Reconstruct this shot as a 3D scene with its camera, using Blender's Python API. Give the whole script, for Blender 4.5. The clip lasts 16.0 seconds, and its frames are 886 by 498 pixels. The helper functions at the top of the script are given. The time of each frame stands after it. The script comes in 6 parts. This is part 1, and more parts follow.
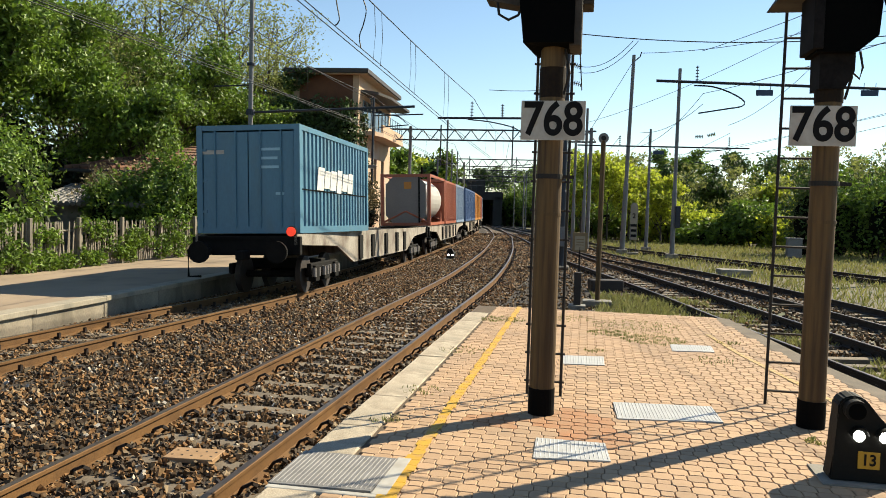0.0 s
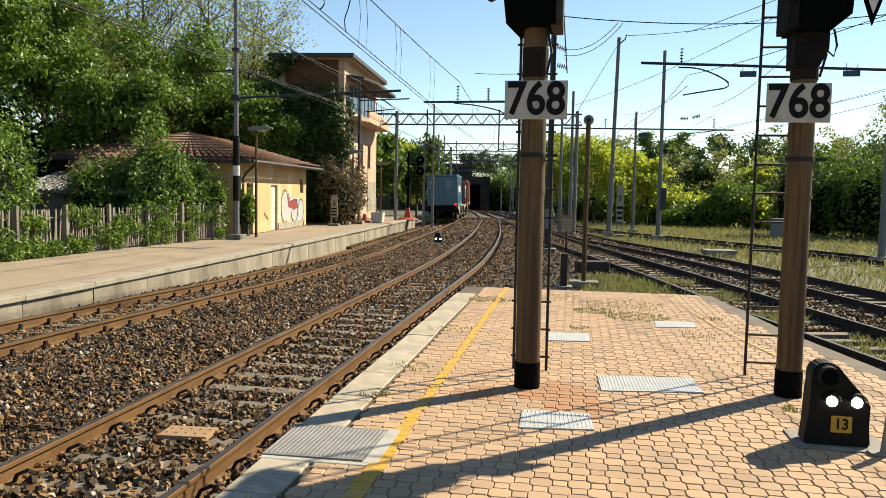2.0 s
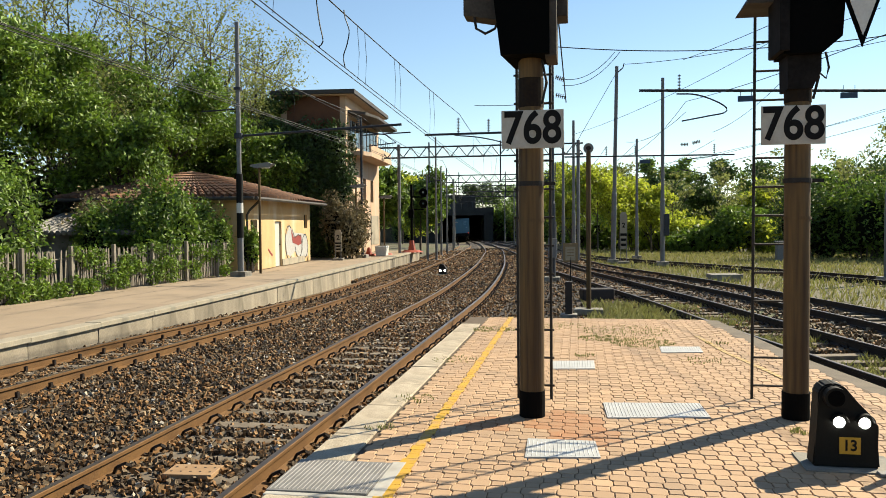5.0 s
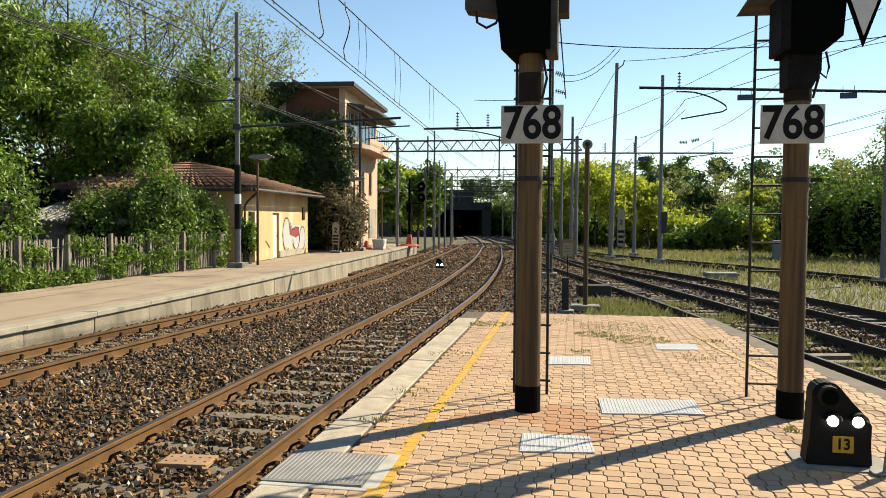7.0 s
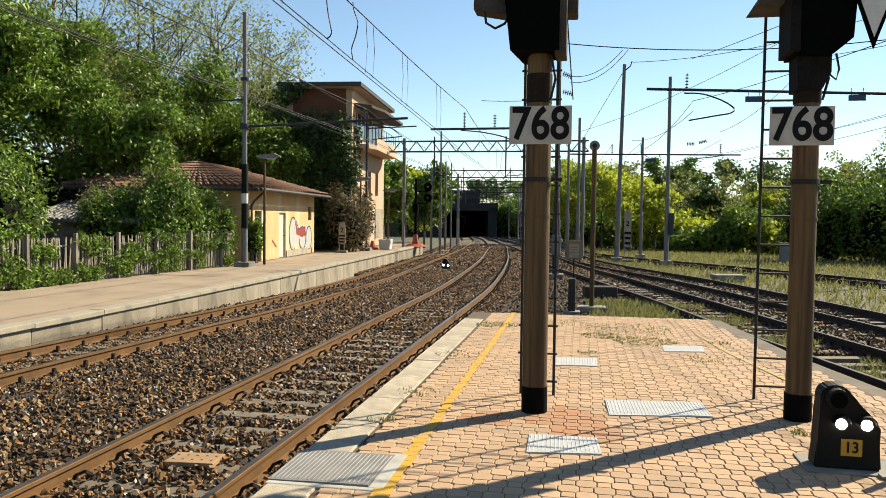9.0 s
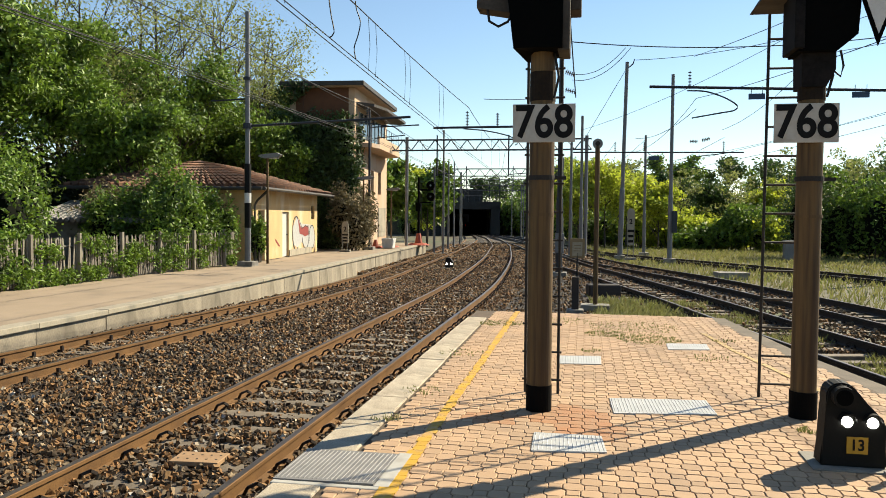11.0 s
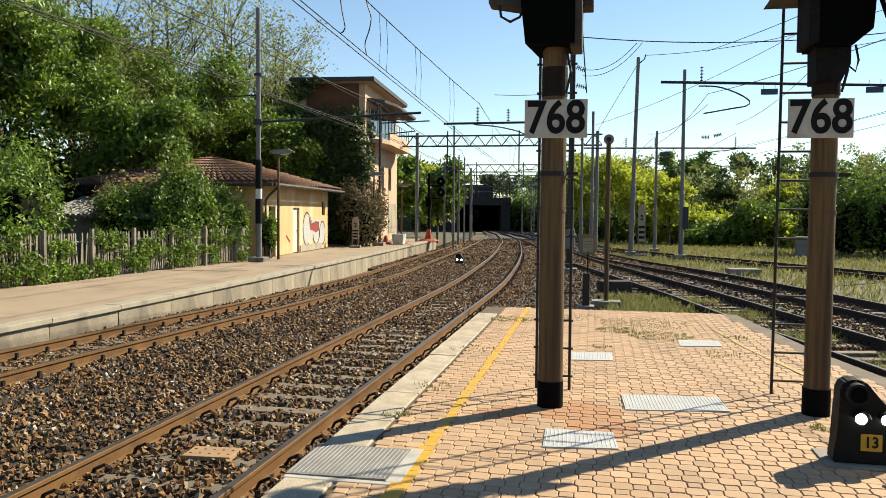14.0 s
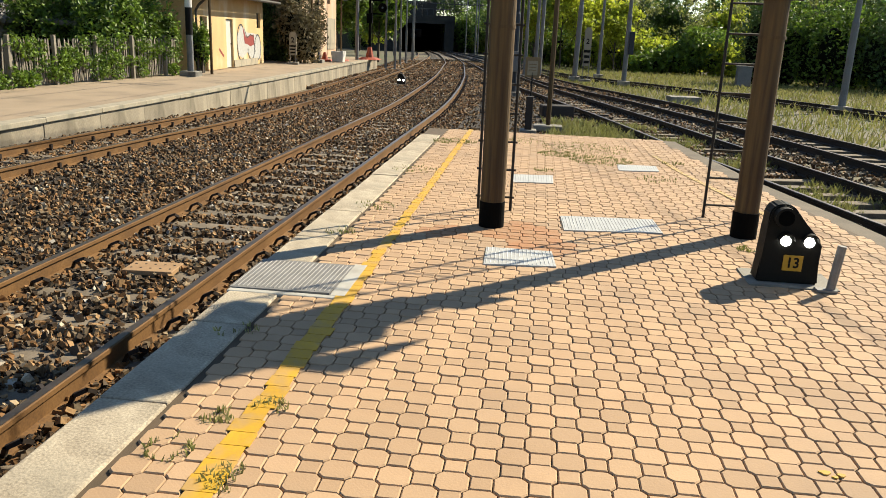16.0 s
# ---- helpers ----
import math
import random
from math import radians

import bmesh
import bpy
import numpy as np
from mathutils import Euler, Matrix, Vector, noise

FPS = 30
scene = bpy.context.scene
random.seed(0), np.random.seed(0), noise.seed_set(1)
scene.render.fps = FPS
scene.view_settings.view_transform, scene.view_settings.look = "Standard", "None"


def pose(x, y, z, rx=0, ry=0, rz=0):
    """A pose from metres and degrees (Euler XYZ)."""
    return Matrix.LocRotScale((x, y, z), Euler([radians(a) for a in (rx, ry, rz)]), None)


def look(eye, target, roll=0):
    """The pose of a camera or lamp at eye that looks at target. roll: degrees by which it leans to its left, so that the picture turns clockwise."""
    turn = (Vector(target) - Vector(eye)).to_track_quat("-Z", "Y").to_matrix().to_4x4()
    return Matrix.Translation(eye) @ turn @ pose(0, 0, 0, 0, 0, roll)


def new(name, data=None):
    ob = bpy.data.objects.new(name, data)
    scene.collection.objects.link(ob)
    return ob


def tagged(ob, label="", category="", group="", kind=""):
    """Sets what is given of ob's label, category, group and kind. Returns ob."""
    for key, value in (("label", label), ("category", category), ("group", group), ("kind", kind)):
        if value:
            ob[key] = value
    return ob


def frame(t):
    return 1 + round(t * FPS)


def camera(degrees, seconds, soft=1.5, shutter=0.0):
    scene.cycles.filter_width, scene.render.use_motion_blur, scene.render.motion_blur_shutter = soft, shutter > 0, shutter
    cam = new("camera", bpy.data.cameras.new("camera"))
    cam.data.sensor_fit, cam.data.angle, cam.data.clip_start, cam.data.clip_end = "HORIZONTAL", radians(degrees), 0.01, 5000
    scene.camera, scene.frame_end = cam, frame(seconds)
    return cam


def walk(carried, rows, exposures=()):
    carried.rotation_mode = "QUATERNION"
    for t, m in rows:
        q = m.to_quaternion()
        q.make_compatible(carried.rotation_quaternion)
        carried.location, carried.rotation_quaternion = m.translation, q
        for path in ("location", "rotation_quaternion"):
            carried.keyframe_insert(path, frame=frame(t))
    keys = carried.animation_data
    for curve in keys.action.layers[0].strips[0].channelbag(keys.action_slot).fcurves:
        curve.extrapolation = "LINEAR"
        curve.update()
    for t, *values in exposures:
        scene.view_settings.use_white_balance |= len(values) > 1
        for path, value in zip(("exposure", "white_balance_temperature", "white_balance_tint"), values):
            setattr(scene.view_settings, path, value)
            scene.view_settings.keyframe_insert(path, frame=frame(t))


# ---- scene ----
cam = camera(59.0, 16.0, soft=0.9)
PATH = [
    (0.0, pose(-0.059, 0.159, 1.771, 86.80, -1.66, 10.45)),
    (0.5, pose(-0.053, 0.139, 1.761, 86.24, -0.45, 10.77)),
    (1.0, pose(-0.059, 0.121, 1.756, 86.04, -0.43, 10.15)),
    (1.5, pose(-0.050, 0.096, 1.745, 86.12, -1.08, 10.18)),
    (2.0, pose(-0.022, 0.021, 1.718, 85.75, -1.06, 9.53)),
    (2.5, pose(-0.008, 0.023, 1.720, 88.11, -1.10, 9.82)),
    (3.0, pose(0.006, 0.024, 1.710, 89.11, 0.05, 9.40)),
    (3.5, pose(-0.002, 0.009, 1.713, 89.24, 0.05, 9.51)),
    (4.0, pose(0.007, -0.003, 1.707, 89.13, -0.36, 10.34)),
    (4.5, pose(0.014, 0.007, 1.706, 88.17, 0.27, 9.78)),
    (5.0, pose(0.017, 0.009, 1.707, 88.08, 0.47, 9.82)),
    (7.5, pose(0.011, 0.002, 1.701, 87.57, -0.51, 9.66)),
    (8.0, pose(0.007, 0.003, 1.700, 87.53, -0.51, 9.79)),
    (8.5, pose(0.004, -0.001, 1.703, 87.68, -0.63, 10.11)),
    (9.0, pose(-0.000, 0.000, 1.700, 87.70, -0.70, 10.10)),
    (11.5, pose(-0.009, 0.004, 1.700, 87.57, -0.39, 10.41)),
    (12.0, pose(-0.012, -0.006, 1.699, 87.42, -0.36, 10.60)),
    (12.5, pose(-0.020, -0.003, 1.702, 87.03, -0.45, 10.83)),
    (13.0, pose(-0.018, 0.000, 1.703, 87.36, -0.58, 10.89)),
    (13.5, pose(-0.027, -0.002, 1.704, 87.36, -0.52, 10.98)),
    (14.0, pose(-0.021, 0.003, 1.699, 87.30, -0.51, 11.04)),
    (14.5, pose(-0.024, -0.002, 1.699, 87.03, -0.43, 10.98)),
    (15.0, pose(-0.021, -0.001, 1.696, 86.83, -0.54, 11.15)),
    (15.2, pose(-0.022, 0.000, 1.693, 85.60, -0.55, 10.70)),
    (15.4, pose(-0.030, 0.000, 1.676, 81.50, -0.72, 9.40)),
    (15.5, pose(-0.045, 0.021, 1.669, 79.66, -0.94, 8.78)),
    (16.0, pose(-0.063, 0.049, 1.657, 74.52, -2.30, 6.90)),
]
walk(cam, PATH)

# ---- light ----
SUN = Vector((0.72 * math.cos(radians(38)), 0.69 * math.cos(radians(38)), math.sin(radians(38)))).normalized()
world = bpy.data.worlds.new("sky")
scene.world = world
world.use_nodes = True
wn = world.node_tree.nodes
sky = wn.new("ShaderNodeTexSky")
sky.sky_type = "NISHITA"
sky.sun_disc = False
sky.sun_elevation = radians(38)
sky.sun_rotation = math.atan2(0.72, 0.69)
sky.air_density, sky.dust_density, sky.ozone_density = 1.0, 0.0, 2.4
wn["Background"].inputs["Strength"].default_value = 0.071
world.node_tree.links.new(sky.outputs[0], wn["Background"].inputs[0])
sun = new("sun", bpy.data.lights.new("sun", "SUN"))
sun.data.energy, sun.data.angle, sun.data.color = 4.9, radians(0.5), (1.0, 0.895, 0.71)
sun.matrix_world = look(SUN * 60, (0, 0, 0))
scene.view_settings.exposure = 1.21
scene.view_settings.use_white_balance = True
scene.view_settings.white_balance_temperature, scene.view_settings.white_balance_tint = 6800, 6


# ---- materials ----
def mat(name, col, col2=None, rough=0.7, metal=0.0, scale=8.0, fine=60.0, bump=0.3, depth=0.004,
        spread=0.0, stain=None, stain_scale=1.2, stain_amount=0.5, island=False, trans=0.0, spec=0.5, stretch=1.0):
    """A worn surface: two colours mixed by coarse and fine noise, optional stains, piece-to-piece spread, bump."""
    m = bpy.data.materials.new(name)
    m.use_nodes = True
    nt = m.node_tree
    n, l = nt.nodes, nt.links
    bsdf = n["Principled BSDF"]
    bsdf.inputs["Metallic"].default_value = metal
    bsdf.inputs["Specular IOR Level"].default_value = spec
    co = n.new("ShaderNodeTexCoord")
    mp = n.new("ShaderNodeMapping")
    mp.inputs["Scale"].default_value = (1, 1, stretch)
    l.new(co.outputs["Object"], mp.inputs["Vector"])
    big = n.new("ShaderNodeTexNoise")
    big.inputs["Scale"].default_value = scale
    big.inputs["Detail"].default_value = 5
    small = n.new("ShaderNodeTexNoise")
    small.inputs["Scale"].default_value = fine
    small.inputs["Detail"].default_value = 4
    l.new(mp.outputs[0], big.inputs["Vector"])
    l.new(mp.outputs[0], small.inputs["Vector"])
    ramp = n.new("ShaderNodeValToRGB")
    c2 = col2 or tuple(c * 0.72 for c in col)
    ramp.color_ramp.elements[0].position, ramp.color_ramp.elements[1].position = 0.32, 0.68
    ramp.color_ramp.elements[0].color, ramp.color_ramp.elements[1].color = (*c2, 1), (*col, 1)
    add = n.new("ShaderNodeMath")
    add.operation = "MULTIPLY_ADD"
    l.new(small.outputs[0], add.inputs[0])
    add.inputs[1].default_value = 0.6
    mul = n.new("ShaderNodeMath")
    mul.operation = "MULTIPLY_ADD"
    l.new(big.outputs[0], mul.inputs[0])
    mul.inputs[1].default_value, mul.inputs[2].default_value = 0.7, -0.15
    l.new(mul.outputs[0], add.inputs[2])
    l.new(add.outputs[0], ramp.inputs[0])
    out = ramp.outputs[0]
    if stain:
        st = n.new("ShaderNodeTexNoise")
        st.inputs["Scale"].default_value = stain_scale
        st.inputs["Detail"].default_value = 8
        l.new(mp.outputs[0], st.inputs["Vector"])
        r2 = n.new("ShaderNodeValToRGB")
        r2.color_ramp.elements[0].position, r2.color_ramp.elements[1].position = 0.5, 0.68
        r2.color_ramp.elements[0].color = (0, 0, 0, 1)
        r2.color_ramp.elements[1].color = (stain_amount, stain_amount, stain_amount, 1)
        l.new(st.outputs[0], r2.inputs[0])
        mx = n.new("ShaderNodeMixRGB")
        l.new(r2.outputs[0], mx.inputs[0])
        l.new(out, mx.inputs[1])
        mx.inputs[2].default_value = (*stain, 1)
        out = mx.outputs[0]
    if spread:
        hs = n.new("ShaderNodeHueSaturation")
        mr = n.new("ShaderNodeMapRange")
        mr.inputs["To Min"].default_value, mr.inputs["To Max"].default_value = 1 - spread, 1 + spread
        if island:
            src = n.new("ShaderNodeNewGeometry").outputs["Random Per Island"]
        else:
            src = n.new("ShaderNodeObjectInfo").outputs["Random"]
        l.new(src, mr.inputs["Value"])
        l.new(mr.outputs[0], hs.inputs["Value"])
        l.new(out, hs.inputs["Color"])
        out = hs.outputs[0]
    l.new(out, bsdf.inputs["Base Color"])
    rr = n.new("ShaderNodeMapRange")
    rr.inputs["To Min"].default_value, rr.inputs["To Max"].default_value = max(0.02, rough - 0.12), min(1, rough + 0.12)
    l.new(small.outputs[0], rr.inputs["Value"])
    l.new(rr.outputs[0], bsdf.inputs["Roughness"])
    if bump:
        bp = n.new("ShaderNodeBump")
        bp.inputs["Strength"].default_value, bp.inputs["Distance"].default_value = bump, depth
        l.new(add.outputs[0], bp.inputs["Height"])
        l.new(bp.outputs[0], bsdf.inputs["Normal"])
    if trans:
        tr = n.new("ShaderNodeBsdfTranslucent")
        l.new(out, tr.inputs["Color"])
        ms = n.new("ShaderNodeMixShader")
        ms.inputs[0].default_value = trans
        l.new(bsdf.outputs[0], ms.inputs[1])
        l.new(tr.outputs[0], ms.inputs[2])
        l.new(ms.outputs[0], n["Material Output"].inputs[0])
    return m


M = {}
M["paver"] = mat("paver", (0.3682, 0.2394, 0.1389), (0.3179, 0.2033, 0.117), 0.85, scale=3, fine=90, bump=0.5, spread=0.13,
                 stain=(0.2339, 0.1617, 0.106), stain_scale=1.1, stain_amount=0.45)
M["paver_far"] = mat("paver_far", (0.3682, 0.2394, 0.1389), (0.3179, 0.2033, 0.117), 0.85, scale=3, fine=90, bump=0.5, spread=0.13,
                     island=True, stain=(0.2339, 0.1617, 0.106), stain_scale=1.1, stain_amount=0.45)
M["paver_rust"] = mat("paver_rust", (0.2787, 0.1225, 0.0502), (0.2449, 0.1452, 0.0777), 0.85, scale=5, fine=90, bump=0.5, spread=0.12)
M["paint_yellow"] = mat("paint_yellow", (0.471, 0.2708, 0.0079), (0.3768, 0.208, 0.0141), 0.7, scale=5, fine=70, spread=0.06,
                        stain=(0.314, 0.1963, 0.0864), stain_scale=7, stain_amount=0.7)
M["paint_faded"] = mat("paint_faded", (0.3901, 0.2567, 0.0667), (0.3344, 0.2284, 0.1115), 0.8, scale=9, fine=70, stain=(0.3344, 0.2284, 0.1335), stain_scale=14, stain_amount=1.0)
M["joint_sand"] = mat("joint_sand", (0.095, 0.0612, 0.0361), (0.0557, 0.0393, 0.022), 0.95, scale=6, fine=200)
M["kerb"] = mat("kerb", (0.471, 0.4004, 0.2983), (0.2041, 0.1648, 0.1177), 0.9, scale=4, fine=75, bump=0.8, depth=0.006, spread=0.06,
                stain=(0.1335, 0.1177, 0.0903), stain_scale=2.5, stain_amount=0.5)
M["concrete"] = mat("concrete", (0.2339, 0.2174, 0.1892), (0.1562, 0.1452, 0.1225), 0.9, scale=2, fine=60, bump=0.6, spread=0.05,
                    stain=(0.0667, 0.0612, 0.0502), stain_scale=2.2, stain_amount=0.8)
M["concrete_pale"] = mat("concrete_pale", (0.3234, 0.2842, 0.2174), (0.2229, 0.1947, 0.1452), 0.9, stretch=0.35, scale=1.8, fine=50, bump=0.6,
                         spread=0.05, stain=(0.1115, 0.106, 0.0832), stain_scale=2, stain_amount=0.7)
M["sleeper"] = mat("sleeper", (0.165, 0.132, 0.096), (0.085, 0.064, 0.044), 0.95, scale=5, fine=60, bump=0.6, spread=0.15)
M["stone_pale"] = mat("stone_pale", (0.391, 0.355, 0.305), (0.256, 0.234, 0.206), 0.9, scale=9, fine=60, bump=0.5, spread=0.4, island=True)
M["edge_dark"] = mat("edge_dark", (0.1335, 0.106, 0.0754), (0.0722, 0.0557, 0.0393), 0.95, scale=3, fine=60)
M["neck_dark"] = mat("neck_dark", (0.022, 0.0149, 0.0086), (0.0079, 0.0055, 0.0047), 0.9, scale=7, fine=40, spec=0.2)
M["edge_concrete"] = mat("edge_concrete", (0.30, 0.255, 0.19), (0.16, 0.135, 0.10), 0.9, scale=2.2, fine=50, bump=0.6, stretch=0.4, spread=0.16, stain=(0.05, 0.042, 0.028), stain_scale=1.5, stain_amount=0.85)
M["rail"] = mat("rail", (0.1492, 0.0769, 0.0267), (0.0824, 0.0408, 0.0149), 0.75, metal=0.0, scale=3, fine=60, bump=0.3, spec=0.25)
M["rail_top"] = mat("rail_top", (0.1782, 0.1389, 0.106), (0.1115, 0.0832, 0.0612), 0.4, metal=0.8, scale=2, fine=30, bump=0.1)
M["rail_dark"] = mat("rail_dark", (0.0393, 0.0275, 0.022), (0.022, 0.0165, 0.0149), 0.7, metal=0.3, scale=3, fine=60, bump=0.3)
M["clip"] = mat("clip", (0.0275, 0.0196, 0.0165), None, 0.6, metal=0.5)
M["stone"] = None
# Bed kept near black: its colour carries the shade between the stones.
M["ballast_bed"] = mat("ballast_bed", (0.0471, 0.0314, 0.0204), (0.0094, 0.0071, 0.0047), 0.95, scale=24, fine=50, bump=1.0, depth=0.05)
M["soil"] = mat("soil", (0.1115, 0.0895, 0.0502), (0.0557, 0.0502, 0.0275), 0.95, scale=0.4, fine=9, bump=0.8, depth=0.03,
                stain=(0.0557, 0.0722, 0.022), stain_scale=0.25, stain_amount=0.9)
M["grass"] = mat("grass", (0.163, 0.199, 0.037), (0.218, 0.211, 0.066), 0.8, scale=0.5, fine=6, bump=0, spread=0.35, island=True, trans=0.35)
M["grass_dry"] = mat("grass_dry", (0.278, 0.247, 0.097), (0.205, 0.205, 0.066), 0.8, scale=0.6, fine=6, bump=0, spread=0.3, island=True, trans=0.35)
M["weed"] = mat("weed", (0.181, 0.193, 0.048), (0.253, 0.235, 0.097), 0.8, scale=4, fine=20, bump=0, spread=0.3, island=True, trans=0.3)
M["leaf_dark"] = mat("leaf_dark", (0.066, 0.115, 0.018), (0.037, 0.066, 0.012), 0.6, scale=0.7, fine=4, bump=0, spread=0.55, island=True, trans=0.22)
M["leaf_mid"] = mat("leaf_mid", (0.165, 0.255, 0.028), (0.060, 0.108, 0.015), 0.55, scale=0.6, fine=4, bump=0, spread=0.6, island=True, trans=0.34)
M["leaf_bright"] = mat("leaf_bright", (0.42, 0.46, 0.045), (0.24, 0.30, 0.032), 0.55, scale=0.6, fine=4, bump=0, spread=0.45, island=True, trans=0.55)
M["leaf_pale"] = mat("leaf_pale", (0.255, 0.272, 0.076), (0.162, 0.191, 0.051), 0.6, scale=0.5, fine=4, bump=0, spread=0.4, island=True, trans=0.4)
M["leaf_ivy"] = mat("leaf_ivy", (0.060, 0.105, 0.022), (0.022, 0.042, 0.010), 0.55, scale=0.8, fine=5, bump=0, spread=0.6, island=True, trans=0.15)
# Near-black leaf colour that holds the woods' deep shade itself.
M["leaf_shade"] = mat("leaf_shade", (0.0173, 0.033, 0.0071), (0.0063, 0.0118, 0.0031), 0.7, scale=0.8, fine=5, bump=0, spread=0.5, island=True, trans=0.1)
M["leaf_brown"] = mat("leaf_brown", (0.205, 0.163, 0.084), (0.121, 0.099, 0.048), 0.8, scale=1, fine=6, bump=0, spread=0.4, island=True, trans=0.2)
M["bark"] = mat("bark", (0.0832, 0.0667, 0.0502), (0.0447, 0.0361, 0.0275), 0.95, scale=3, fine=25, bump=0.8, depth=0.02)
M["asphalt"] = mat("asphalt", (0.2787, 0.212, 0.1452), (0.2229, 0.1672, 0.1146), 0.92, scale=0.6, fine=40, bump=0.5,
                   stain=(0.1452, 0.1115, 0.0777), stain_scale=0.9, stain_amount=0.55)
M["post"] = mat("post", (0.135, 0.083, 0.030), (0.046, 0.026, 0.011), 0.7, scale=12, fine=36, bump=0.12, stretch=0.05,
                stain=(0.022, 0.010, 0.005), stain_scale=7, stain_amount=0.9, spec=0.3)
M["tar"] = mat("tar", (0.0031, 0.003, 0.0027), None, 0.9, spec=0.08)
M["iron"] = mat("iron", (0.0079, 0.0071, 0.0055), (0.0165, 0.011, 0.0079), 0.7, metal=0.2)
M["sig_black"] = mat("sig_black", (0.0008, 0.0016, 0.0016), (0.0016, 0.0016, 0.0016), 0.9, scale=4, fine=40, bump=0.15, spec=0.06)
M["sig_grey"] = mat("sig_grey", (0.0667, 0.0589, 0.0502), (0.0338, 0.0298, 0.0251), 0.8, metal=0.0, spec=0.2, scale=4, fine=40, bump=0.15,
                    stain=(0.0777, 0.0667, 0.0557), stain_scale=4)
M["sign_white"] = mat("sign_white", (0.4011, 0.3792, 0.3344), (0.3344, 0.3124, 0.2677), 0.5, scale=4, fine=30, bump=0.1,
                      stain=(0.2339, 0.201, 0.1507), stain_scale=5, stain_amount=0.6)
M["black_paint"] = mat("black_paint", (0.0031, 0.0031, 0.0031), None, 0.7, spec=0.2)
M["white_paint"] = mat("white_paint", (0.554, 0.547, 0.518), (0.469, 0.454, 0.426), 0.6)
M["dwarf"] = mat("dwarf", (0.0024, 0.0031, 0.0024), (0.0039, 0.0039, 0.0031), 0.7, scale=5, fine=50, bump=0.2, spec=0.2)
M["yellow_plate"] = mat("yellow_plate", (0.4176, 0.2394, 0.0055), (0.3619, 0.201, 0.011), 0.5)
M["galv"] = mat("galv", (0.399, 0.399, 0.392), (0.326, 0.326, 0.320), 0.55, metal=0.1, scale=6, fine=40, bump=0.3)
M["galv_dark"] = mat("galv_dark", (0.185, 0.177, 0.167), (0.128, 0.121, 0.114), 0.6, metal=0.1, scale=6, fine=40, bump=0.3)
M["mast"] = mat("mast", (0.15, 0.155, 0.165), (0.10, 0.105, 0.11), 0.6, metal=0.1, scale=2, fine=25, bump=0.2,
                stain=(0.09, 0.07, 0.055), stain_scale=2, stain_amount=0.5)
M["mast_dark"] = mat("mast_dark", (0.025, 0.032, 0.044), (0.018, 0.021, 0.03), 0.6, metal=0.35, scale=2, fine=25, bump=0.2)
M["wire"] = mat("wire", (0.0102, 0.0102, 0.0118), None, 0.6, metal=0.5, bump=0)
M["insul"] = mat("insul", (0.0275, 0.0165, 0.0141), None, 0.3)
M["blue_sign"] = mat("blue_sign", (0.011, 0.0393, 0.0895), None, 0.5)
M["plaster"] = mat("plaster", (0.50, 0.345, 0.165), (0.38, 0.255, 0.12), 0.9, stretch=0.5, scale=1.2, fine=30, bump=0.4,
                   stain=(0.52, 0.44, 0.33), stain_scale=0.9, stain_amount=0.85)
M["plaster_pink"] = mat("plaster_pink", (0.454, 0.312, 0.206), (0.383, 0.256, 0.167), 0.9, stretch=0.4, scale=1, fine=30, bump=0.4,
                        stain=(0.391, 0.327, 0.27), stain_scale=0.7, stain_amount=0.7)
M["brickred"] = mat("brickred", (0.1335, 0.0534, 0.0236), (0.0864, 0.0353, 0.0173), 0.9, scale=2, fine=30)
M["roof_tile"] = mat("roof_tile", (0.1727, 0.0746, 0.0353), (0.0785, 0.0377, 0.0212), 0.85, scale=2, fine=30, spread=0.3, island=True, stain=(0.0353, 0.0236, 0.0173), stain_scale=1.6, stain_amount=0.7)
M["zinc"] = mat("zinc", (0.0557, 0.0471, 0.0416), (0.0393, 0.0338, 0.0275), 0.6, metal=0.4)
M["door_pale"] = mat("door_pale", (0.483, 0.469, 0.426), (0.412, 0.398, 0.355), 0.6)
M["dark_inside"] = mat("dark_inside", (0.011, 0.0102, 0.0086), None, 0.9)
M["wood_fence"] = mat("wood_fence", (0.1892, 0.1672, 0.1335), (0.1335, 0.117, 0.0918), 0.9, scale=4, fine=40, spread=0.2)
M["wood"] = mat("wood", (0.2897, 0.1782, 0.0895), (0.2229, 0.1335, 0.0667), 0.8, scale=6, fine=50)
M["signal_red"] = mat("signal_red", (0.3069, 0.0502, 0.0165), (0.2339, 0.0393, 0.0165), 0.6)
M["bridge"] = mat("bridge", (0.0393, 0.0369, 0.0338), (0.0157, 0.0149, 0.0141), 0.9, scale=0.5, fine=6)
M["cont_blue"] = mat("cont_blue", (0.062, 0.167, 0.241), (0.046, 0.131, 0.199), 0.5, stretch=0.4, scale=0.8, fine=20, bump=0.15,
                     stain=(0.071, 0.114, 0.128), stain_scale=1.5, stain_amount=0.5)
M["cont_sky"] = mat("cont_sky", (0.256, 0.44, 0.525), (0.213, 0.383, 0.469), 0.45, scale=0.8, fine=20, bump=0.15)
M["cont_grey"] = mat("cont_grey", (0.185, 0.163, 0.149), (0.128, 0.114, 0.106), 0.5, scale=0.8, fine=20)
M["cont_rust"] = mat("cont_rust", (0.32, 0.085, 0.043), (0.256, 0.071, 0.035), 0.5, scale=0.8, fine=20)
M["cont_navy"] = mat("cont_navy", (0.035, 0.085, 0.213), (0.028, 0.064, 0.156), 0.5)
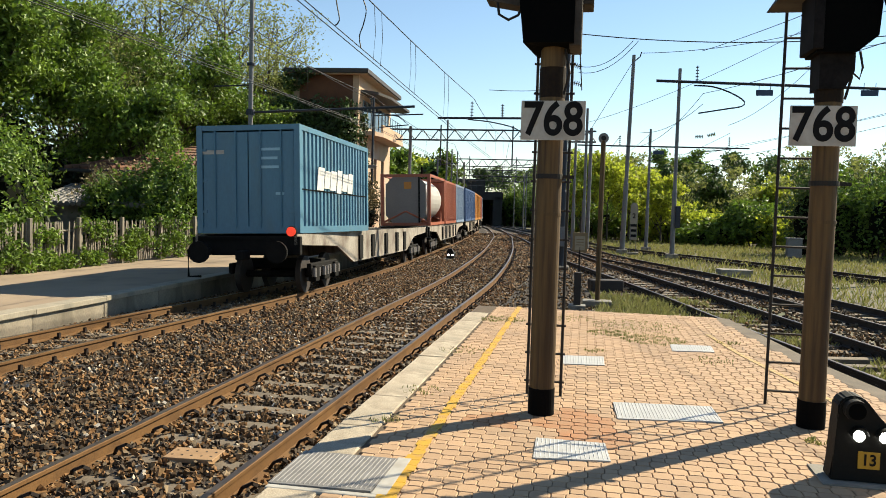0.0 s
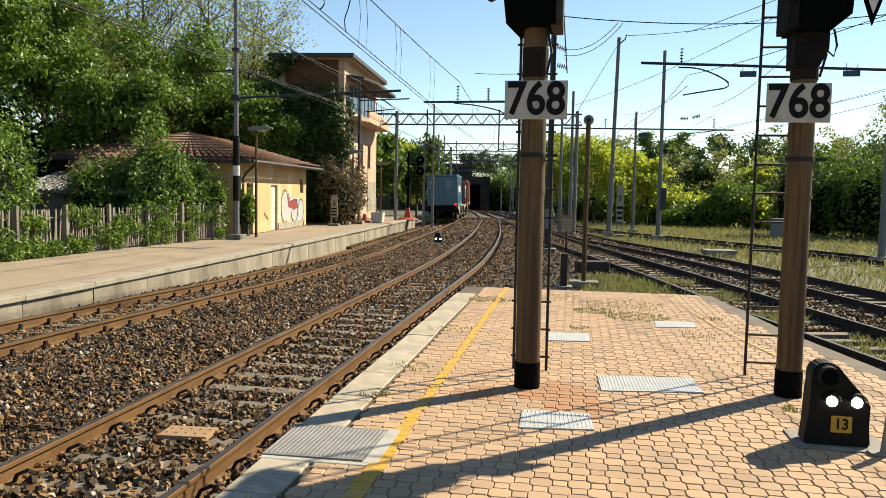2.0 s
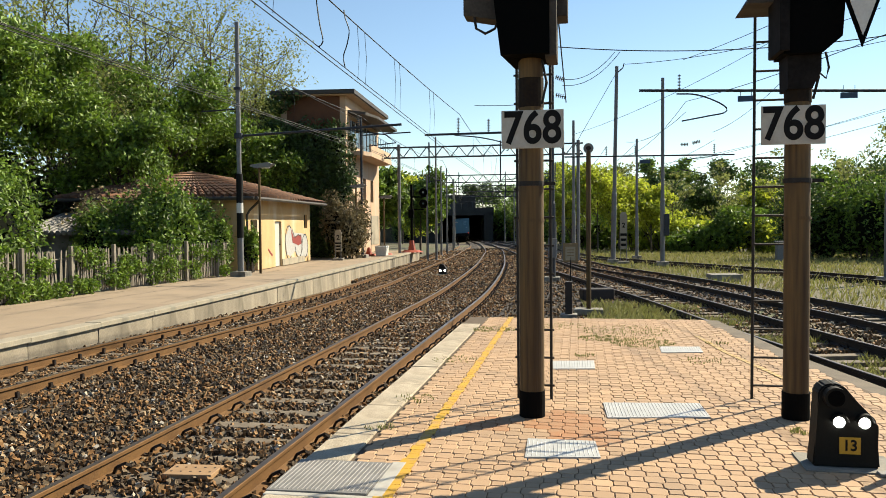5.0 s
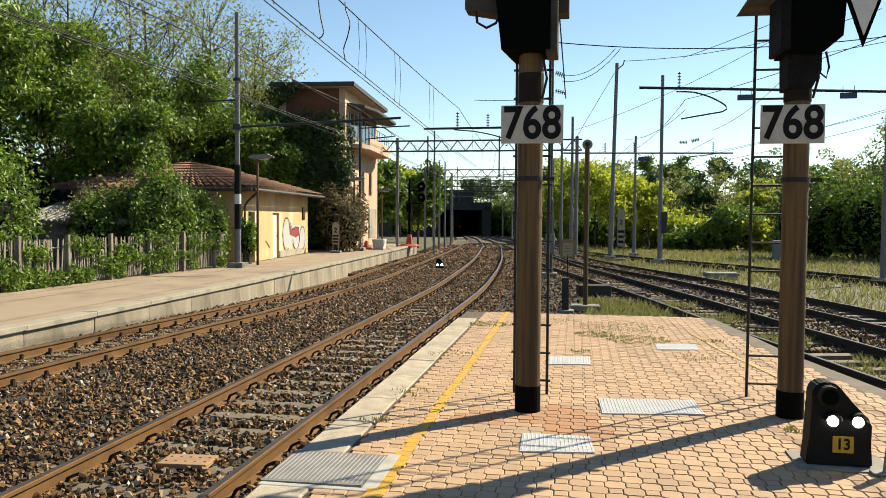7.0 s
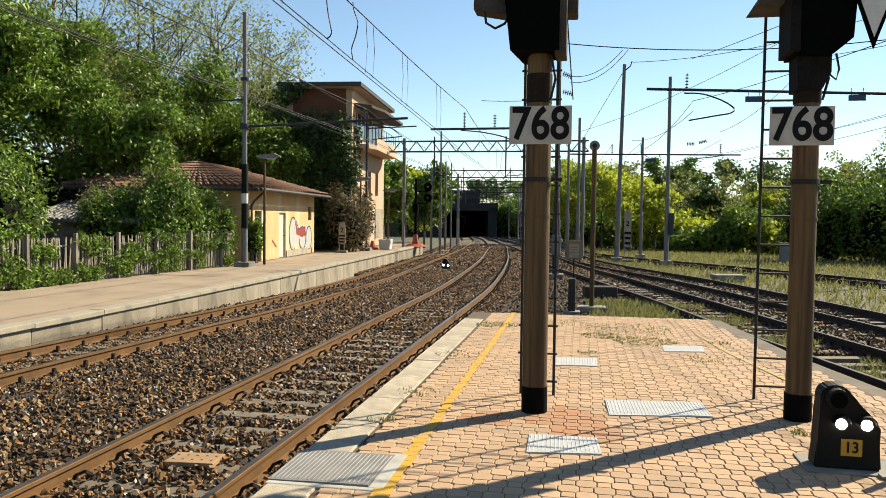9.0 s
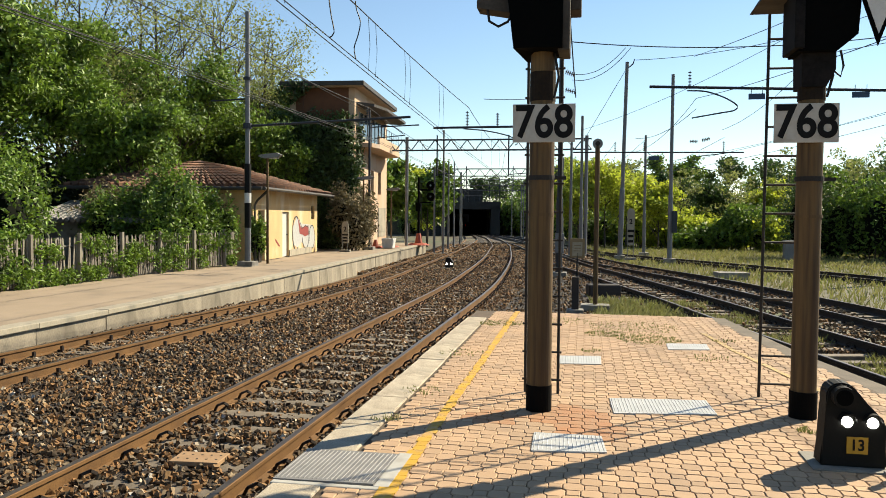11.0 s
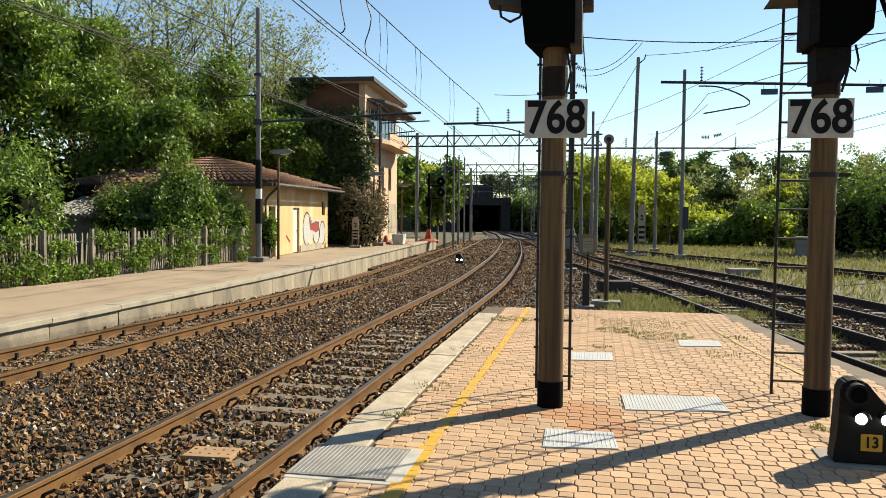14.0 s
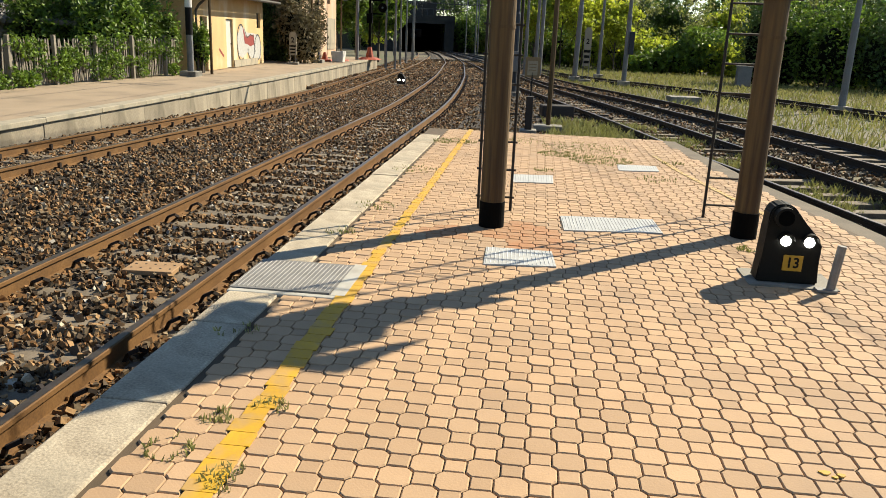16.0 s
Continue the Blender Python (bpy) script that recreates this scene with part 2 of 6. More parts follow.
M["cont_slate"] = mat("cont_slate", (0.17, 0.234, 0.327), (0.142, 0.199, 0.284), 0.5)
M["cont_orange"] = mat("cont_orange", (0.461, 0.192, 0.021), (0.391, 0.156, 0.021), 0.5)
M["tank_pale"] = mat("tank_pale", (0.426, 0.405, 0.376), (0.341, 0.32, 0.298), 0.4)
M["sig_dim"] = mat("sig_dim", (0.0157, 0.0141, 0.0141), (0.0047, 0.0047, 0.0047), 0.9, scale=6, fine=30, spec=0.1)
M["wagon"] = mat("wagon", (0.298, 0.27, 0.227), (0.156, 0.128, 0.099), 0.8, scale=1.2, fine=20, stain=(0.071, 0.043, 0.028), stain_scale=1.5, stain_amount=0.9)
M["wagon_dark"] = mat("wagon_dark", (0.0047, 0.0047, 0.0039), (0.0086, 0.0071, 0.0063), 0.9, spec=0.15)
M["graffiti_red"] = mat("graffiti_red", (0.2339, 0.0338, 0.0275), None, 0.6)
M["graffiti_white"] = mat("graffiti_white", (0.4011, 0.4011, 0.3901), None, 0.6)
M["graffiti_black"] = mat("graffiti_black", (0.0165, 0.0165, 0.0196), None, 0.6)
M["notice"] = mat("notice", (0.2229, 0.1507, 0.0667), (0.1672, 0.1115, 0.0557), 0.8)
M["paper"] = mat("paper", (0.3344, 0.2787, 0.1892), None, 0.8)
# Near black: the shade inside bushes and behind ivy, put into a colour.
M["core_shade"] = mat("core_shade", (0.0031, 0.0047, 0.0016), None, 0.95, spec=0.1)


def stone_mat():
    """Crushed stone of mixed tints, one for each piece, with dust and grain."""
    m = bpy.data.materials.new("stone")
    m.use_nodes = True
    n, l = m.node_tree.nodes, m.node_tree.links
    b = n["Principled BSDF"]
    b.inputs["Roughness"].default_value = 0.85
    b.inputs["Specular IOR Level"].default_value = 0.3
    ramp = n.new("ShaderNodeValToRGB")
    ramp.color_ramp.interpolation = "CONSTANT"
    tints = [(0.0, (0.032, 0.019, 0.010)), (0.14, (0.088, 0.051, 0.023)), (0.30, (0.158, 0.080, 0.030)), (0.46, (0.123, 0.090, 0.055)), (0.60, (0.204, 0.106, 0.041)),
             (0.72, (0.063, 0.044, 0.028)), (0.82, (0.239, 0.143, 0.066)), (0.92, (0.268, 0.199, 0.125)), (0.98, (0.394, 0.332, 0.250))]
    el = ramp.color_ramp.elements
    el[0].position, el[0].color = tints[0][0], (*tints[0][1], 1)
    el[1].position, el[1].color = tints[1][0], (*tints[1][1], 1)
    for p, c in tints[2:]:
        el.new(p).color = (*c, 1)
    l.new(n.new("ShaderNodeNewGeometry").outputs["Random Per Island"], ramp.inputs[0])
    co = n.new("ShaderNodeTexCoord")
    grain = n.new("ShaderNodeTexNoise")
    grain.inputs["Scale"].default_value = 45
    grain.inputs["Detail"].default_value = 5
    l.new(co.outputs["Object"], grain.inputs["Vector"])
    mr = n.new("ShaderNodeMapRange")
    mr.inputs["To Min"].default_value, mr.inputs["To Max"].default_value = 0.55, 1.4
    l.new(grain.outputs[0], mr.inputs["Value"])
    hs = n.new("ShaderNodeHueSaturation")
    l.new(mr.outputs[0], hs.inputs["Value"])
    l.new(ramp.outputs[0], hs.inputs["Color"])
    l.new(hs.outputs[0], b.inputs["Base Color"])
    bp = n.new("ShaderNodeBump")
    bp.inputs["Strength"].default_value, bp.inputs["Distance"].default_value = 0.5, 0.006
    l.new(grain.outputs[0], bp.inputs["Height"])
    l.new(bp.outputs[0], b.inputs["Normal"])
    return m


M["stone"] = stone_mat()


def glow(name, col, strength):
    m = bpy.data.materials.new(name)
    m.use_nodes = True
    b = m.node_tree.nodes["Principled BSDF"]
    b.inputs["Base Color"].default_value = (*col, 1)
    b.inputs["Emission Color"].default_value = (*col, 1)
    b.inputs["Emission Strength"].default_value = strength
    return m


M["lamp_white"] = glow("lamp_white", (1, 0.98, 0.93), 4.0)
M["lamp_red"] = glow("lamp_red", (0.85, 0.05, 0.02), 0.35)
gl = bpy.data.materials.new("window_glass")
gl.use_nodes = True
gl.node_tree.nodes["Principled BSDF"].inputs["Base Color"].default_value = (0.05, 0.08, 0.10, 1)
gl.node_tree.nodes["Principled BSDF"].inputs["Roughness"].default_value = 0.06
M["glass"] = gl


# ---- mesh tools ----
class B:
    """A bmesh with a few shaping calls, all in the space of the thing."""

    def __init__(self):
        self.bm = bmesh.new()

    def box(self, c, s, bevel=0.0, rot=None, taper=None):
        m = Matrix.Translation(c) @ (rot.to_4x4() if rot else Matrix()) @ Matrix.Diagonal((*s, 1))
        vs = bmesh.ops.create_cube(self.bm, size=1, matrix=m)["verts"]
        if taper:
            for v in vs:
                if v.co.z > c[2]:
                    v.co.x, v.co.y = c[0] + (v.co.x - c[0]) * taper, c[1] + (v.co.y - c[1]) * taper
        if bevel:
            es = list({e for v in vs for e in v.link_edges})
            bmesh.ops.bevel(self.bm, geom=es, offset=bevel, segments=2, affect="EDGES", profile=0.5)
        return self

    def cyl(self, a, b, r, r2=None, n=12):
        a, b = Vector(a), Vector(b)
        d = b - a
        m = Matrix.Translation((a + b) / 2) @ d.to_track_quat("Z", "Y").to_matrix().to_4x4()
        bmesh.ops.create_cone(self.bm, cap_ends=True, segments=n, radius1=r, radius2=r if r2 is None else r2, depth=d.length, matrix=m)
        return self

    def ball(self, c, r, n=10, s=(1, 1, 1)):
        bmesh.ops.create_uvsphere(self.bm, u_segments=n, v_segments=max(5, n // 2), radius=r, matrix=Matrix.Translation(c) @ Matrix.Diagonal((*s, 1)))
        return self

    def prism(self, pts, off):
        """A flat outline (3D points) pushed out by off."""
        a = [self.bm.verts.new(p) for p in pts]
        b = [self.bm.verts.new(Vector(p) + Vector(off)) for p in pts]
        self.bm.faces.new(a), self.bm.faces.new(b[::-1])
        for i in range(len(pts)):
            j = (i + 1) % len(pts)
            self.bm.faces.new((a[j], a[i], b[i], b[j]))
        return self

    def tube(self, pts, r, n=6):
        pts = [Vector(p) for p in pts]
        rings = []
        for i, p in enumerate(pts):
            d = (pts[min(i + 1, len(pts) - 1)] - pts[max(i - 1, 0)]).normalized()
            q = d.to_track_quat("Z", "Y").to_matrix()
            rr = r[i] if isinstance(r, (list, tuple)) else r
            rings.append([self.bm.verts.new(p + q @ Vector((math.cos(k * math.tau / n) * rr, math.sin(k * math.tau / n) * rr, 0))) for k in range(n)])
        for u, v in zip(rings, rings[1:]):
            for k in range(n):
                self.bm.faces.new((u[k], u[(k + 1) % n], v[(k + 1) % n], v[k]))
        self.bm.faces.new(rings[0][::-1]), self.bm.faces.new(rings[-1])
        return self

    def sweep(self, prof, line):
        """An outline (across, up) carried along a level line of points with (x, y, z, side x, side y, bank)."""
        rings = []
        for x, y, z, sx, sy, bank in line:
            rings.append([self.bm.verts.new((x + sx * a, y + sy * a, z + u + a * bank)) for a, u in prof])
        k = len(prof)
        for u, v in zip(rings, rings[1:]):
            for i in range(k):
                self.bm.faces.new((u[i], u[(i + 1) % k], v[(i + 1) % k], v[i]))
        self.bm.faces.new(rings[0][::-1]), self.bm.faces.new(rings[-1])
        return self


def part(name, b, material, parent=None, label="", smooth=False):
    """Links b as one mesh object, under parent where there is one."""
    me = bpy.data.meshes.new(name)
    bm = b.bm
    bmesh.ops.recalc_face_normals(bm, faces=bm.faces)
    bm.to_mesh(me)
    bm.free()
    me.materials.append(M[material])
    if smooth:
        me.polygons.foreach_set("use_smooth", [True] * len(me.polygons))
    ob = new(name, me)
    if parent:
        ob.parent = parent
    if label:
        ob["label"] = label
    return ob


def thing(name, label, category, at=(0, 0, 0), rz=0, group="", kind=""):
    e = new(name)
    e.matrix_world = pose(*at, 0, 0, rz)
    return tagged(e, label, category, group, kind)


def raw(name, verts, faces, material, parent=None, label="", kind="", smooth=False):
    me = bpy.data.meshes.new(name)
    verts = np.asarray(verts, dtype=np.float32)
    faces = np.asarray(faces, dtype=np.int32)
    k = faces.shape[1]
    me.vertices.add(len(verts))
    me.vertices.foreach_set("co", verts.ravel())
    me.loops.add(faces.size)
    me.loops.foreach_set("vertex_index", faces.ravel())
    me.polygons.add(len(faces))
    me.polygons.foreach_set("loop_start", np.arange(0, faces.size, k, dtype=np.int32))
    me.update(calc_edges=True)
    me.validate()
    me.materials.append(M[material])
    if not smooth:
        me.shade_flat()
    ob = new(name, me)
    if parent:
        ob.parent = parent
    if label:
        ob["label"] = label
    if kind:
        ob["kind"] = kind
    return ob


def spline(pts, step=1.0):
    """A smooth line through 2D points, sampled about every step metres."""
    P = [np.array(p, float) for p in pts]
    P = [2 * P[0] - P[1]] + P + [2 * P[-1] - P[-2]]
    out = []
    for i in range(1, len(P) - 2):
        a, b, c, d = P[i - 1:i + 3]
        n = max(2, int(np.linalg.norm(c - b) / step))
        for k in range(n):
            t = k / n
            out.append(0.5 * (2 * b + (c - a) * t + (2 * a - 5 * b + 4 * c - d) * t * t + (3 * b - a - 3 * c + d) * t ** 3))
    out.append(P[-2])
    return np.array(out)


# ---- ground, tracks, platforms ----
def fall(y):
    """The line drops gently towards the tunnel."""
    return -max(0.0, y - 30) * 0.0095


def fall_far(y):
    """The far main track starts to drop earlier."""
    return float(np.interp(y, [10, 14, 22, 30, 46, 65, 90, 153, 400], [0, -0.02, -0.15, -0.30, -0.40, -0.53, -0.76, -1.36, -3.7]))


def platform_z(y):
    """The far platform's height."""
    return -0.2 - max(0, y - 22) * 0.0025


T1 = spline([(-8.1, -30), (-8.12, -8), (-8.2, 2), (-8.08, 8), (-7.78, 13), (-7.6, 17.5), (-7.75, 23), (-8.1, 29), (-8.7, 37.5), (-9.3, 46.5), (-10.0, 56), (-10.8, 66),
             (-11.9, 77), (-13.25, 90), (-14.75, 102), (-16.7, 115), (-19.4, 131), (-23.2, 153), (-31, 200), (-39, 250), (-47, 300), (-66, 420), (-98, 620)])
T2 = spline([(-3.5, -30), (-3.5, -8), (-3.5, 5), (-3.48, 15), (-3.5, 23), (-3.8, 30), (-4.2, 36), (-4.75, 43), (-5.5, 51), (-6.3, 59), (-7.1, 67),
             (-8.8, 80), (-10.5, 92), (-12.3, 104), (-15.2, 120), (-17.6, 134), (-20.8, 153), (-30, 200)])
T3 = spline([(8.6, -14), (6.6, 0), (5.55, 7.5), (4.6, 12.2), (3.6, 16.8), (2.62, 21.8), (1.55, 26.5), (0.4, 31.8), (-0.6, 37), (-2.2, 48), (-4.6, 65), (-6.6, 77), (-9.4, 94), (-12.6, 110)])
T4 = spline([(12, -12), (9.2, 5), (7.5, 14), (6.6, 18.6), (5.75, 22.3), (4.85, 26), (3.85, 29.8), (2.5, 34.5), (1.3, 39), (0, 46), (-1.9, 62), (-5, 81), (-9.4, 105), (-13.6, 125), (-18.4, 150)])
T5 = spline([(24, 2), (17, 18), (12.2, 28.5), (9.6, 34.6), (7.4, 40), (5, 45), (2.6, 50), (0.4, 57), (-2.6, 75), (-7, 100), (-15, 140)])
RAIL_PROFILE = [(-0.075, -0.172), (0.075, -0.172), (0.075, -0.158), (0.012, -0.140), (0.012, -0.05), (0.035, -0.035), (0.035, -0.006),
                (0.026, 0.0), (-0.026, 0.0), (-0.035, -0.006), (-0.035, -0.035), (-0.012, -0.05), (-0.012, -0.140), (-0.075, -0.158)]


def frames_along(line, z, bank, drop):
    """Points of a line with height, side way and bank."""
    d = np.gradient(line, axis=0)
    d /= np.linalg.norm(d, axis=1)[:, None]
    return [(x, y, z + drop(y), dy, -dx, bank) for (x, y), (dx, dy) in zip(line, d)]


def railway(name, line, z, bank, label, y0, y1, worn, sleeper_rows, clips, drop=fall, bolted=False):
    top = thing(name, label, "railway track", kind="structure")
    fr = [q for q in frames_along(line, z, bank, drop) if y0 <= q[1] <= y1]
    for side in (-0.75, 0.75):
        prof = [(a + side, u) for a, u in RAIL_PROFILE]
        rail = part("rail", B().sweep(prof, fr), worn, top)
        part("running_surface", B().sweep([(side - 0.027, -0.004), (side + 0.027, -0.004), (side + 0.027, 0.003), (side - 0.027, 0.003)], fr), "rail_top", rail,
             "polished steel top of the rail")
    # sleepers, 0.62 m apart
    P = np.array(fr)
    s = np.concatenate([[0], np.cumsum(np.linalg.norm(np.diff(P[:, :2], axis=0), axis=1))])
    b = B().box((0, 0, -0.24), (2.5, 0.24, 0.14), 0.012)
    first = None
    cv, cf = [], []
    for k in range(int(s[-1] / 0.62)):
        x, y, zz, sx, sy, bk = [np.interp(k * 0.62 + 0.2, s, P[:, i]) for i in range(6)]
        if not sleeper_rows[0] <= y <= sleeper_rows[1]:
            continue
        m = pose(x, y, zz, 0, -math.degrees(bk), math.degrees(math.atan2(sy, sx)) + random.uniform(-1, 1))
        if first is None:
            first = part("sleeper", b, "sleeper", top)
            first.matrix_local = m
        else:
            ob = new("sleeper", first.data)
            ob.parent = top
            ob.matrix_local = m
        if clips and clips[0] <= y <= clips[1]:
            for side in (-0.75, 0.75):
                for e in (-1, 1):
                    if bolted:
                        # a clamp plate with an upright bolt and nut
                        arch = [(side + e * 0.05, 0, -0.158), (side + e * 0.13, 0, -0.145), (side + e * 0.135, 0, -0.065)]
                        thick = 0.030
                    else:
                        # a bent spring clip: a short arch beside the rail foot
                        arch = [(side + e * 0.05, -0.04, -0.155), (side + e * 0.09, -0.06, -0.085), (side + e * 0.15, -0.02, -0.06),
                                (side + e * 0.17, 0.04, -0.10), (side + e * 0.11, 0.06, -0.15)]
                        thick = 0.018
                    for i in range(len(arch) - 1):
                        p, q = Vector(arch[i]), Vector(arch[i + 1])
                        u = (q - p).normalized()
                        w = u.orthogonal().normalized() * thick
                        v2 = u.cross(w)
                        n0 = len(cv)
                        for c in (p, q):
                            for off in (w, v2, -w, -v2):
                                cv.append(m @ (c + off))
                        for j in range(4):
                            cf.append((n0 + j, n0 + (j + 1) % 4, n0 + 4 + (j + 1) % 4, n0 + 4 + j))
    if cv:
        raw("rail_clips", [tuple(v) for v in cv], cf, "clip", top, "dark spring clips along the rail feet", "stuff")
    return top


railway("railway_track", T1, -0.40, 0.035, "rusty main track on concrete sleepers beside the far platform", -29, 230, "rail", (0, 110), (5, 60), fall_far, True)
railway("railway_track", T2, -0.42, 0.0, "rusty main track on concrete sleepers beside the paved platform", -29, 195, "rail", (-4, 110), (0, 45))
railway("railway_track", T3, -0.42, 0.0, "dark siding track with weeds between its sleepers", -13, 109, "rail_dark", (0, 90), (4, 30))
railway("railway_track", T4, -0.44, 0.0, "dark siding track curving past the grass", -10, 149, "rail_dark", (5, 90), None)
railway("railway_track", T5, -0.46, 0.0, "overgrown far siding track beside the bushes", 3, 139, "rail_dark", (20, 80), None)


def near_line(line, x, y):
    i = np.argmin((line[:, 0] - x) ** 2 + (line[:, 1] - y) ** 2)
    return math.hypot(line[i, 0] - x, line[i, 1] - y)


def ground_z(x, y):
    yy = min(y, 160)
    x1, x2 = np.interp(yy, T1[:, 1], T1[:, 0]), np.interp(yy, T2[:, 1], T2[:, 0])
    z1, z2 = -0.665 + fall_far(yy), -0.665 + fall(yy)
    if abs(x - x2) < 0.72:
        z2 += 0.018 if y < 8 else 0.010 * math.sin(y * 1.3) + 0.002
    if abs(x - x1) < 1.4:
        z1 += 0.01 + 0.035 * (x - x1)
    if x >= x2:
        z = z2
    elif x > x1:
        # between the two main tracks, with a low ridge
        k = max(0.0, min(1.0, (x - (x1 + 0.8)) / max(0.5, x2 - x1 - 1.6)))
        z = z1 + (z2 - z1) * k + 0.07 * math.sin(math.pi * k) ** 0.5
    else:
        z = z1
    if x < -25 - max(0, y - 60) * 0.25:
        z += min(6, (-25 - max(0, y - 60) * 0.25 - x) * 0.12)
    if x > 22:
        z -= min(1.5, (x - 22) * 0.05)
    return z


def build_ground():
    xs = np.concatenate([[-3000, -1200, -500, -250, -140], np.arange(-90, -12, 4), np.arange(-12, 12, 0.5), np.arange(12, 60, 4), [80, 140, 300, 700, 1500, 3000]])
    ys = np.concatenate([[-3000, -900, -300, -100, -40], np.arange(-20, 60, 1.0), np.arange(60, 200, 5), [220, 300, 500, 900, 1800, 3500]])
    V = [(x, y, ground_z(x, y)) for y in ys for x in xs]
    nx = len(xs)
    F = [(j * nx + i, j * nx + i + 1, (j + 1) * nx + i + 1, (j + 1) * nx + i) for j in range(len(ys) - 1) for i in range(nx - 1)]
    g = raw("ground", V, F, "soil", smooth=True)
    tagged(g, "dry soil with patchy green growth beside the railway", "ground", kind="structure")
    # the stone bed under the tracks, lying on the ground
    V, F = [], []
    ys = np.concatenate([np.arange(-20, 60, 0.5), np.arange(60, 160, 3)])
    nb = 46
    for y in ys:
        x0 = max(-9.35, np.interp(y, T1[:, 1], T1[:, 0]) - 2.0) if y < 58 else np.interp(y, T1[:, 1], T1[:, 0]) - 2.6
        t3, t4 = np.interp(y, T3[:, 1], T3[:, 0]), np.interp(y, T4[:, 1], T4[:, 0])
        x1 = -1.9 if y < 14.1 else max(np.interp(y, T2[:, 1], T2[:, 0]) + 3.4, t4 + 1.7 if y > 22 else t3 - 1.5)
        for i in range(nb):
            x = x0 + (x1 - x0) * i / (nb - 1)
            V.append((x, y, ground_z(x, y) + 0.05 - (0.06 if i in (0, nb - 1) else 0) + random.uniform(-0.012, 0.012)))
    F = [(j * nb + i, j * nb + i + 1, (j + 1) * nb + i + 1, (j + 1) * nb + i) for j in range(len(ys) - 1) for i in range(nb - 1)]
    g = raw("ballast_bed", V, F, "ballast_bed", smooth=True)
    tagged(g, "dark brown crushed stone bed under the tracks, gap shade painted in", "ballast", kind="structure")


build_ground()


def scatter_stones(name, count, xr, yr, size, seed, keep, material="stone"):
    """Loose crushed stones as one mesh: squashed, skewed six-sided lumps."""
    rng = np.random.default_rng(seed)
    base = np.array([(-1, -1, -1), (1, -1, -1), (1, 1, -1), (-1, 1, -1), (-1, -1, 1), (1, -1, 1), (1, 1, 1), (-1, 1, 1)], float) * 0.72
    tri = np.array([(0, 3, 2, 1), (4, 5, 6, 7), (0, 1, 5, 4), (1, 2, 6, 5), (2, 3, 7, 6), (3, 0, 4, 7)])
    V, F, n = [], [], 0
    while n < count:
        x, y = rng.uniform(*xr), yr[0] + (yr[1] - yr[0]) * rng.random() ** 1.45
        if not keep(x, y):
            continue
        sz = size * rng.uniform(0.55, 1.25) * (1 + max(0, y - 12) * 0.025)
        q = Euler(rng.uniform(0, 6.3, 3)).to_matrix()
        shp = np.array([rng.uniform(0.7, 1.2), rng.uniform(0.6, 1.0), rng.uniform(0.5, 0.8)]) * sz * 0.5
        v = (base * rng.uniform(0.7, 1.15, (8, 1)) + rng.uniform(-0.28, 0.28, (8, 3))) * shp @ np.array(q).T
        V.append(v + (x, y, ground_z(x, y) + 0.05 + rng.uniform(-0.015, 0.04)))
        F.append(tri + 8 * n)
        n += 1
    ob = raw(name, np.vstack(V), np.vstack(F), material)
    return tagged(ob, "loose brown and grey crushed stones between the rails", "ballast stones", kind="stuff")


def between(x, y):
    x1 = np.interp(y, T1[:, 1], T1[:, 0])
    if y < 14 and x > -2.1:
        return False
    # fewer stones lie on the sleepers inside the gauge of the nearer track
    if y < 25 and abs(x + 3.5) < 0.68 and abs((y + 28.8 + 0.31) % 0.62 - 0.31) < 0.085 and math.sin(x * 37 + y * 53) > -0.75:
        return False
    return x > max(-9.25, x1 - 1.9)


scatter_stones("ballast_stones", 84000, (-9.3, -2.0), (3.0, 36), 0.068, 1, between)
scatter_stones("ballast_stones", 34000, (-14.0, 4.0), (34.0, 80), 0.095, 7,
               lambda x, y: np.interp(y, T1[:, 1], T1[:, 0]) - 1.9 < x < np.interp(y, T4[:, 1], T4[:, 0]) + 1.2)
scatter_stones("ballast_stones", 1500, (-9.3, -2.0), (3.0, 36), 0.066, 4, between, "stone_pale")
scatter_stones("ballast_stones", 9000, (-3.2, 6.5), (14.5, 34), 0.07, 2,
               lambda x, y: x > np.interp(y, T2[:, 1], T2[:, 0]) + 0.3 and x < np.interp(y, T4[:, 1], T4[:, 0]) + 1.2 and not (0.2 < x < 2.6 and y < 21))


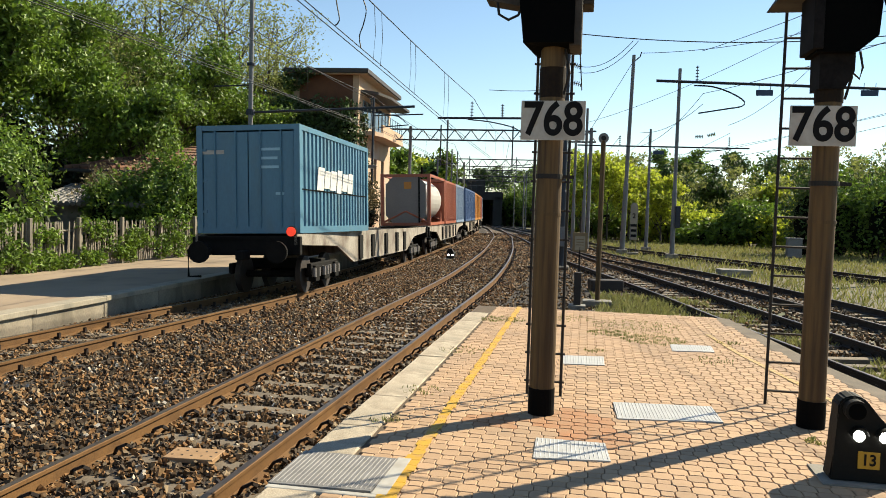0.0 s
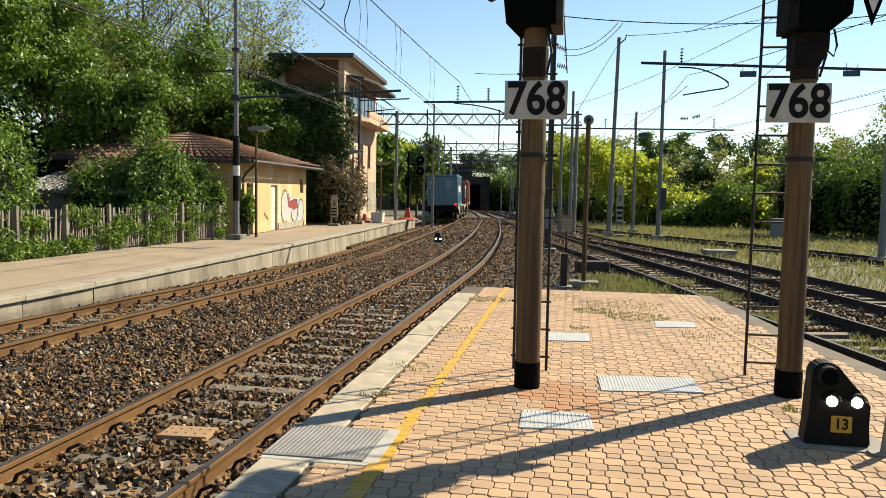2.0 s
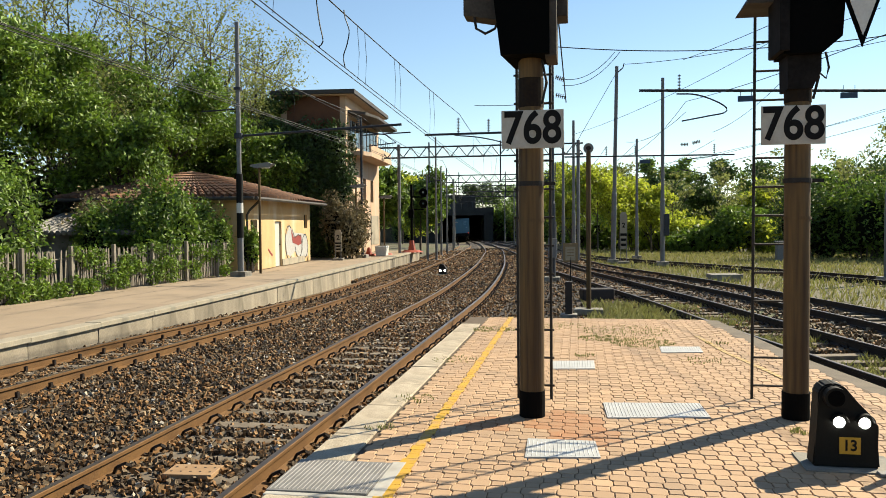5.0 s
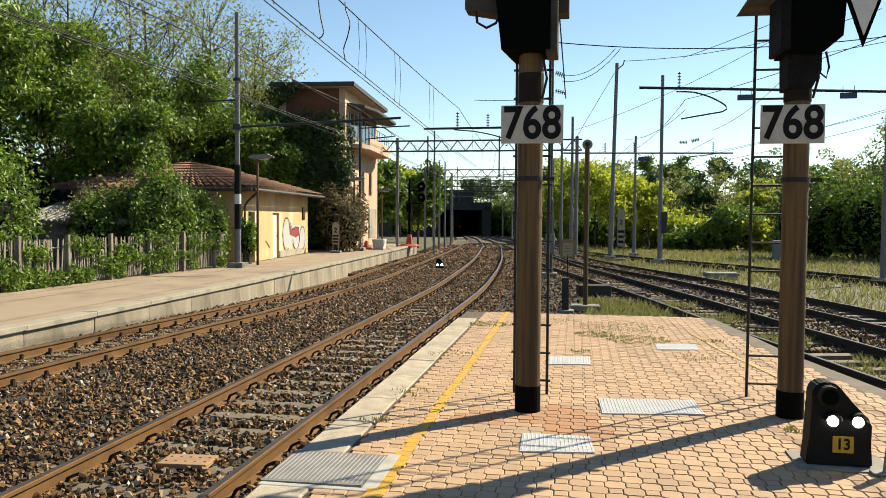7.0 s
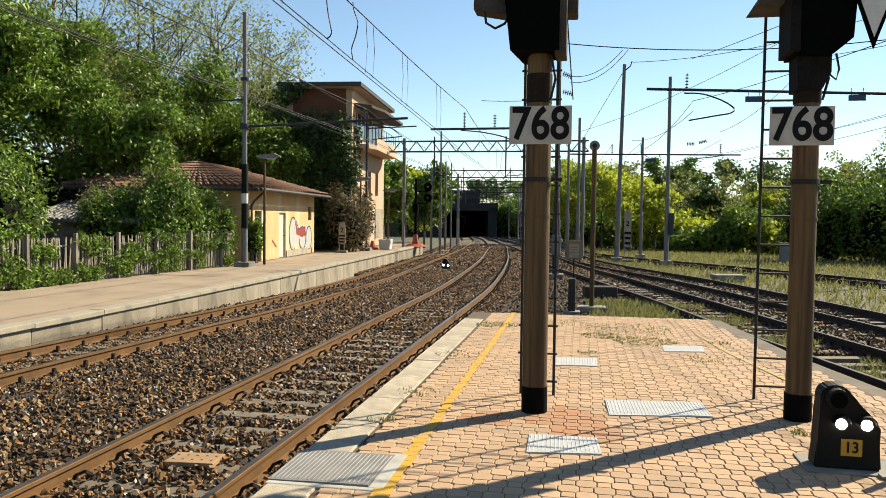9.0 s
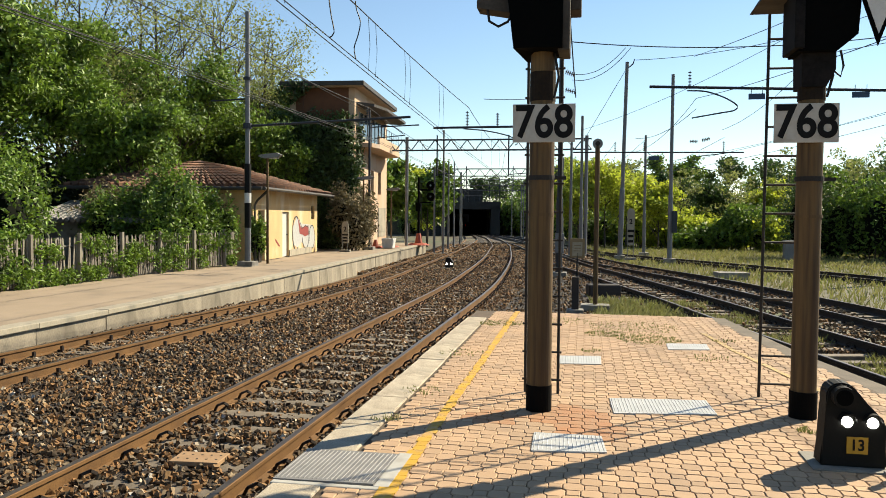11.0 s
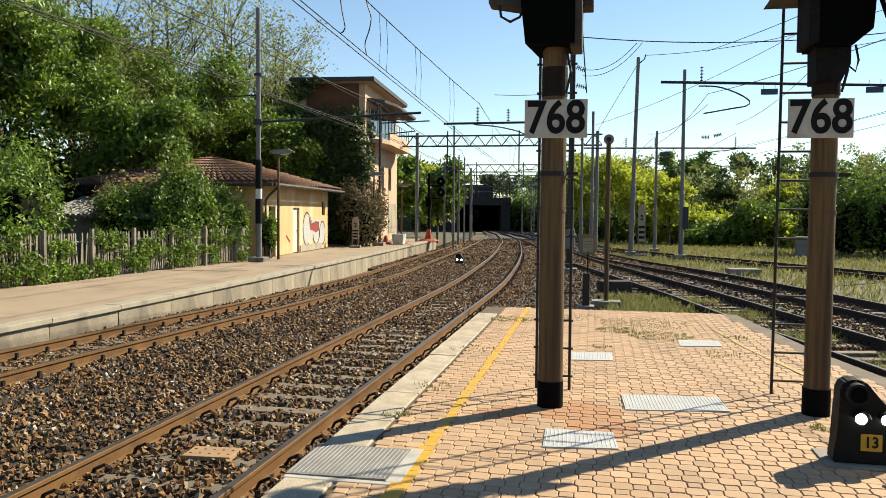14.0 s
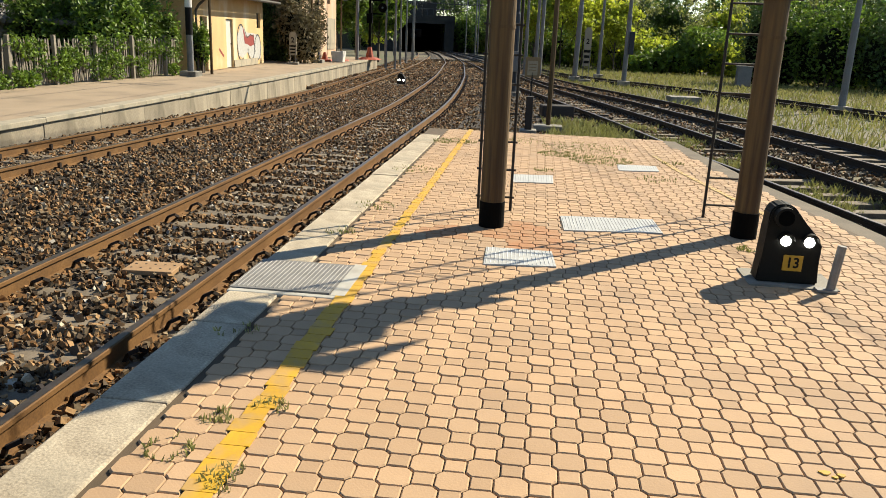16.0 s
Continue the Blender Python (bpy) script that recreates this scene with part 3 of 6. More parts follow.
def paved_platform():
    edge_right = lambda y: np.interp(y, [-12, 0, 8.2, 10.5, 13.9], [4.9, 4.1, 2.94, 2.52, 2.15])
    end = 14.1
    # the body and its joint sand, one block under the paving
    p = thing("platform_near", "paved platform end of pinkish shaped blocks with a pale kerb", "platform", kind="structure")
    ys = [-12, 0, 8.2, 10.5, 13.9, end]
    outline = [(-1.93, y, -0.9) for y in ys] + [(edge_right(y) - 0.02, y, -0.9) for y in ys[::-1]]
    part("platform_body", B().prism(outline, (0, 0, 0.885)), "joint_sand", p)
    # kerb slabs, one metre each
    kb = B().box((0, 0, -0.11), (0.33, 0.995, 0.22), 0.012)
    first = part("kerb_slab", kb, "kerb", p)
    first.location = (-1.785, -0.5, 0.0)
    for k in range(-11, 14):
        if k in (0,):
            continue
        ob = new("kerb_slab", first.data)
        ob.parent = p
        ob.location = (-1.785 + random.uniform(-0.004, 0.004), k - 0.5 + 0.1, random.uniform(-0.004, 0.003))
    first.location = (-1.785, -0.4, 0)
    # the far side's dark edge strip
    for a, b2 in zip(ys, ys[1:]):
        xa, xb = edge_right(a), edge_right(b2)
        part("edge_strip", B().prism([(xa - 0.02, a, -0.12), (xb - 0.02, b2, -0.12), (xb + 0.24, b2, -0.12), (xa + 0.24, a, -0.12)], (0, 0, 0.10)), "edge_dark", p)
    # shaped blocks: large eight-sided ones and small square ones between them
    pitch, big, small = 0.1125, 0.135, 0.09

    def block(w, cut, h=0.05):
        bm = B()
        w2, g = w / 2 - 0.0022, 0.005
        if cut:
            c = (big - small) / 2
            ring = [(w2, -w2 + c), (w2, w2 - c), (w2 - c, w2), (-w2 + c, w2), (-w2, w2 - c), (-w2, -w2 + c), (-w2 + c, -w2), (w2 - c, -w2)]
        else:
            ring = [(w2, -w2), (w2, w2), (-w2, w2), (-w2, -w2)]
        lo = [bm.bm.verts.new((x, y, -h)) for x, y in ring]
        mid = [bm.bm.verts.new((x, y, -g)) for x, y in ring]
        hi = [bm.bm.verts.new((x * (1 - 2 * g / w), y * (1 - 2 * g / w), 0)) for x, y in ring]
        k = len(ring)
        for i in range(k):
            j = (i + 1) % k
            bm.bm.faces.new((lo[i], lo[j], mid[j], mid[i]))
            bm.bm.faces.new((mid[i], mid[j], hi[j], hi[i]))
        bm.bm.faces.new(hi)
        return bm

    # the worn safety line, brushed on block by block
    rl = random.Random(9)
    for k in range(-6, 126):
        y = k * pitch + 0.03
        if y > end - 0.1:
            continue
        w = (0.125 if y < 5.5 else 0.085) * rl.uniform(0.85, 1.08)
        x = -1.19 + rl.uniform(-0.008, 0.008) - (0.0 if y < 5.5 else -0.01)
        q = B()
        g = [rl.uniform(-0.007, 0.007) for _ in range(4)]
        q.prism([(x - w / 2 + g[0], y - pitch / 2 + 0.002, 0.003), (x + w / 2 + g[1], y - pitch / 2 + 0.002, 0.003), (x + w / 2 + g[2], y + pitch / 2 - 0.002, 0.003), (x - w / 2 + g[3], y + pitch / 2 - 0.002, 0.003)], (0, 0, 0.0045))
        part("paint_mark", q, "paint_yellow", p)
        xr = edge_right(y) - 0.62
        if 8 < y < 12:
            part("paint_mark", B().prism([(xr - 0.035, y - pitch / 2, 0.003), (xr + 0.035, y - pitch / 2, 0.003), (xr + 0.02, y + pitch / 2 - 0.01, 0.003), (xr - 0.05, y + pitch / 2 - 0.01, 0.003)], (0, 0, 0.0045)), "paint_faded", p)

    for x, y, r in ((1.20, 3.03, 0.022), (1.26, 3.02, 0.016), (1.23, 3.00, 0.012)):
        pts = [(x + r * (1 + 0.35 * math.sin(3 * a)) * math.cos(a), y + 0.8 * r * math.sin(a), 0.002) for a in [k * math.tau / 9 for k in range(9)]]
        part("paint_splash", B().prism(pts, (0, 0, 0.005)), "paint_yellow", p)

    rust = [(-0.15, 6.75, 0.35), (0.05, 6.3, 0.3), (-0.75, 6.6, 0.25)]
    kinds = {}
    bulk = {}
    rng = random.Random(5)
    n_parts = 0
    for i in range(-11, 55):
        for j in range(-55, 127):
            x, y = -1.54 + 0.02 + (i + 11) * pitch, j * pitch
            if not (x < edge_right(y) - 0.06 and y < end - 0.06):
                continue
            if x < -1.2 and 4.66 < y < 5.40:
                continue
            cut = (i + j) % 2 == 0
            look_ = "paver_rust" if any(math.hypot(x - a, y - b2) < r for a, b2, r in rust) else "paver"
            z = rng.uniform(-0.002, 0.002)
            near = 2.2 < y < 6.6 and -1.0 > x or (2.2 < y < 5.2 and x < 2.0)
            if near and n_parts < 300:
                key = (cut, look_)
                if key not in kinds:
                    ob = part("paving_block", block(big if cut else small, cut), look_, p)
                    kinds[key] = ob.data
                else:
                    ob = new("paving_block", kinds[key])
                    ob.parent = p
                ob.matrix_local = pose(x, y, z, rng.uniform(-0.6, 0.6), rng.uniform(-0.6, 0.6), rng.uniform(-0.8, 0.8))
                n_parts += 1
            else:
                bulk.setdefault(look_, []).append((x, y, z, cut, rng.uniform(-0.012, 0.012), rng.uniform(-0.008, 0.008), rng.uniform(-0.008, 0.008)))
    for look_, rows in bulk.items():
        V, F4, n = [], [], 0
        F8 = []
        for x, y, z, cut, a, tx, ty in rows:
            w = big if cut else small
            w2, g, c = w / 2 - 0.0022, 0.005, (big - small) / 2
            ring = ([(w2, -w2 + c), (w2, w2 - c), (w2 - c, w2), (-w2 + c, w2), (-w2, w2 - c), (-w2, -w2 + c), (-w2 + c, -w2), (w2 - c, -w2)] if cut
                    else [(w2, -w2), (w2, w2), (-w2, w2), (-w2, -w2)])
            k = len(ring)
            for sc, h in ((1, -0.05), (1, -g), (1 - 2 * g / w, 0.0)):
                for u, v in ring:
                    u, v = u * sc, v * sc
                    V.append((x + u - v * a, y + v + u * a, z + h + u * tx + v * ty))
            for i in range(k):
                j = (i + 1) % k
                F4 += [(n + i, n + j, n + k + j, n + k + i), (n + k + i, n + k + j, n + 2 * k + j, n + 2 * k + i)]
            t = n + 2 * k
            F4 += [(t, t + 1, t + 2, t + 3)] if k == 4 else [(t, t + 1, t + 2, t + 3), (t, t + 3, t + 4, t + 7), (t + 4, t + 5, t + 6, t + 7)]
            n += 3 * k
        raw("paving_blocks", V, F4, "paver_far" if look_ == "paver" else look_, p, kind="stuff")


paved_platform()


def far_platform():
    p = thing("platform_far", "worn asphalt platform with a stained concrete edge wall", "platform", kind="structure")
    edge = spline([(-9.28, -30), (-9.28, 4), (-9.28, 12), (-9.3, 17.5), (-9.5, 23), (-9.95, 32), (-10.6, 43), (-11.4, 56)], 2.0)
    drop = lambda y: platform_z(y) + 0.2
    V, F = [], []
    for k, (x, y) in enumerate(edge):
        V += [(x - 0.3, y, -0.213 + drop(y)), (-20, y, -0.213 + drop(y)), (x - 0.3, y, -1.0), (-20, y, -1.0)]
        if k:
            n = 4 * k
            F += [(n - 4, n, n + 1, n - 3), (n - 4, n - 2, n + 2, n), (n - 3, n + 1, n + 3, n - 1)]
    F += [(0, 1, 3, 2), (len(V) - 4, len(V) - 2, len(V) - 1, len(V) - 3)]
    raw("platform_surface", V, F, "asphalt", p)
    dist = np.concatenate([[0], np.cumsum(np.linalg.norm(np.diff(edge, axis=0), axis=1))])
    edge = np.array([(np.interp(k * 2.0, dist, edge[:, 0]), np.interp(k * 2.0, dist, edge[:, 1])) for k in range(int(dist[-1] / 2) + 1)])
    slab = B().box((-0.16, 0, -0.05), (0.36, 1.994, 0.10), 0.012)
    wall = B().box((-0.15, 0, -0.51), (0.22, 1.992, 0.82), 0.006)
    s0, w0 = part("edge_slab", slab, "concrete_pale", p), part("edge_wall", wall, "edge_concrete", p)
    for k in range(len(edge) - 1):
        (xa, ya), (xb, yb) = edge[k], edge[k + 1]
        s, w = (s0, w0) if k == 0 else (new("edge_slab", s0.data), new("edge_wall", w0.data))
        s.parent = w.parent = p
        rz = math.degrees(math.atan2(-(xb - xa), yb - ya))
        y, x = (ya + yb) / 2, (xa + xb) / 2
        s.matrix_local = pose(x, y, -0.2 + drop(y) + random.uniform(-0.006, 0.006), 0, 0, rz)
        w.matrix_local = pose(x + random.uniform(-0.01, 0.01), y, -0.2 + drop(y), 0, 0, rz)


far_platform()


# ---- plants ----
def leaves(name, blobs, count, size, material, parent, seed, flat=0.0):
    """Many small folded leaf faces, gathered into clumps inside the given ellipsoids (centre, radii)."""
    rng = np.random.default_rng(seed)
    vol = np.array([r[0] * r[1] + r[1] * r[2] + r[0] * r[2] for c, r in blobs])
    pick = rng.choice(len(blobs), count, p=vol / vol.sum())
    C = np.array([c for c, r in blobs])[pick]
    R = np.array([r for c, r in blobs])[pick]
    d = rng.normal(size=(count, 3))
    d /= np.linalg.norm(d, axis=1)[:, None]
    d[:, 2] = np.where(d[:, 2] < -0.3, d[:, 2] * 0.6, d[:, 2])
    k = max(8, count // 14)
    clump = rng.normal(size=(k, 3))
    clump /= np.linalg.norm(clump, axis=1)[:, None]
    ci = rng.integers(0, k, count)
    d = 0.36 * d + 0.86 * clump[ci]
    rad = (0.5 + 0.55 * rng.random(k) ** 0.6)[ci] + rng.normal(0, 0.06, count)
    P = C + d * rad[:, None] * R
    n = rng.normal(size=(count, 3)) + np.array([0, 0, 0.5])
    n /= np.linalg.norm(n, axis=1)[:, None]
    a = np.cross(n, rng.normal(size=(count, 3)))
    a /= np.linalg.norm(a, axis=1)[:, None]
    b = np.cross(n, a)
    s = (size * rng.uniform(0.6, 1.4, count))[:, None]
    tip, tail = P + a * s * 0.75, P - a * s * 0.75
    l, r = P + b * s * 0.4 + n * s * 0.15, P - b * s * 0.4 + n * s * 0.15
    V = np.stack([tail, r, tip, l], 1).reshape(-1, 3)
    F = np.arange(count * 4).reshape(-1, 4)
    return raw(name, V, F, material, parent)


def limbs(rng, height, r, spread, n, lean=0.0, low=0.25):
    """Trunk and limbs as tapered tubes; returns the mesh and the limb tips."""
    b = B()
    top = Vector((lean * height, 0, height))
    trunk = [Vector((0, 0, -0.5)).lerp(top, k / 6) + Vector((rng.uniform(-0.1, 0.1), rng.uniform(-0.1, 0.1), 0)) * height * 0.06 * (k > 0) for k in range(7)]
    b.tube(trunk, [r * (1 - 0.13 * k) for k in range(7)], 7)
    tips = [trunk[-1]]
    for i in range(n):
        k = rng.uniform(low, 0.95)
        base = trunk[0].lerp(trunk[-1], k)
        az = i * 2.4 + rng.uniform(-0.4, 0.4)
        ln = spread * (1.15 - 0.6 * k) * rng.uniform(0.7, 1.1)
        way = Vector((math.cos(az), math.sin(az), rng.uniform(0.6, 1.7)))
        bend = Vector((rng.uniform(-0.16, 0.16), rng.uniform(-0.16, 0.16), rng.uniform(-0.18, 0.06))) * ln
        mid, end = base + way * ln * 0.5 + bend, base + way * ln - bend * 0.5
        rr = r * (0.55 - 0.35 * k)
        b.tube([base, base.lerp(mid, 0.5) + bend * 0.3, mid, mid.lerp(end, 0.5) - bend * 0.3, end], [rr, rr * 0.75, rr * 0.55, rr * 0.35, rr * 0.12], 5)
        tips += [end, mid]
        for _ in range(2):
            w2 = way + Vector((rng.uniform(-0.8, 0.8), rng.uniform(-0.8, 0.8), rng.uniform(0, 0.6)))
            e2 = mid + w2 * ln * 0.4
            b.tube([mid, mid.lerp(e2, 0.5), e2], [rr * 0.45, rr * 0.3, rr * 0.1], 4)
            tips.append(e2)
    return b, tips


def tree(name, label, at, height, r, spread, n_limbs, n_leaves, leaf, material, seed, clump=1.0, lean=0.0, low=0.25):
    rng = random.Random(seed)
    t = thing(name, label, "tree", at)
    b, tips = limbs(rng, height * 0.8, r, spread, n_limbs, lean, low)
    part("trunk", b, "bark", t, smooth=True)
    blobs = [(tuple(p), (clump * rng.uniform(0.7, 1.3), clump * rng.uniform(0.7, 1.3), clump * rng.uniform(0.5, 1.0))) for p in tips]
    leaves("crown", blobs, n_leaves, leaf, material, t, seed)
    return t


def bush(label, at, r, n_leaves, leaf, material, seed, parts=9, core_size=1.0):
    rng = random.Random(seed)
    t = thing("bush", label, "bush", at)
    b = B()
    blobs = []
    for i in range(parts):
        x, y = rng.uniform(-0.6, 0.6) * r[0], rng.uniform(-0.6, 0.6) * r[1]
        z = r[2] * rng.uniform(0.3, 0.7)
        b.tube([(x * 0.3, y * 0.3, -0.3), (x * 0.7, y * 0.7, z * 0.6), (x, y, z)], [0.05, 0.035, 0.015], 5)
        blobs.append(((x, y, z), (r[0] * 0.45, r[1] * 0.45, r[2] * 0.45)))
    part("woody_base", b, "bark", t)
    # Lumps added inside, coloured as the shade between the leaves.
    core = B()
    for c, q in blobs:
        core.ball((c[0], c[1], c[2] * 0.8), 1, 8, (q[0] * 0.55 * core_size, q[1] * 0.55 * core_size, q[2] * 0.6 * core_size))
    part("inner_shade", core, "core_shade", t, "near-black lumps standing for the shade inside")
    leaves("foliage", blobs, n_leaves, leaf, material, t, seed)
    return t


# woods behind the far platform
LEFT = [
    (-23, 27, 10.5, "leaf_mid", 20000, 0.15), (-26, 34, 11.5, "leaf_mid", 20000, 0.16), (-19.5, 31, 8.2, "leaf_mid", 14000, 0.14),
    (-21, 38, 10.5, "leaf_mid", 16000, 0.15), (-27, 44, 10, "leaf_mid", 12000, 0.19), (-33, 27, 14, "leaf_dark", 6000, 0.19),
    (-20, 47.5, 9, "leaf_mid", 9000, 0.2), (-21.8, 51, 11, "leaf_mid", 9000, 0.22), (-19, 52, 8, "leaf_mid", 8000, 0.2), (-18.0, 42.2, 8.6, "leaf_mid", 11000, 0.15), (-17.2, 43.5, 6.5, "leaf_mid", 6000, 0.14),
    (-36, 40, 14, "leaf_mid", 10000, 0.3), (-21.5, 44, 9, "leaf_mid", 9000, 0.22), (-34, 52, 14, "leaf_mid", 9000, 0.3),
]
for i, (x, y, h, m, n, s) in enumerate(LEFT):
    tree("tree", "tall leafy tree in the woods behind the fence", (x, y, ground_z(x, y)), h, 0.18, h * 0.32, 13, n, s, m, 40 + i, clump=h * 0.105, low=0.62 if x < -20.5 and y < 35 else 0.42)
for i, (x, y, h) in enumerate([(-22.5, 46, 19), (-25, 50, 21), (-20.5, 48, 17), (-24, 41, 18), (-28, 46, 21), (-22, 53, 19), (-26, 37, 19), (-30, 36, 21), (-27, 30, 18), (-31, 42, 22), (-19.5, 45, 13)]):
    tree("tree", "tall slender tree with pale sparse spring leaves", (x, y, ground_z(x, y)), h, 0.15, h * 0.2, 30, 3400, 0.125, "leaf_pale", 70 + i, clump=h * 0.07)
# Added filler bushes: near-black leaves stand for the shade under the crowns.
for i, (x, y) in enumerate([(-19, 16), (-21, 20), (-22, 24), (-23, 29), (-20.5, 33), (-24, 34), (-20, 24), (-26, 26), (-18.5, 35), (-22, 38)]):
    bush("undergrowth beneath the trees, near-black leaves standing in for deep shade", (x, y, ground_z(x, y)), (2.6, 2.4, 3.6), 3500, 0.2, "leaf_shade", 800 + i, 8)
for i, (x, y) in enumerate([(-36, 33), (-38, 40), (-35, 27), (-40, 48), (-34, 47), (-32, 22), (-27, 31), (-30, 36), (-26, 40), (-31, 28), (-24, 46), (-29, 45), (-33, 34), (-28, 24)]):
    bush("undergrowth beneath the trees, near-black leaves standing in for deep shade", (x, y, ground_z(x, y)), (4.0, 3.6, 5.6), 4500, 0.26, "leaf_shade", 830 + i, 9)
for i, (x, y, h, m) in enumerate([(-29, 30, 15, "leaf_mid"), (-31, 24, 16, "leaf_dark"), (-27, 22, 14, "leaf_dark"), (-34, 34, 17, "leaf_mid"), (-25, 28, 14, "leaf_mid"), (-36, 30, 17, "leaf_dark")]):
    tree("tree", "tall slim tree with dark thin foliage behind the fence", (x, y, ground_z(x, y)), h, 0.17, h * 0.2, 26, 3600, 0.17, m, 960 + i, clump=h * 0.06, low=0.35)
# scrub along the fence
for i, (x, y, r, m, n) in enumerate([(-16.5, 17.5, (2.2, 2.6, 4.0), "leaf_mid", 12000), (-16.2, 13.5, (2.2, 3, 3.8), "leaf_mid", 13000), (-14.1, 14.2, (0.7, 1.6, 1.6), "leaf_mid", 5000), (-14.3, 17.2, (0.5, 1.2, 1.5), "leaf_mid", 3500),
                                     (-14.6, 26.0, (1.3, 1.6, 2.9), "leaf_mid", 12000), (-15.8, 26.8, (2.0, 1.7, 3.5), "leaf_mid", 13000), (-17.8, 27.0, (2.0, 1.5, 3.3), "leaf_brown", 4500),
                                     (-16.9, 25.9, (1.5, 1.5, 2.5), "leaf_mid", 6000), (-17.4, 20.6, (2.2, 2.2, 3.7), "leaf_mid", 13000)]):
    bush("dense overgrown bush leaning on the picket fence", (x, y, -0.25), r, n, 0.105, m, 90 + i)
# behind the tower and along the cutting
for i, (x, y, h, m) in enumerate([(-17, 66, 8, "leaf_mid"), (-15, 74, 8, "leaf_mid"), (-20, 62, 9, "leaf_mid"), (-18, 84, 8, "leaf_bright"), (-21, 98, 9, "leaf_mid"), (-26, 112, 9, "leaf_mid"),
                                  (-29, 128, 10, "leaf_dark"), (-30, 150, 12, "leaf_dark"), (-24, 76, 12, "leaf_mid")]):
    tree("tree", "leafy tree beside the railway cutting", (x, y, ground_z(x, y)), h, 0.14, h * 0.33, 9, 4200, 0.3, m, 120 + i, clump=h * 0.13)
# right side: bushes and trees beyond the sidings
rr = random.Random(11)
for i in range(22):
    k = i / 21
    x, y = 1.0 + 34 * k + rr.uniform(-1, 1), 78 - 22 * k + rr.uniform(-3, 5)
    bush("bright green overgrown bush beyond the sidings", (x, y, ground_z(x, y)), (3.0, 2.6, rr.uniform(2.6, 4.2)), 3000, 0.26, rr.choice(["leaf_bright", "leaf_bright", "leaf_bright", "leaf_mid"]), 150 + i, 8, 0.5)
for i in range(26):
    k = i / 25
    x, y = -1 + 42 * k + rr.uniform(-1, 1), 100 - 26 * k + rr.uniform(-3, 6)
    bush("tall dense thicket behind the sidings", (x, y, ground_z(x, y)), (3.6, 3.0, rr.uniform(3.2, 5.2)), 2600, 0.3, rr.choice(["leaf_bright", "leaf_bright", "leaf_mid"]), 700 + i, 8, 0.5)
for i, (x, y, h, m) in enumerate([(0.5, 92, 9, "leaf_bright"), (-0.5, 84, 9.5, "leaf_bright"), (2, 90, 8.5, "leaf_mid"), (6, 96, 9, "leaf_mid"), (14, 92, 7.5, "leaf_dark"), (19, 88, 7, "leaf_bright"),
                                  (25, 84, 9, "leaf_mid"), (29, 76, 10, "leaf_mid"), (34, 72, 11, "leaf_bright"), (38, 66, 11, "leaf_mid"), (44, 60, 11, "leaf_bright"), (23, 100, 11, "leaf_dark"),
                                  (33, 98, 12, "leaf_dark"), (-2, 104, 9, "leaf_bright"), (-6, 122, 9, "leaf_mid"), (-2, 116, 10, "leaf_mid"), (2, 112, 10, "leaf_dark"), (12, 112, 9, "leaf_dark"), (-8.5, 139, 10, "leaf_mid"), (-4, 140, 12, "leaf_dark")]):
    tree("tree", "young leafy tree beyond the sidings", (x, y, ground_z(x, y)), h * 0.9, 0.12, h * 0.3, 14, 3400, 0.25, m, 200 + i, clump=h * 0.12, low=0.08)
for i, (x, y, h) in enumerate([(27, 70, 12), (31, 66, 11.5), (34, 62, 11), (24, 74, 10.5), (15, 84, 9), (10, 88, 9), (4, 86, 10), (20, 80, 10), (36, 60, 11), (29, 64, 10)]):
    tree("tree", "thin tree with sparse opening leaves", (x, y, ground_z(x, y)), h, 0.1, h * 0.28, 16, 900, 0.2, "leaf_pale", 240 + i, clump=h * 0.06)

for i, (x, y, r, m) in enumerate([(15.5, 55, (3, 2.6, 5.6), "leaf_dark"), (17.8, 53, (3, 2.6, 5.0), "leaf_mid"), (20, 56, (3.2, 3, 6.4), "leaf_dark"), (21, 51, (3, 2.6, 5.2), "leaf_dark"), (24, 50, (3, 3, 5.5), "leaf_mid"),
                                  (-12.6, 144, (2.4, 2.4, 5.2), "leaf_mid"), (-10, 142, (2.5, 2.4, 4.6), "leaf_bright"), (-7, 143, (2.6, 2.4, 5.2), "leaf_mid"), (-14.4, 152, (2.4, 2.4, 7), "leaf_dark"),
                                  (-28.5, 140, (2.2, 2.2, 5), "leaf_dark"), (-31, 138, (2.6, 2.4, 6), "leaf_mid"), (-27.5, 146, (2.2, 2.2, 7), "leaf_dark"), (-3, 141, (3, 3, 5), "leaf_bright")]):
    bush("dense shady thicket beside the railway", (x, y, ground_z(x, y)), r, 8000, 0.17, m, 860 + i, 9)
for i, (x, y, h) in enumerate([(1.6, 68, 7.5), (3.6, 72, 7), (-0.6, 66, 6.5), (6.2, 70, 6.0)]):
    tree("tree", "bright yellow-green young tree beyond the sidings", (x, y, ground_z(x, y)), h, 0.1, h * 0.32, 12, 4200, 0.2, "leaf_bright", 890 + i, clump=h * 0.12)

for i in range(26):
    k = i / 25
    x, y = -14 + 92 * k + rr.uniform(-1.5, 1.5), 148 - 30 * k + rr.uniform(-5, 8)
    bush("hazy distant woodland beyond the sidings", (x, y, ground_z(x, y)), (5.2, 4.0, rr.uniform(5.5, 9.5)), 2200, 0.42, rr.choice(["leaf_mid", "leaf_pale", "leaf_dark"]), 1000 + i, 9, 0.6)


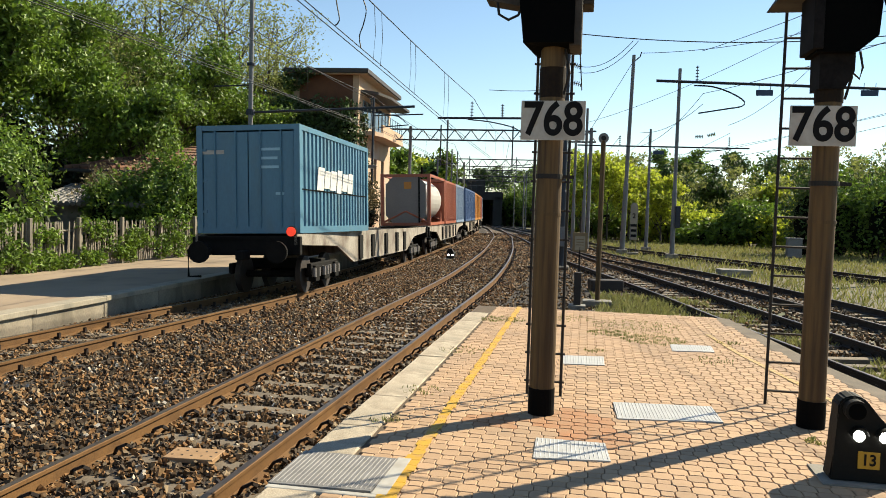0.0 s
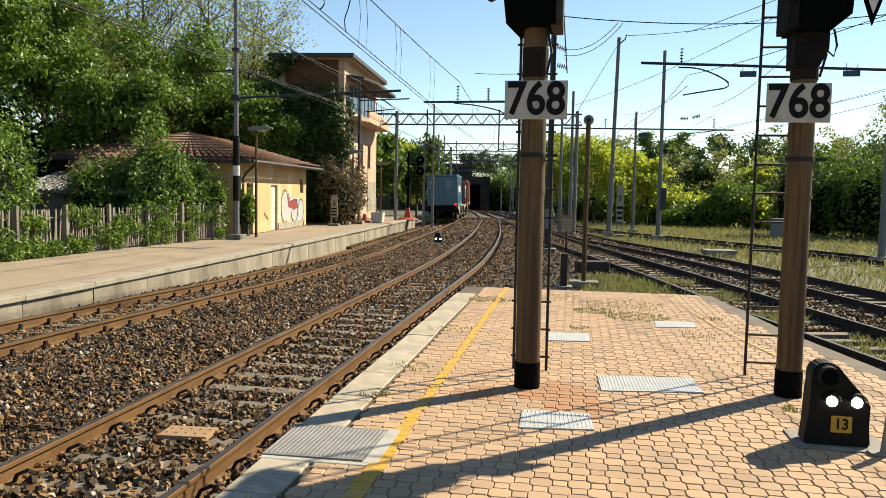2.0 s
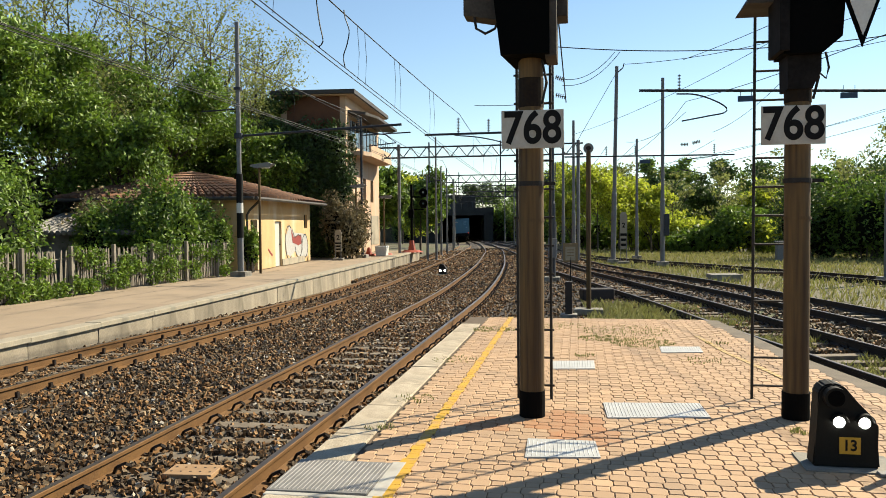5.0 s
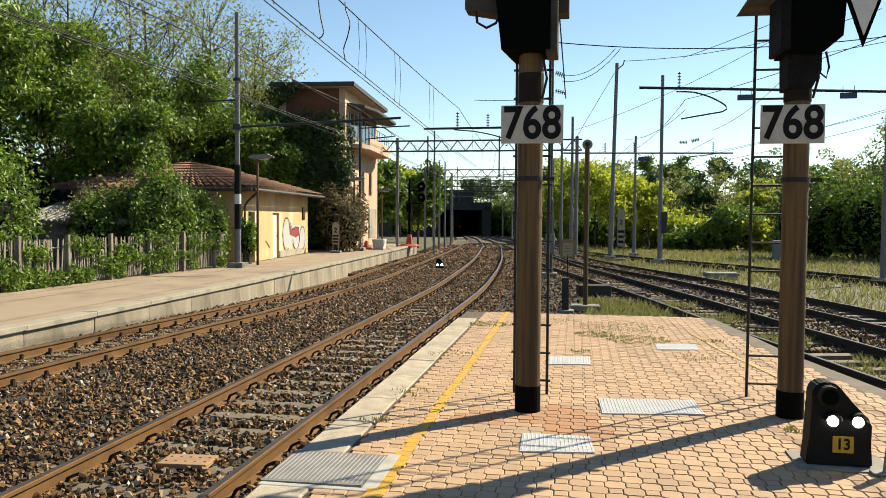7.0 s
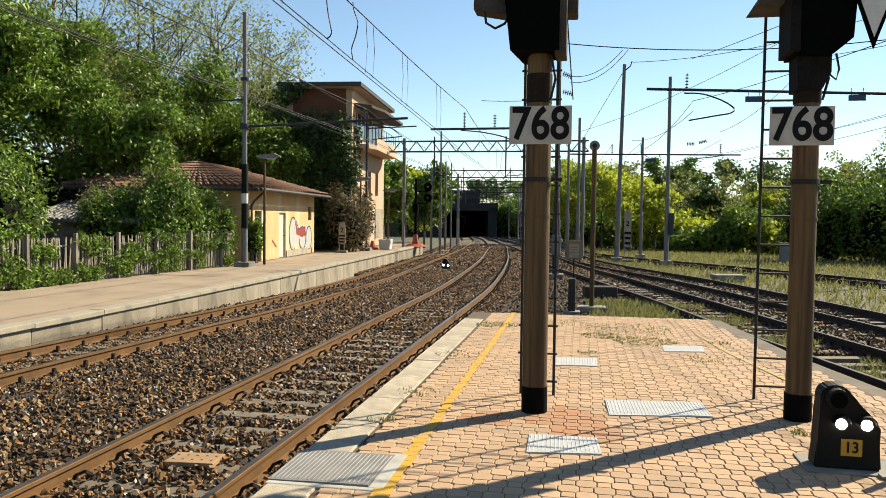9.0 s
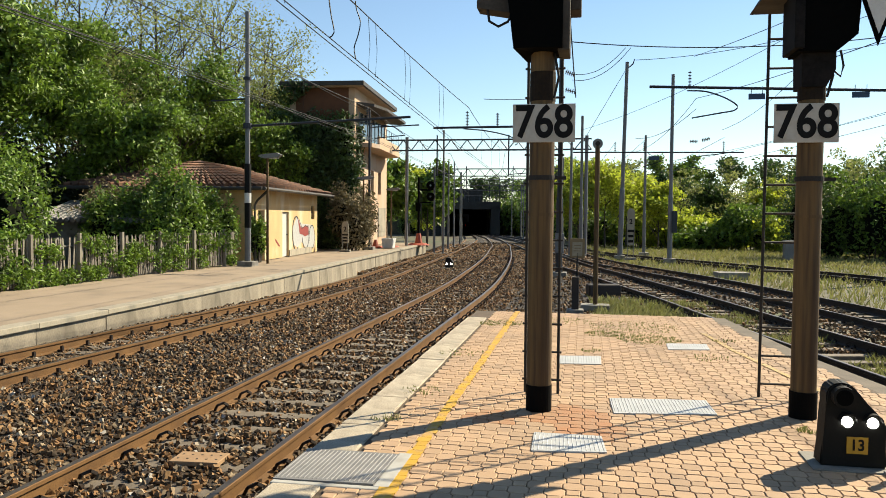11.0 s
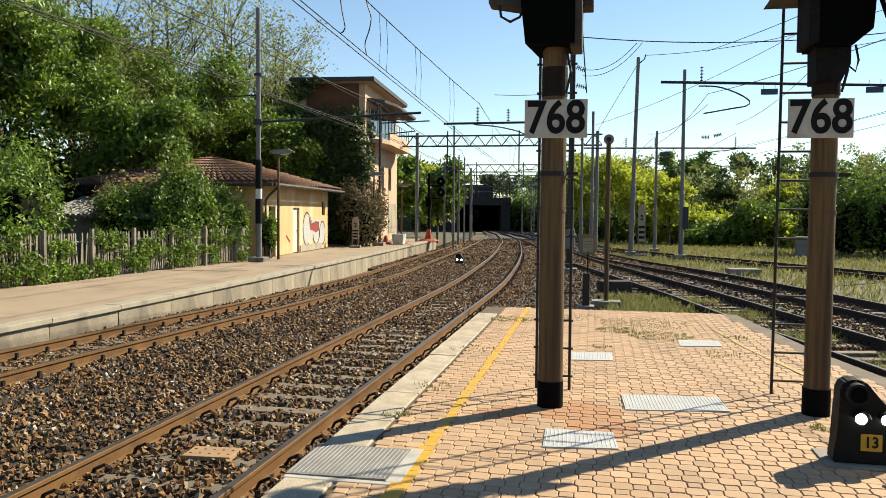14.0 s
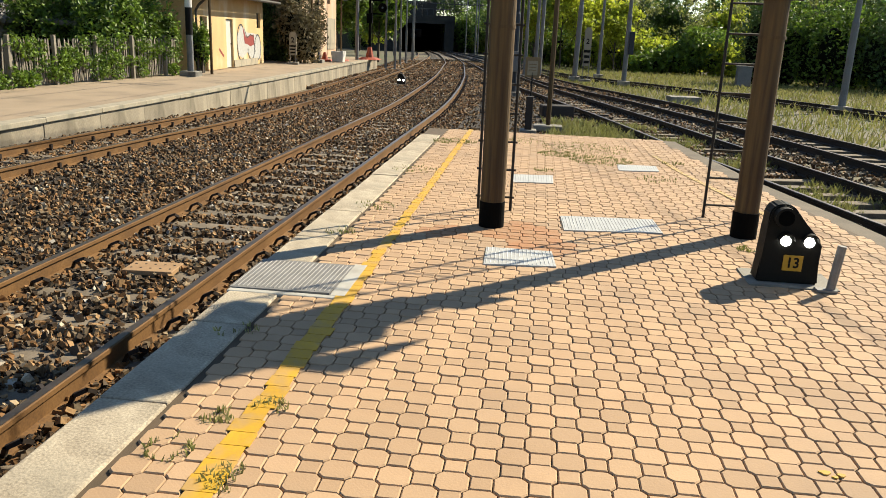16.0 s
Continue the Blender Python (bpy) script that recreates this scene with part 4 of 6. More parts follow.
def cypress(at, h):
    t = thing("conifer", "dark narrow conifer standing above the bushes", "tree", at)
    part("trunk", B().tube([(0, 0, -0.3), (0, 0, h * 0.8)], [0.16, 0.04], 7), "bark", t)
    leaves("crown", [((0, 0, h * k), (1.15 * (1.05 - k) + 0.3, 1.15 * (1.05 - k) + 0.3, h * 0.14)) for k in (0.15, 0.3, 0.45, 0.6, 0.75, 0.88)], 5000, 0.22, "leaf_ivy", t, 300)


cypress((7.05, 76, ground_z(7.05, 76)), 7.0)


def grass_patch(name, label, count, area, size, material, seed, keep=lambda x, y: True, zfun=None, wide=0.09):
    rng = np.random.default_rng(seed)
    V, F, n = [], [], 0
    while n < count:
        x, y = rng.uniform(area[0], area[1]), rng.uniform(area[2], area[3])
        if not keep(x, y):
            continue
        z = (zfun or ground_z)(x, y)
        a = rng.uniform(0, 6.28)
        h, w = size * rng.uniform(0.5, 1.4), size * wide
        lx, ly = rng.normal(0, 0.35, 2) * h
        c, s = math.cos(a) * w, math.sin(a) * w
        V += [(x - c, y - s, z - 0.01), (x + c, y + s, z - 0.01), (x + lx * 0.4 + c * 0.6, y + ly * 0.4 + s * 0.6, z + h * 0.6), (x + lx, y + ly, z + h)]
        F.append((4 * n, 4 * n + 1, 4 * n + 2, 4 * n + 3))
        n += 1
    return tagged(raw(name, V, F, material), label, "grass", kind="stuff")


def off_tracks(x, y):
    return min(near_line(T3[::2], x, y), near_line(T4[::2], x, y), near_line(T5[::2], x, y)) > 1.0 and x > np.interp(y, T4[:, 1], T4[:, 0]) + 1.0


grass_patch("grass", "dry yellowish grass between the sidings", 17000, (0, 26, 12, 66), 0.24, "grass_dry", 21, off_tracks)
grass_patch("grass", "fresh green grass between the sidings", 15000, (0, 30, 12, 75), 0.22, "grass", 22, off_tracks)
grass_patch("grass", "short weeds growing between the siding sleepers", 2600, (1.5, 8, 8, 22), 0.16, "weed", 23,
            lambda x, y: near_line(T3, x, y) < 0.7 and (math.sin(x * 5 + y * 3) + math.sin(y * 2.1) > 0.3))
grass_patch("grass", "rough grass at the platform's end", 3000, (0.2, 2.6, 14.2, 22), 0.22, "weed", 24, lambda x, y: near_line(T3, x, y) > 0.9 and x < np.interp(y, T3[:, 1], T3[:, 0]))


# ---- buildings ----
def low_building():
    b = thing("station_building", "low ochre plastered station building with a tiled hip roof", "building", (-13.1, 29.4, platform_z(29.4)), 5.0)
    W, L, H, TK = 7.0, 10.3, 2.95, 0.3
    # front wall pieces round the openings: (start, end) along the front
    segs = [(0, 0.75, 0, H), (0.75, 1.6, 2.1, H), (1.6, 4.1, 0, H), (4.1, 5.1, 2.05, H), (5.1, 9.1, 0, H), (9.1, 9.75, 0, 1.7), (9.1, 9.75, 2.4, H), (9.75, L, 0, H)]
    front = B()
    for a, c, z0, z1 in segs:
        front.box((-TK / 2, (a + c) / 2, (z0 + z1) / 2), (TK, c - a, z1 - z0))
    part("front_wall", front, "plaster", b)
    part("end_wall", B().box((-W / 2, TK / 2, H / 2), (W - 2 * TK, TK, H)), "plaster", b)
    part("end_wall", B().box((-W / 2, L - TK / 2, H / 2), (W - 2 * TK, TK, H)), "plaster", b)
    part("back_wall", B().box((-W + TK / 2, L / 2, H / 2), (TK, L, H)), "plaster", b)
    part("plinth", B().box((0.02, 7.1, 0.15), (0.05, 3.9, 0.3)), "concrete_pale", b)
    d = part("door", B().box((-0.12, 4.6, 1.02), (0.05, 0.98, 2.03), 0.005), "door_pale", b, "pale closed metal door")
    part("door_handle", B().cyl((-0.09, 4.98, 1.0), (-0.02, 4.98, 1.0), 0.02), "iron", d)
    part("doorway", B().box((-0.22, 1.175, 1.05), (0.04, 0.85, 2.1)), "dark_inside", b, "dark recessed doorway")
    w = part("window", B().box((-0.15, 9.425, 2.05), (0.03, 0.65, 0.7)), "glass", b, "small dark window")
    fr = B()
    for y in (9.13, 9.425, 9.72):
        fr.box((-0.12, y, 2.05), (0.04, 0.04, 0.7))
    part("window_frame", fr, "zinc", w)
    # hip roof
    o, e, rz = 0.65, 3.0, 4.2
    x0, x1, y0, y1 = o, -W - o, -o, L + o
    r0, r1 = (-W / 2, 3.4, rz), (-W / 2, L - 3.4, rz)
    c = [(x0, y0, e), (x0, y1, e), (x1, y1, e), (x1, y0, e)]
    roof = B()
    vs = [roof.bm.verts.new(p) for p in c + [r0, r1]]
    for f in ((0, 1, 5, 4), (2, 3, 4, 5), (3, 0, 4), (1, 2, 5)):
        roof.bm.faces.new([vs[i] for i in f])
    roof.bm.faces.new([vs[i] for i in (3, 2, 1, 0)])
    rf = part("roof", roof, "roof_tile", b, "weathered terracotta hip roof")
    # rows of curved tiles running down each slope
    tv = B()

    def slope(a, c2, t0, t1, n):
        for k in range(n):
            u = (k + 0.5) / n
            lo = Vector(a).lerp(Vector(c2), u)
            hi = Vector(t0).lerp(Vector(t1), u)
            for j in range(9):
                p, q = lo.lerp(hi, j / 9), lo.lerp(hi, (j + 1.15) / 9 if j < 8 else 1)
                tv.cyl(p + Vector((0, 0, 0.05)), q + Vector((0, 0, 0.02)), 0.105, 0.085, 6)
    slope(c[0], c[1], r0, r1, 40)
    slope(c[3], c[0], r0, r0, 26)
    part("roof_tiles", tv, "roof_tile", rf)["kind"] = "stuff"
    part("gutter", B().cyl((x0 + 0.06, y0, e - 0.06), (x0 + 0.06, y1, e - 0.06), 0.075, n=8), "zinc", b, "dark metal gutter")
    part("gutter", B().cyl((x0, y0 - 0.06, e - 0.06), (x1, y0 - 0.06, e - 0.06), 0.075, n=8), "zinc", b, "dark metal gutter")
    part("downpipe", B().tube([(x0, 0.1, e - 0.1), (0.2, 0.1, e - 0.5), (0.08, 0.1, e - 0.7), (0.08, 0.1, 0)], 0.05, 8), "zinc", b)
    # painted scrawl on the front wall, laid just proud of the plaster
    def stroke(name, pts, w, material, x):
        s = B().tube([Vector((x, *p)) for p in pts], w * 0.55, 6)
        for v in s.bm.verts:
            v.co.x = x + (v.co.x - x) * 0.08
        return part(name, s, material, g)
    g = part("graffiti", B().prism([(0.004, 5.9, 0.5), (0.004, 5.7, 1.3), (0.004, 6.4, 1.85), (0.004, 7.2, 1.5), (0.004, 8.4, 1.45), (0.004, 9.4, 1.4), (0.004, 9.9, 0.8),
                                    (0.004, 9.7, 0.25), (0.004, 8.2, 0.2), (0.004, 7.3, 0.6), (0.004, 6.5, 0.35)], (0.003, 0, 0)), "graffiti_white", b, "white sprayed lettering shapes with red fill")
    part("red_fill", B().prism([(0.009, 6.6, 1.75), (0.009, 7.1, 1.3), (0.009, 8.5, 1.4), (0.009, 8.6, 0.95), (0.009, 7.9, 0.85), (0.009, 7.4, 0.95), (0.009, 6.9, 1.0)], (0.003, 0, 0)), "graffiti_red", g)
    arc = lambda cy, cz, ry, rz2, a0, a1, n=10: [(cy + ry * math.cos(radians(a0 + (a1 - a0) * k / n)), cz + rz2 * math.sin(radians(a0 + (a1 - a0) * k / n))) for k in range(n + 1)]
    stroke("outline", arc(6.3, 1.05, 0.65, 0.8, 60, 300), 0.07, "graffiti_black", 0.013)
    stroke("outline", arc(8.0, 0.8, 0.6, 0.55, 180, 400), 0.07, "graffiti_black", 0.013)
    stroke("outline", arc(9.2, 0.8, 0.55, 0.6, -100, 200), 0.07, "graffiti_black", 0.013)
    stroke("outline", [(6.8, 1.7), (7.3, 1.25), (7.9, 1.4), (8.5, 1.3)], 0.05, "graffiti_black", 0.013)
    part("scribble", B().prism([(0.004, 3.0, 0.8), (0.004, 3.1, 0.86), (0.004, 3.7, 0.55), (0.004, 3.6, 0.48)], (0.003, 0, 0)), "graffiti_red", b, "thin sprayed scrawl")


low_building()


def tower():
    b = thing("signal_tower", "tall pink plastered signal box tower with a flat roof and balcony", "building", (-13.45, 44.6, platform_z(44.6)), 4.0)
    W, L, H, TK = 3.9, 10.5, 9.5, 0.35
    # track-side wall with two windows
    front = B()
    for a, c, z0, z1 in [(0, 4.8, 0, H), (4.8, 5.8, 0, 3.4), (4.8, 5.8, 4.9, H), (5.8, 7.3, 0, H), (7.3, 8.3, 0, 3.4), (7.3, 8.3, 4.9, H), (8.3, L, 0, H)]:
        front.box((-TK / 2, (a + c) / 2, (z0 + z1) / 2), (TK, c - a, z1 - z0))
    part("front_wall", front, "plaster_pink", b)
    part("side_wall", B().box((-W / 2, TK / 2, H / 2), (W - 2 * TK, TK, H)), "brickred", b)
    part("side_wall", B().box((-W / 2, L - TK / 2, H / 2), (W - 2 * TK, TK, H)), "plaster_pink", b)
    part("back_wall", B().box((-W + TK / 2, L / 2, H / 2), (TK, L, H)), "plaster_pink", b)
    for y in (5.3, 7.8):
        w = part("window", B().box((-0.2, y, 4.15), (0.03, 1.0, 1.5)), "glass", b, "dark tall window")
        part("shutter", B().box((-0.12, y - 0.28, 4.15), (0.05, 0.42, 1.5)), "mast_dark", w)
    part("roof", B().box((-W / 2 + 0.1, L / 2, H + 0.14), (W + 1.1, L + 1.1, 0.26), 0.02), "zinc", b, "flat overhanging slab roof with a dark edge")
    part("soffit", B().box((-W / 2 + 0.1, L / 2, H - 0.02), (W + 0.9, L + 0.9, 0.05)), "plaster_pink", b)
    # projecting canopy and glazed balcony on the track side
    cn = B()
    cn.prism([(0, 0.5, 8.55), (1.0, 0.9, 8.45), (1.55, 2.2, 8.35), (1.6, 9.0, 8.35), (1.0, 10.0, 8.4), (0, 10.2, 8.5)], (0, 0, 0.16))
    part("canopy", cn, "zinc", b, "thin rounded canopy slab")
    part("balcony_slab", B().prism([(0, 0.6, 6.05), (0.85, 0.9, 6.05), (1.15, 2.0, 6.05), (1.15, 9.2, 6.05), (0.6, 10.0, 6.05), (0, 10.0, 6.05)], (0, 0, 0.25)), "plaster_pink", b)
    part("balcony_parapet", B().prism([(0.98, 2.0, 6.3), (1.12, 2.0, 6.3), (1.12, 9.2, 6.3), (0.98, 9.2, 6.3)], (0, 0, 0.5)), "plaster_pink", b)
    band = part("glazing", B().box((0.012, 5.4, 7.45), (0.02, 8.6, 1.5)), "glass", b, "band of operating room windows")
    mull = B()
    for k in range(8):
        mull.box((0.03, 1.3 + k * 1.17, 7.45), (0.04, 0.06, 1.5))
    part("mullions", mull, "white_paint", band)
    rail_ = B()
    for k in range(9):
        rail_.cyl((1.05, 2.0 + k * 0.9, 6.8), (1.05, 2.0 + k * 0.9, 7.5), 0.02, n=6)
    for z in (7.1, 7.5):
        rail_.cyl((1.05, 2.0, z), (1.05, 9.2, z), 0.02, n=6)
    part("balcony_railing", rail_, "mast_dark", b)
    part("white_board", B().box((0.02, 8.6, 1.5), (0.04, 2.8, 2.0)), "concrete_pale", b, "pale patched lower wall")
    # creeper over the shaded side
    iv = thing("ivy", "dark dense ivy covering the tower's shaded side", "ivy", (-13.45, 44.6, platform_z(44.6)), 4.0)
    blobs = []
    r2 = random.Random(3)
    for i in range(64):
        x, z = r2.uniform(-4.3, 0.05), r2.uniform(0.3, 8.6)
        if x > -3.4 and z > 7.3 or x > -0.7 and z < 4:
            continue
        blobs.append(((x, -0.35 - r2.random() * 0.4, z), (0.95, 0.6, 0.85)))
    for i in range(6):
        blobs.append(((0.1, 0.3 + i * 0.1, 3.6 + i * 0.65), (0.35, 0.5, 0.5)))
    blobs.append(((-3.8, -0.2, 9.1), (0.9, 0.6, 0.7)))
    blobs.append(((-3.2, -0.4, 9.5), (1.0, 0.5, 0.35)))
    bk = B()
    for i in range(7):
        bk.tube([(-0.4 - i * 0.55, -0.1, 0), (-0.6 - i * 0.5, -0.12, 3), (-0.3 - i * 0.52, -0.1, 7)], [0.06, 0.05, 0.02], 5)
    part("woody_base", bk, "bark", iv)
    leaves("foliage", blobs, 20000, 0.16, "leaf_ivy", iv, 31)
    # Slab added behind the leaves; its near-black colour is their shade.
    part("inner_shade", B().box((-2.0, -0.2, 3.6), (3.9, 0.3, 7.2), 0.1), "core_shade", iv, "near-black slab standing for the shade behind the leaves")


tower()
bush("brown half-withered bush against the tower corner", (-13.1, 42.8, -0.25), (1.4, 1.3, 3.4), 7000, 0.13, "leaf_brown", 400, 9)


def tunnel():
    """Road bridge and dark cutting mouth where the line leaves."""
    b = thing("overbridge", "dark concrete overbridge with a block above the track opening", "bridge", (-21.0, 141, -1.9), 9)
    part("abutment", B().box((-6.6, 5, 2.2), (5.5, 14, 6.4)), "bridge", b)
    part("abutment", B().box((4.9, 5, 2.2), (1.6, 14, 6.4)), "bridge", b)
    part("deck", B().box((-1.6, 5, 5.6), (14.8, 14, 1.4)), "bridge", b)
    part("upper_block", B().box((-0.7, 4, 7.4), (6.6, 8, 2.4)), "bridge", b)
    # Covered run drawn out unseen, so that the opening stays dark.
    part("side_wall", B().box((-4.0, 200, 1.0), (0.5, 380, 8)), "bridge", b)
    part("side_wall", B().box((4.2, 200, 1.0), (0.5, 380, 8)), "bridge", b)
    part("cover_slab", B().box((0, 200, 5.1), (9.5, 380, 0.4)), "bridge", b)
    # Blind wall added out of sight at the far end to stop daylight.
    part("end_wall", B().box((0, 391, 1.0), (9.5, 0.6, 8.4)), "bridge", b)
    rl = B()
    for k in range(15):
        rl.cyl((-9 + k, -1.9, 6.3), (-9 + k, -1.9, 7.3), 0.04, n=5)
    rl.cyl((-9, -1.9, 7.3), (5.5, -1.9, 7.3), 0.05, n=5)
    part("parapet_railing", rl, "mast_dark", b)
    part("pale_panel", B().box((-4.6, -2.05, 5.7), (1.6, 0.06, 0.7)), "concrete", b, "pale streaked panel on the bridge")
    e = B()
    e.prism([(-80, 148, -2.5), (-27, 150, -2.5), (-43, 240, -2.5), (-90, 240, -2.5)], (0, 0, 7))
    tagged(part("embankment", e, "soil"), "earth embankment beside the covered cutting", "embankment", kind="structure")
    e = B()
    e.prism([(-15.2, 145, -2.5), (60, 150, -2.5), (60, 240, -2.5), (-29.5, 240, -2.5)], (0, 0, 6))
    tagged(part("embankment", e, "soil"), "earth embankment beside the covered cutting", "embankment", kind="structure")


tunnel()
rr = random.Random(77)
for i in range(16):
    x = -60 + i * 7.5 + rr.uniform(-2, 2)
    y = 156 + rr.uniform(0, 14) + abs(i - 6) * 2
    if -30 < x < -10:
        y += 55
    tree("tree", "distant leafy tree on the embankment", (x, y, 3.8), rr.uniform(7, 11), 0.16, 3.6, 8, 1800, 0.5, rr.choice(["leaf_mid", "leaf_dark"]), 500 + i, clump=1.6)


# ---- platform posts and signals ----
def digits(text, size, at, parent, material="black_paint", name="number", rz=0, stretch=1.0):
    cu = bpy.data.curves.new(name, "FONT")
    cu.body, cu.size, cu.extrude, cu.offset = text, size, 0.002, size * 0.022
    cu.align_x, cu.align_y = "CENTER", "CENTER"
    tmp = new(name, cu)
    dg = bpy.context.evaluated_depsgraph_get()
    me = bpy.data.meshes.new_from_object(tmp.evaluated_get(dg))
    bpy.data.objects.remove(tmp)
    me.transform(pose(0, 0, 0, 90, 0, 0) @ Matrix.Diagonal((stretch, 1, 1, 1)))
    me.materials.clear()
    me.materials.append(M[material])
    ob = new(name, me)
    ob.parent = parent
    ob.location = at
    return ob


def signal_post(x, y, mirror):
    s = thing("signal_post", "rust-streaked tubular signal post with a black signal head and ladder", "signal", (x, y, 0), group="platform signals")
    shaft = B().cyl((0, 0, 0), (0, 0, 3.15), 0.108 if not mirror else 0.104, n=28)
    part("shaft", shaft, "post", s, smooth=False)
    part("foot", B().cyl((0, 0, 0), (0, 0, 0.23), 0.113, n=28), "tar", s, "black tarred foot")
    part("collar", B().cyl((0, 0, 1.71), (0, 0, 1.735), 0.113, n=28), "post", s)
    part("clamp", B().cyl((0, 0, 2.02), (0, 0, 2.06), 0.116, n=20).box((0.15, 0, 2.04), (0.12, 0.03, 0.03)), "iron", s)
    cable = B().tube([(0.1, -0.06, 3.1), (0.14, -0.09, 2.9), (0.1, -0.08, 2.72)], 0.012, 6)
    part("cable", cable, "iron", s)
    plate = part("number_plate", B().box((0.02 if not mirror else -0.07, -0.135, 2.5), (0.53 if not mirror else 0.51, 0.012, 0.325), 0.003), "sign_white", s, "dirty white plate with black number 768")
    digits("768", 0.385, (0.02 if not mirror else -0.07, -0.1425, 2.5), plate, stretch=0.86)
    part("fixing", B().box((0, -0.115, 2.5), (0.08, 0.03, 0.2)), "iron", s)
    part("neck", B().cyl((0, 0, 2.7), (0, 0, 2.95), 0.111, n=20), "neck_dark", s, "dark stained neck below the head")
    if not mirror:
        head = B()
        head.prism([(-0.24, -0.24, 3.12), (0.17, -0.24, 3.12), (0.17, -0.20, 4.6), (-0.42, -0.20, 4.6)], (0, 0.02, 0))
        head.prism([(-0.24, -0.22, 3.12), (0.17, -0.22, 3.12), (0.17, 0.12, 3.10), (-0.14, 0.12, 3.06)], (0, 0, 0.02))
        head.prism([(-0.24, -0.22, 3.12), (-0.40, -0.20, 4.5), (-0.34, 0.14, 4.5), (-0.14, 0.12, 3.08)], (0.02, 0, 0))
        part("signal_head", head, "sig_black", s)
        part("head_case", B().box((0.18, 0.0, 3.85), (0.10, 0.4, 1.5), 0.01), "sig_grey", s, "grey metal side of the signal case")
        part("bracket", B().box((0.27, 0.1, 3.78), (0.10, 0.28, 0.62), 0.01), "sig_grey", s)
        part("cap_plate", B().box((-0.35, 0.05, 3.83), (0.9, 0.5, 0.03), 0.005), "sig_grey", s)
        part("lamp_box", B().prism([(-0.57, -0.12, 3.50), (-0.25, -0.12, 3.44), (-0.25, -0.12, 3.66), (-0.57, -0.12, 3.66)], (0, 0.22, 0)), "sig_grey", s)
        part("lamp_hood", B().box((-0.5, 0, 3.73), (0.18, 0.26, 0.14), 0.02).cyl((-0.5, 0, 3.66), (-0.5, 0, 3.8), 0.09), "sig_black", s)
        part("cable_loop", B().tube([(-0.48, -0.1, 3.5), (-0.46, -0.12, 3.38), (-0.38, -0.13, 3.33), (-0.30, -0.12, 3.37), (-0.26, -0.1, 3.46)], 0.012, 6), "iron", s)
    else:
        head = B()
        head.prism([(-0.16, -0.2, 3.08), (0.14, -0.22, 3.08), (0.28, -0.24, 3.2), (0.36, -0.26, 4.6), (-0.20, -0.22, 4.6)], (0, 0.36, 0))
        part("signal_head", head, "sig_black", s)
        part("neck_box", B().prism([(-0.112, -0.13, 2.80), (0.08, -0.13, 2.80), (0.15, -0.13, 2.94), (0.15, -0.13, 3.1), (-0.118, -0.13, 3.1)], (0, 0.28, 0)), "sig_dim", s, "dark mottled neck housing")
        part("head_case", B().box((-0.16, -0.02, 3.85), (0.08, 0.42, 1.5), 0.01), "sig_dim", s, "grey metal side of the signal case")
        part("platform_plate", B().prism([(-0.42, 0.0, 3.56), (-0.12, 0.0, 3.56), (-0.12, 0.0, 3.96), (-0.28, 0.0, 3.78)], (0, 0.5, 0)), "sig_grey", s, "grey maintenance footplate")
        t = part("triangle_board", B().prism([(0.20, -0.30, 3.70), (0.62, -0.30, 3.70), (0.41, -0.30, 3.09)], (0, 0.02, 0)), "sig_black", s, "white pointed board with a black border")
        part("white_face", B().prism([(0.24, -0.305, 3.66), (0.58, -0.305, 3.66), (0.41, -0.305, 3.18)], (0, 0.004, 0)), "white_paint", t)
        part("cable_loop", B().tube([(0.12, -0.1, 2.95), (0.19, -0.12, 2.88), (0.21, -0.12, 2.97), (0.19, -0.1, 3.1)], 0.01, 6), "iron", s)
    lad = B()
    if not mirror:
        xs, ly = (-0.17, 0.145), 0.68
    else:
        xs, ly = (-0.21, 0.19), 0.72
    for u in xs:
        lad.cyl((u, ly, 0), (u + 0.0, ly - 0.08, 4.6), 0.014, n=8)
    for k in range(16):
        z = 0.13 + 0.27 * k
        yy = ly - 0.08 * z / 4.6
        lad.cyl((xs[0], yy, z), (xs[1], yy, z), 0.011, n=6)
    if not mirror:
        for k in range(16):
            z = 0.13 + 0.27 * k
            for u, e in ((xs[0], -0.03), (xs[1], 0.03)):
                lad.cyl((u + e, ly - 0.02 * z, z), (u, ly - 0.02 * z, z), 0.011, n=6)
    part("ladder", lad, "iron", s, "thin iron ladder")
    return s


signal_post(-0.39, 6.9, False)
signal_post(1.855, 7.12, True)


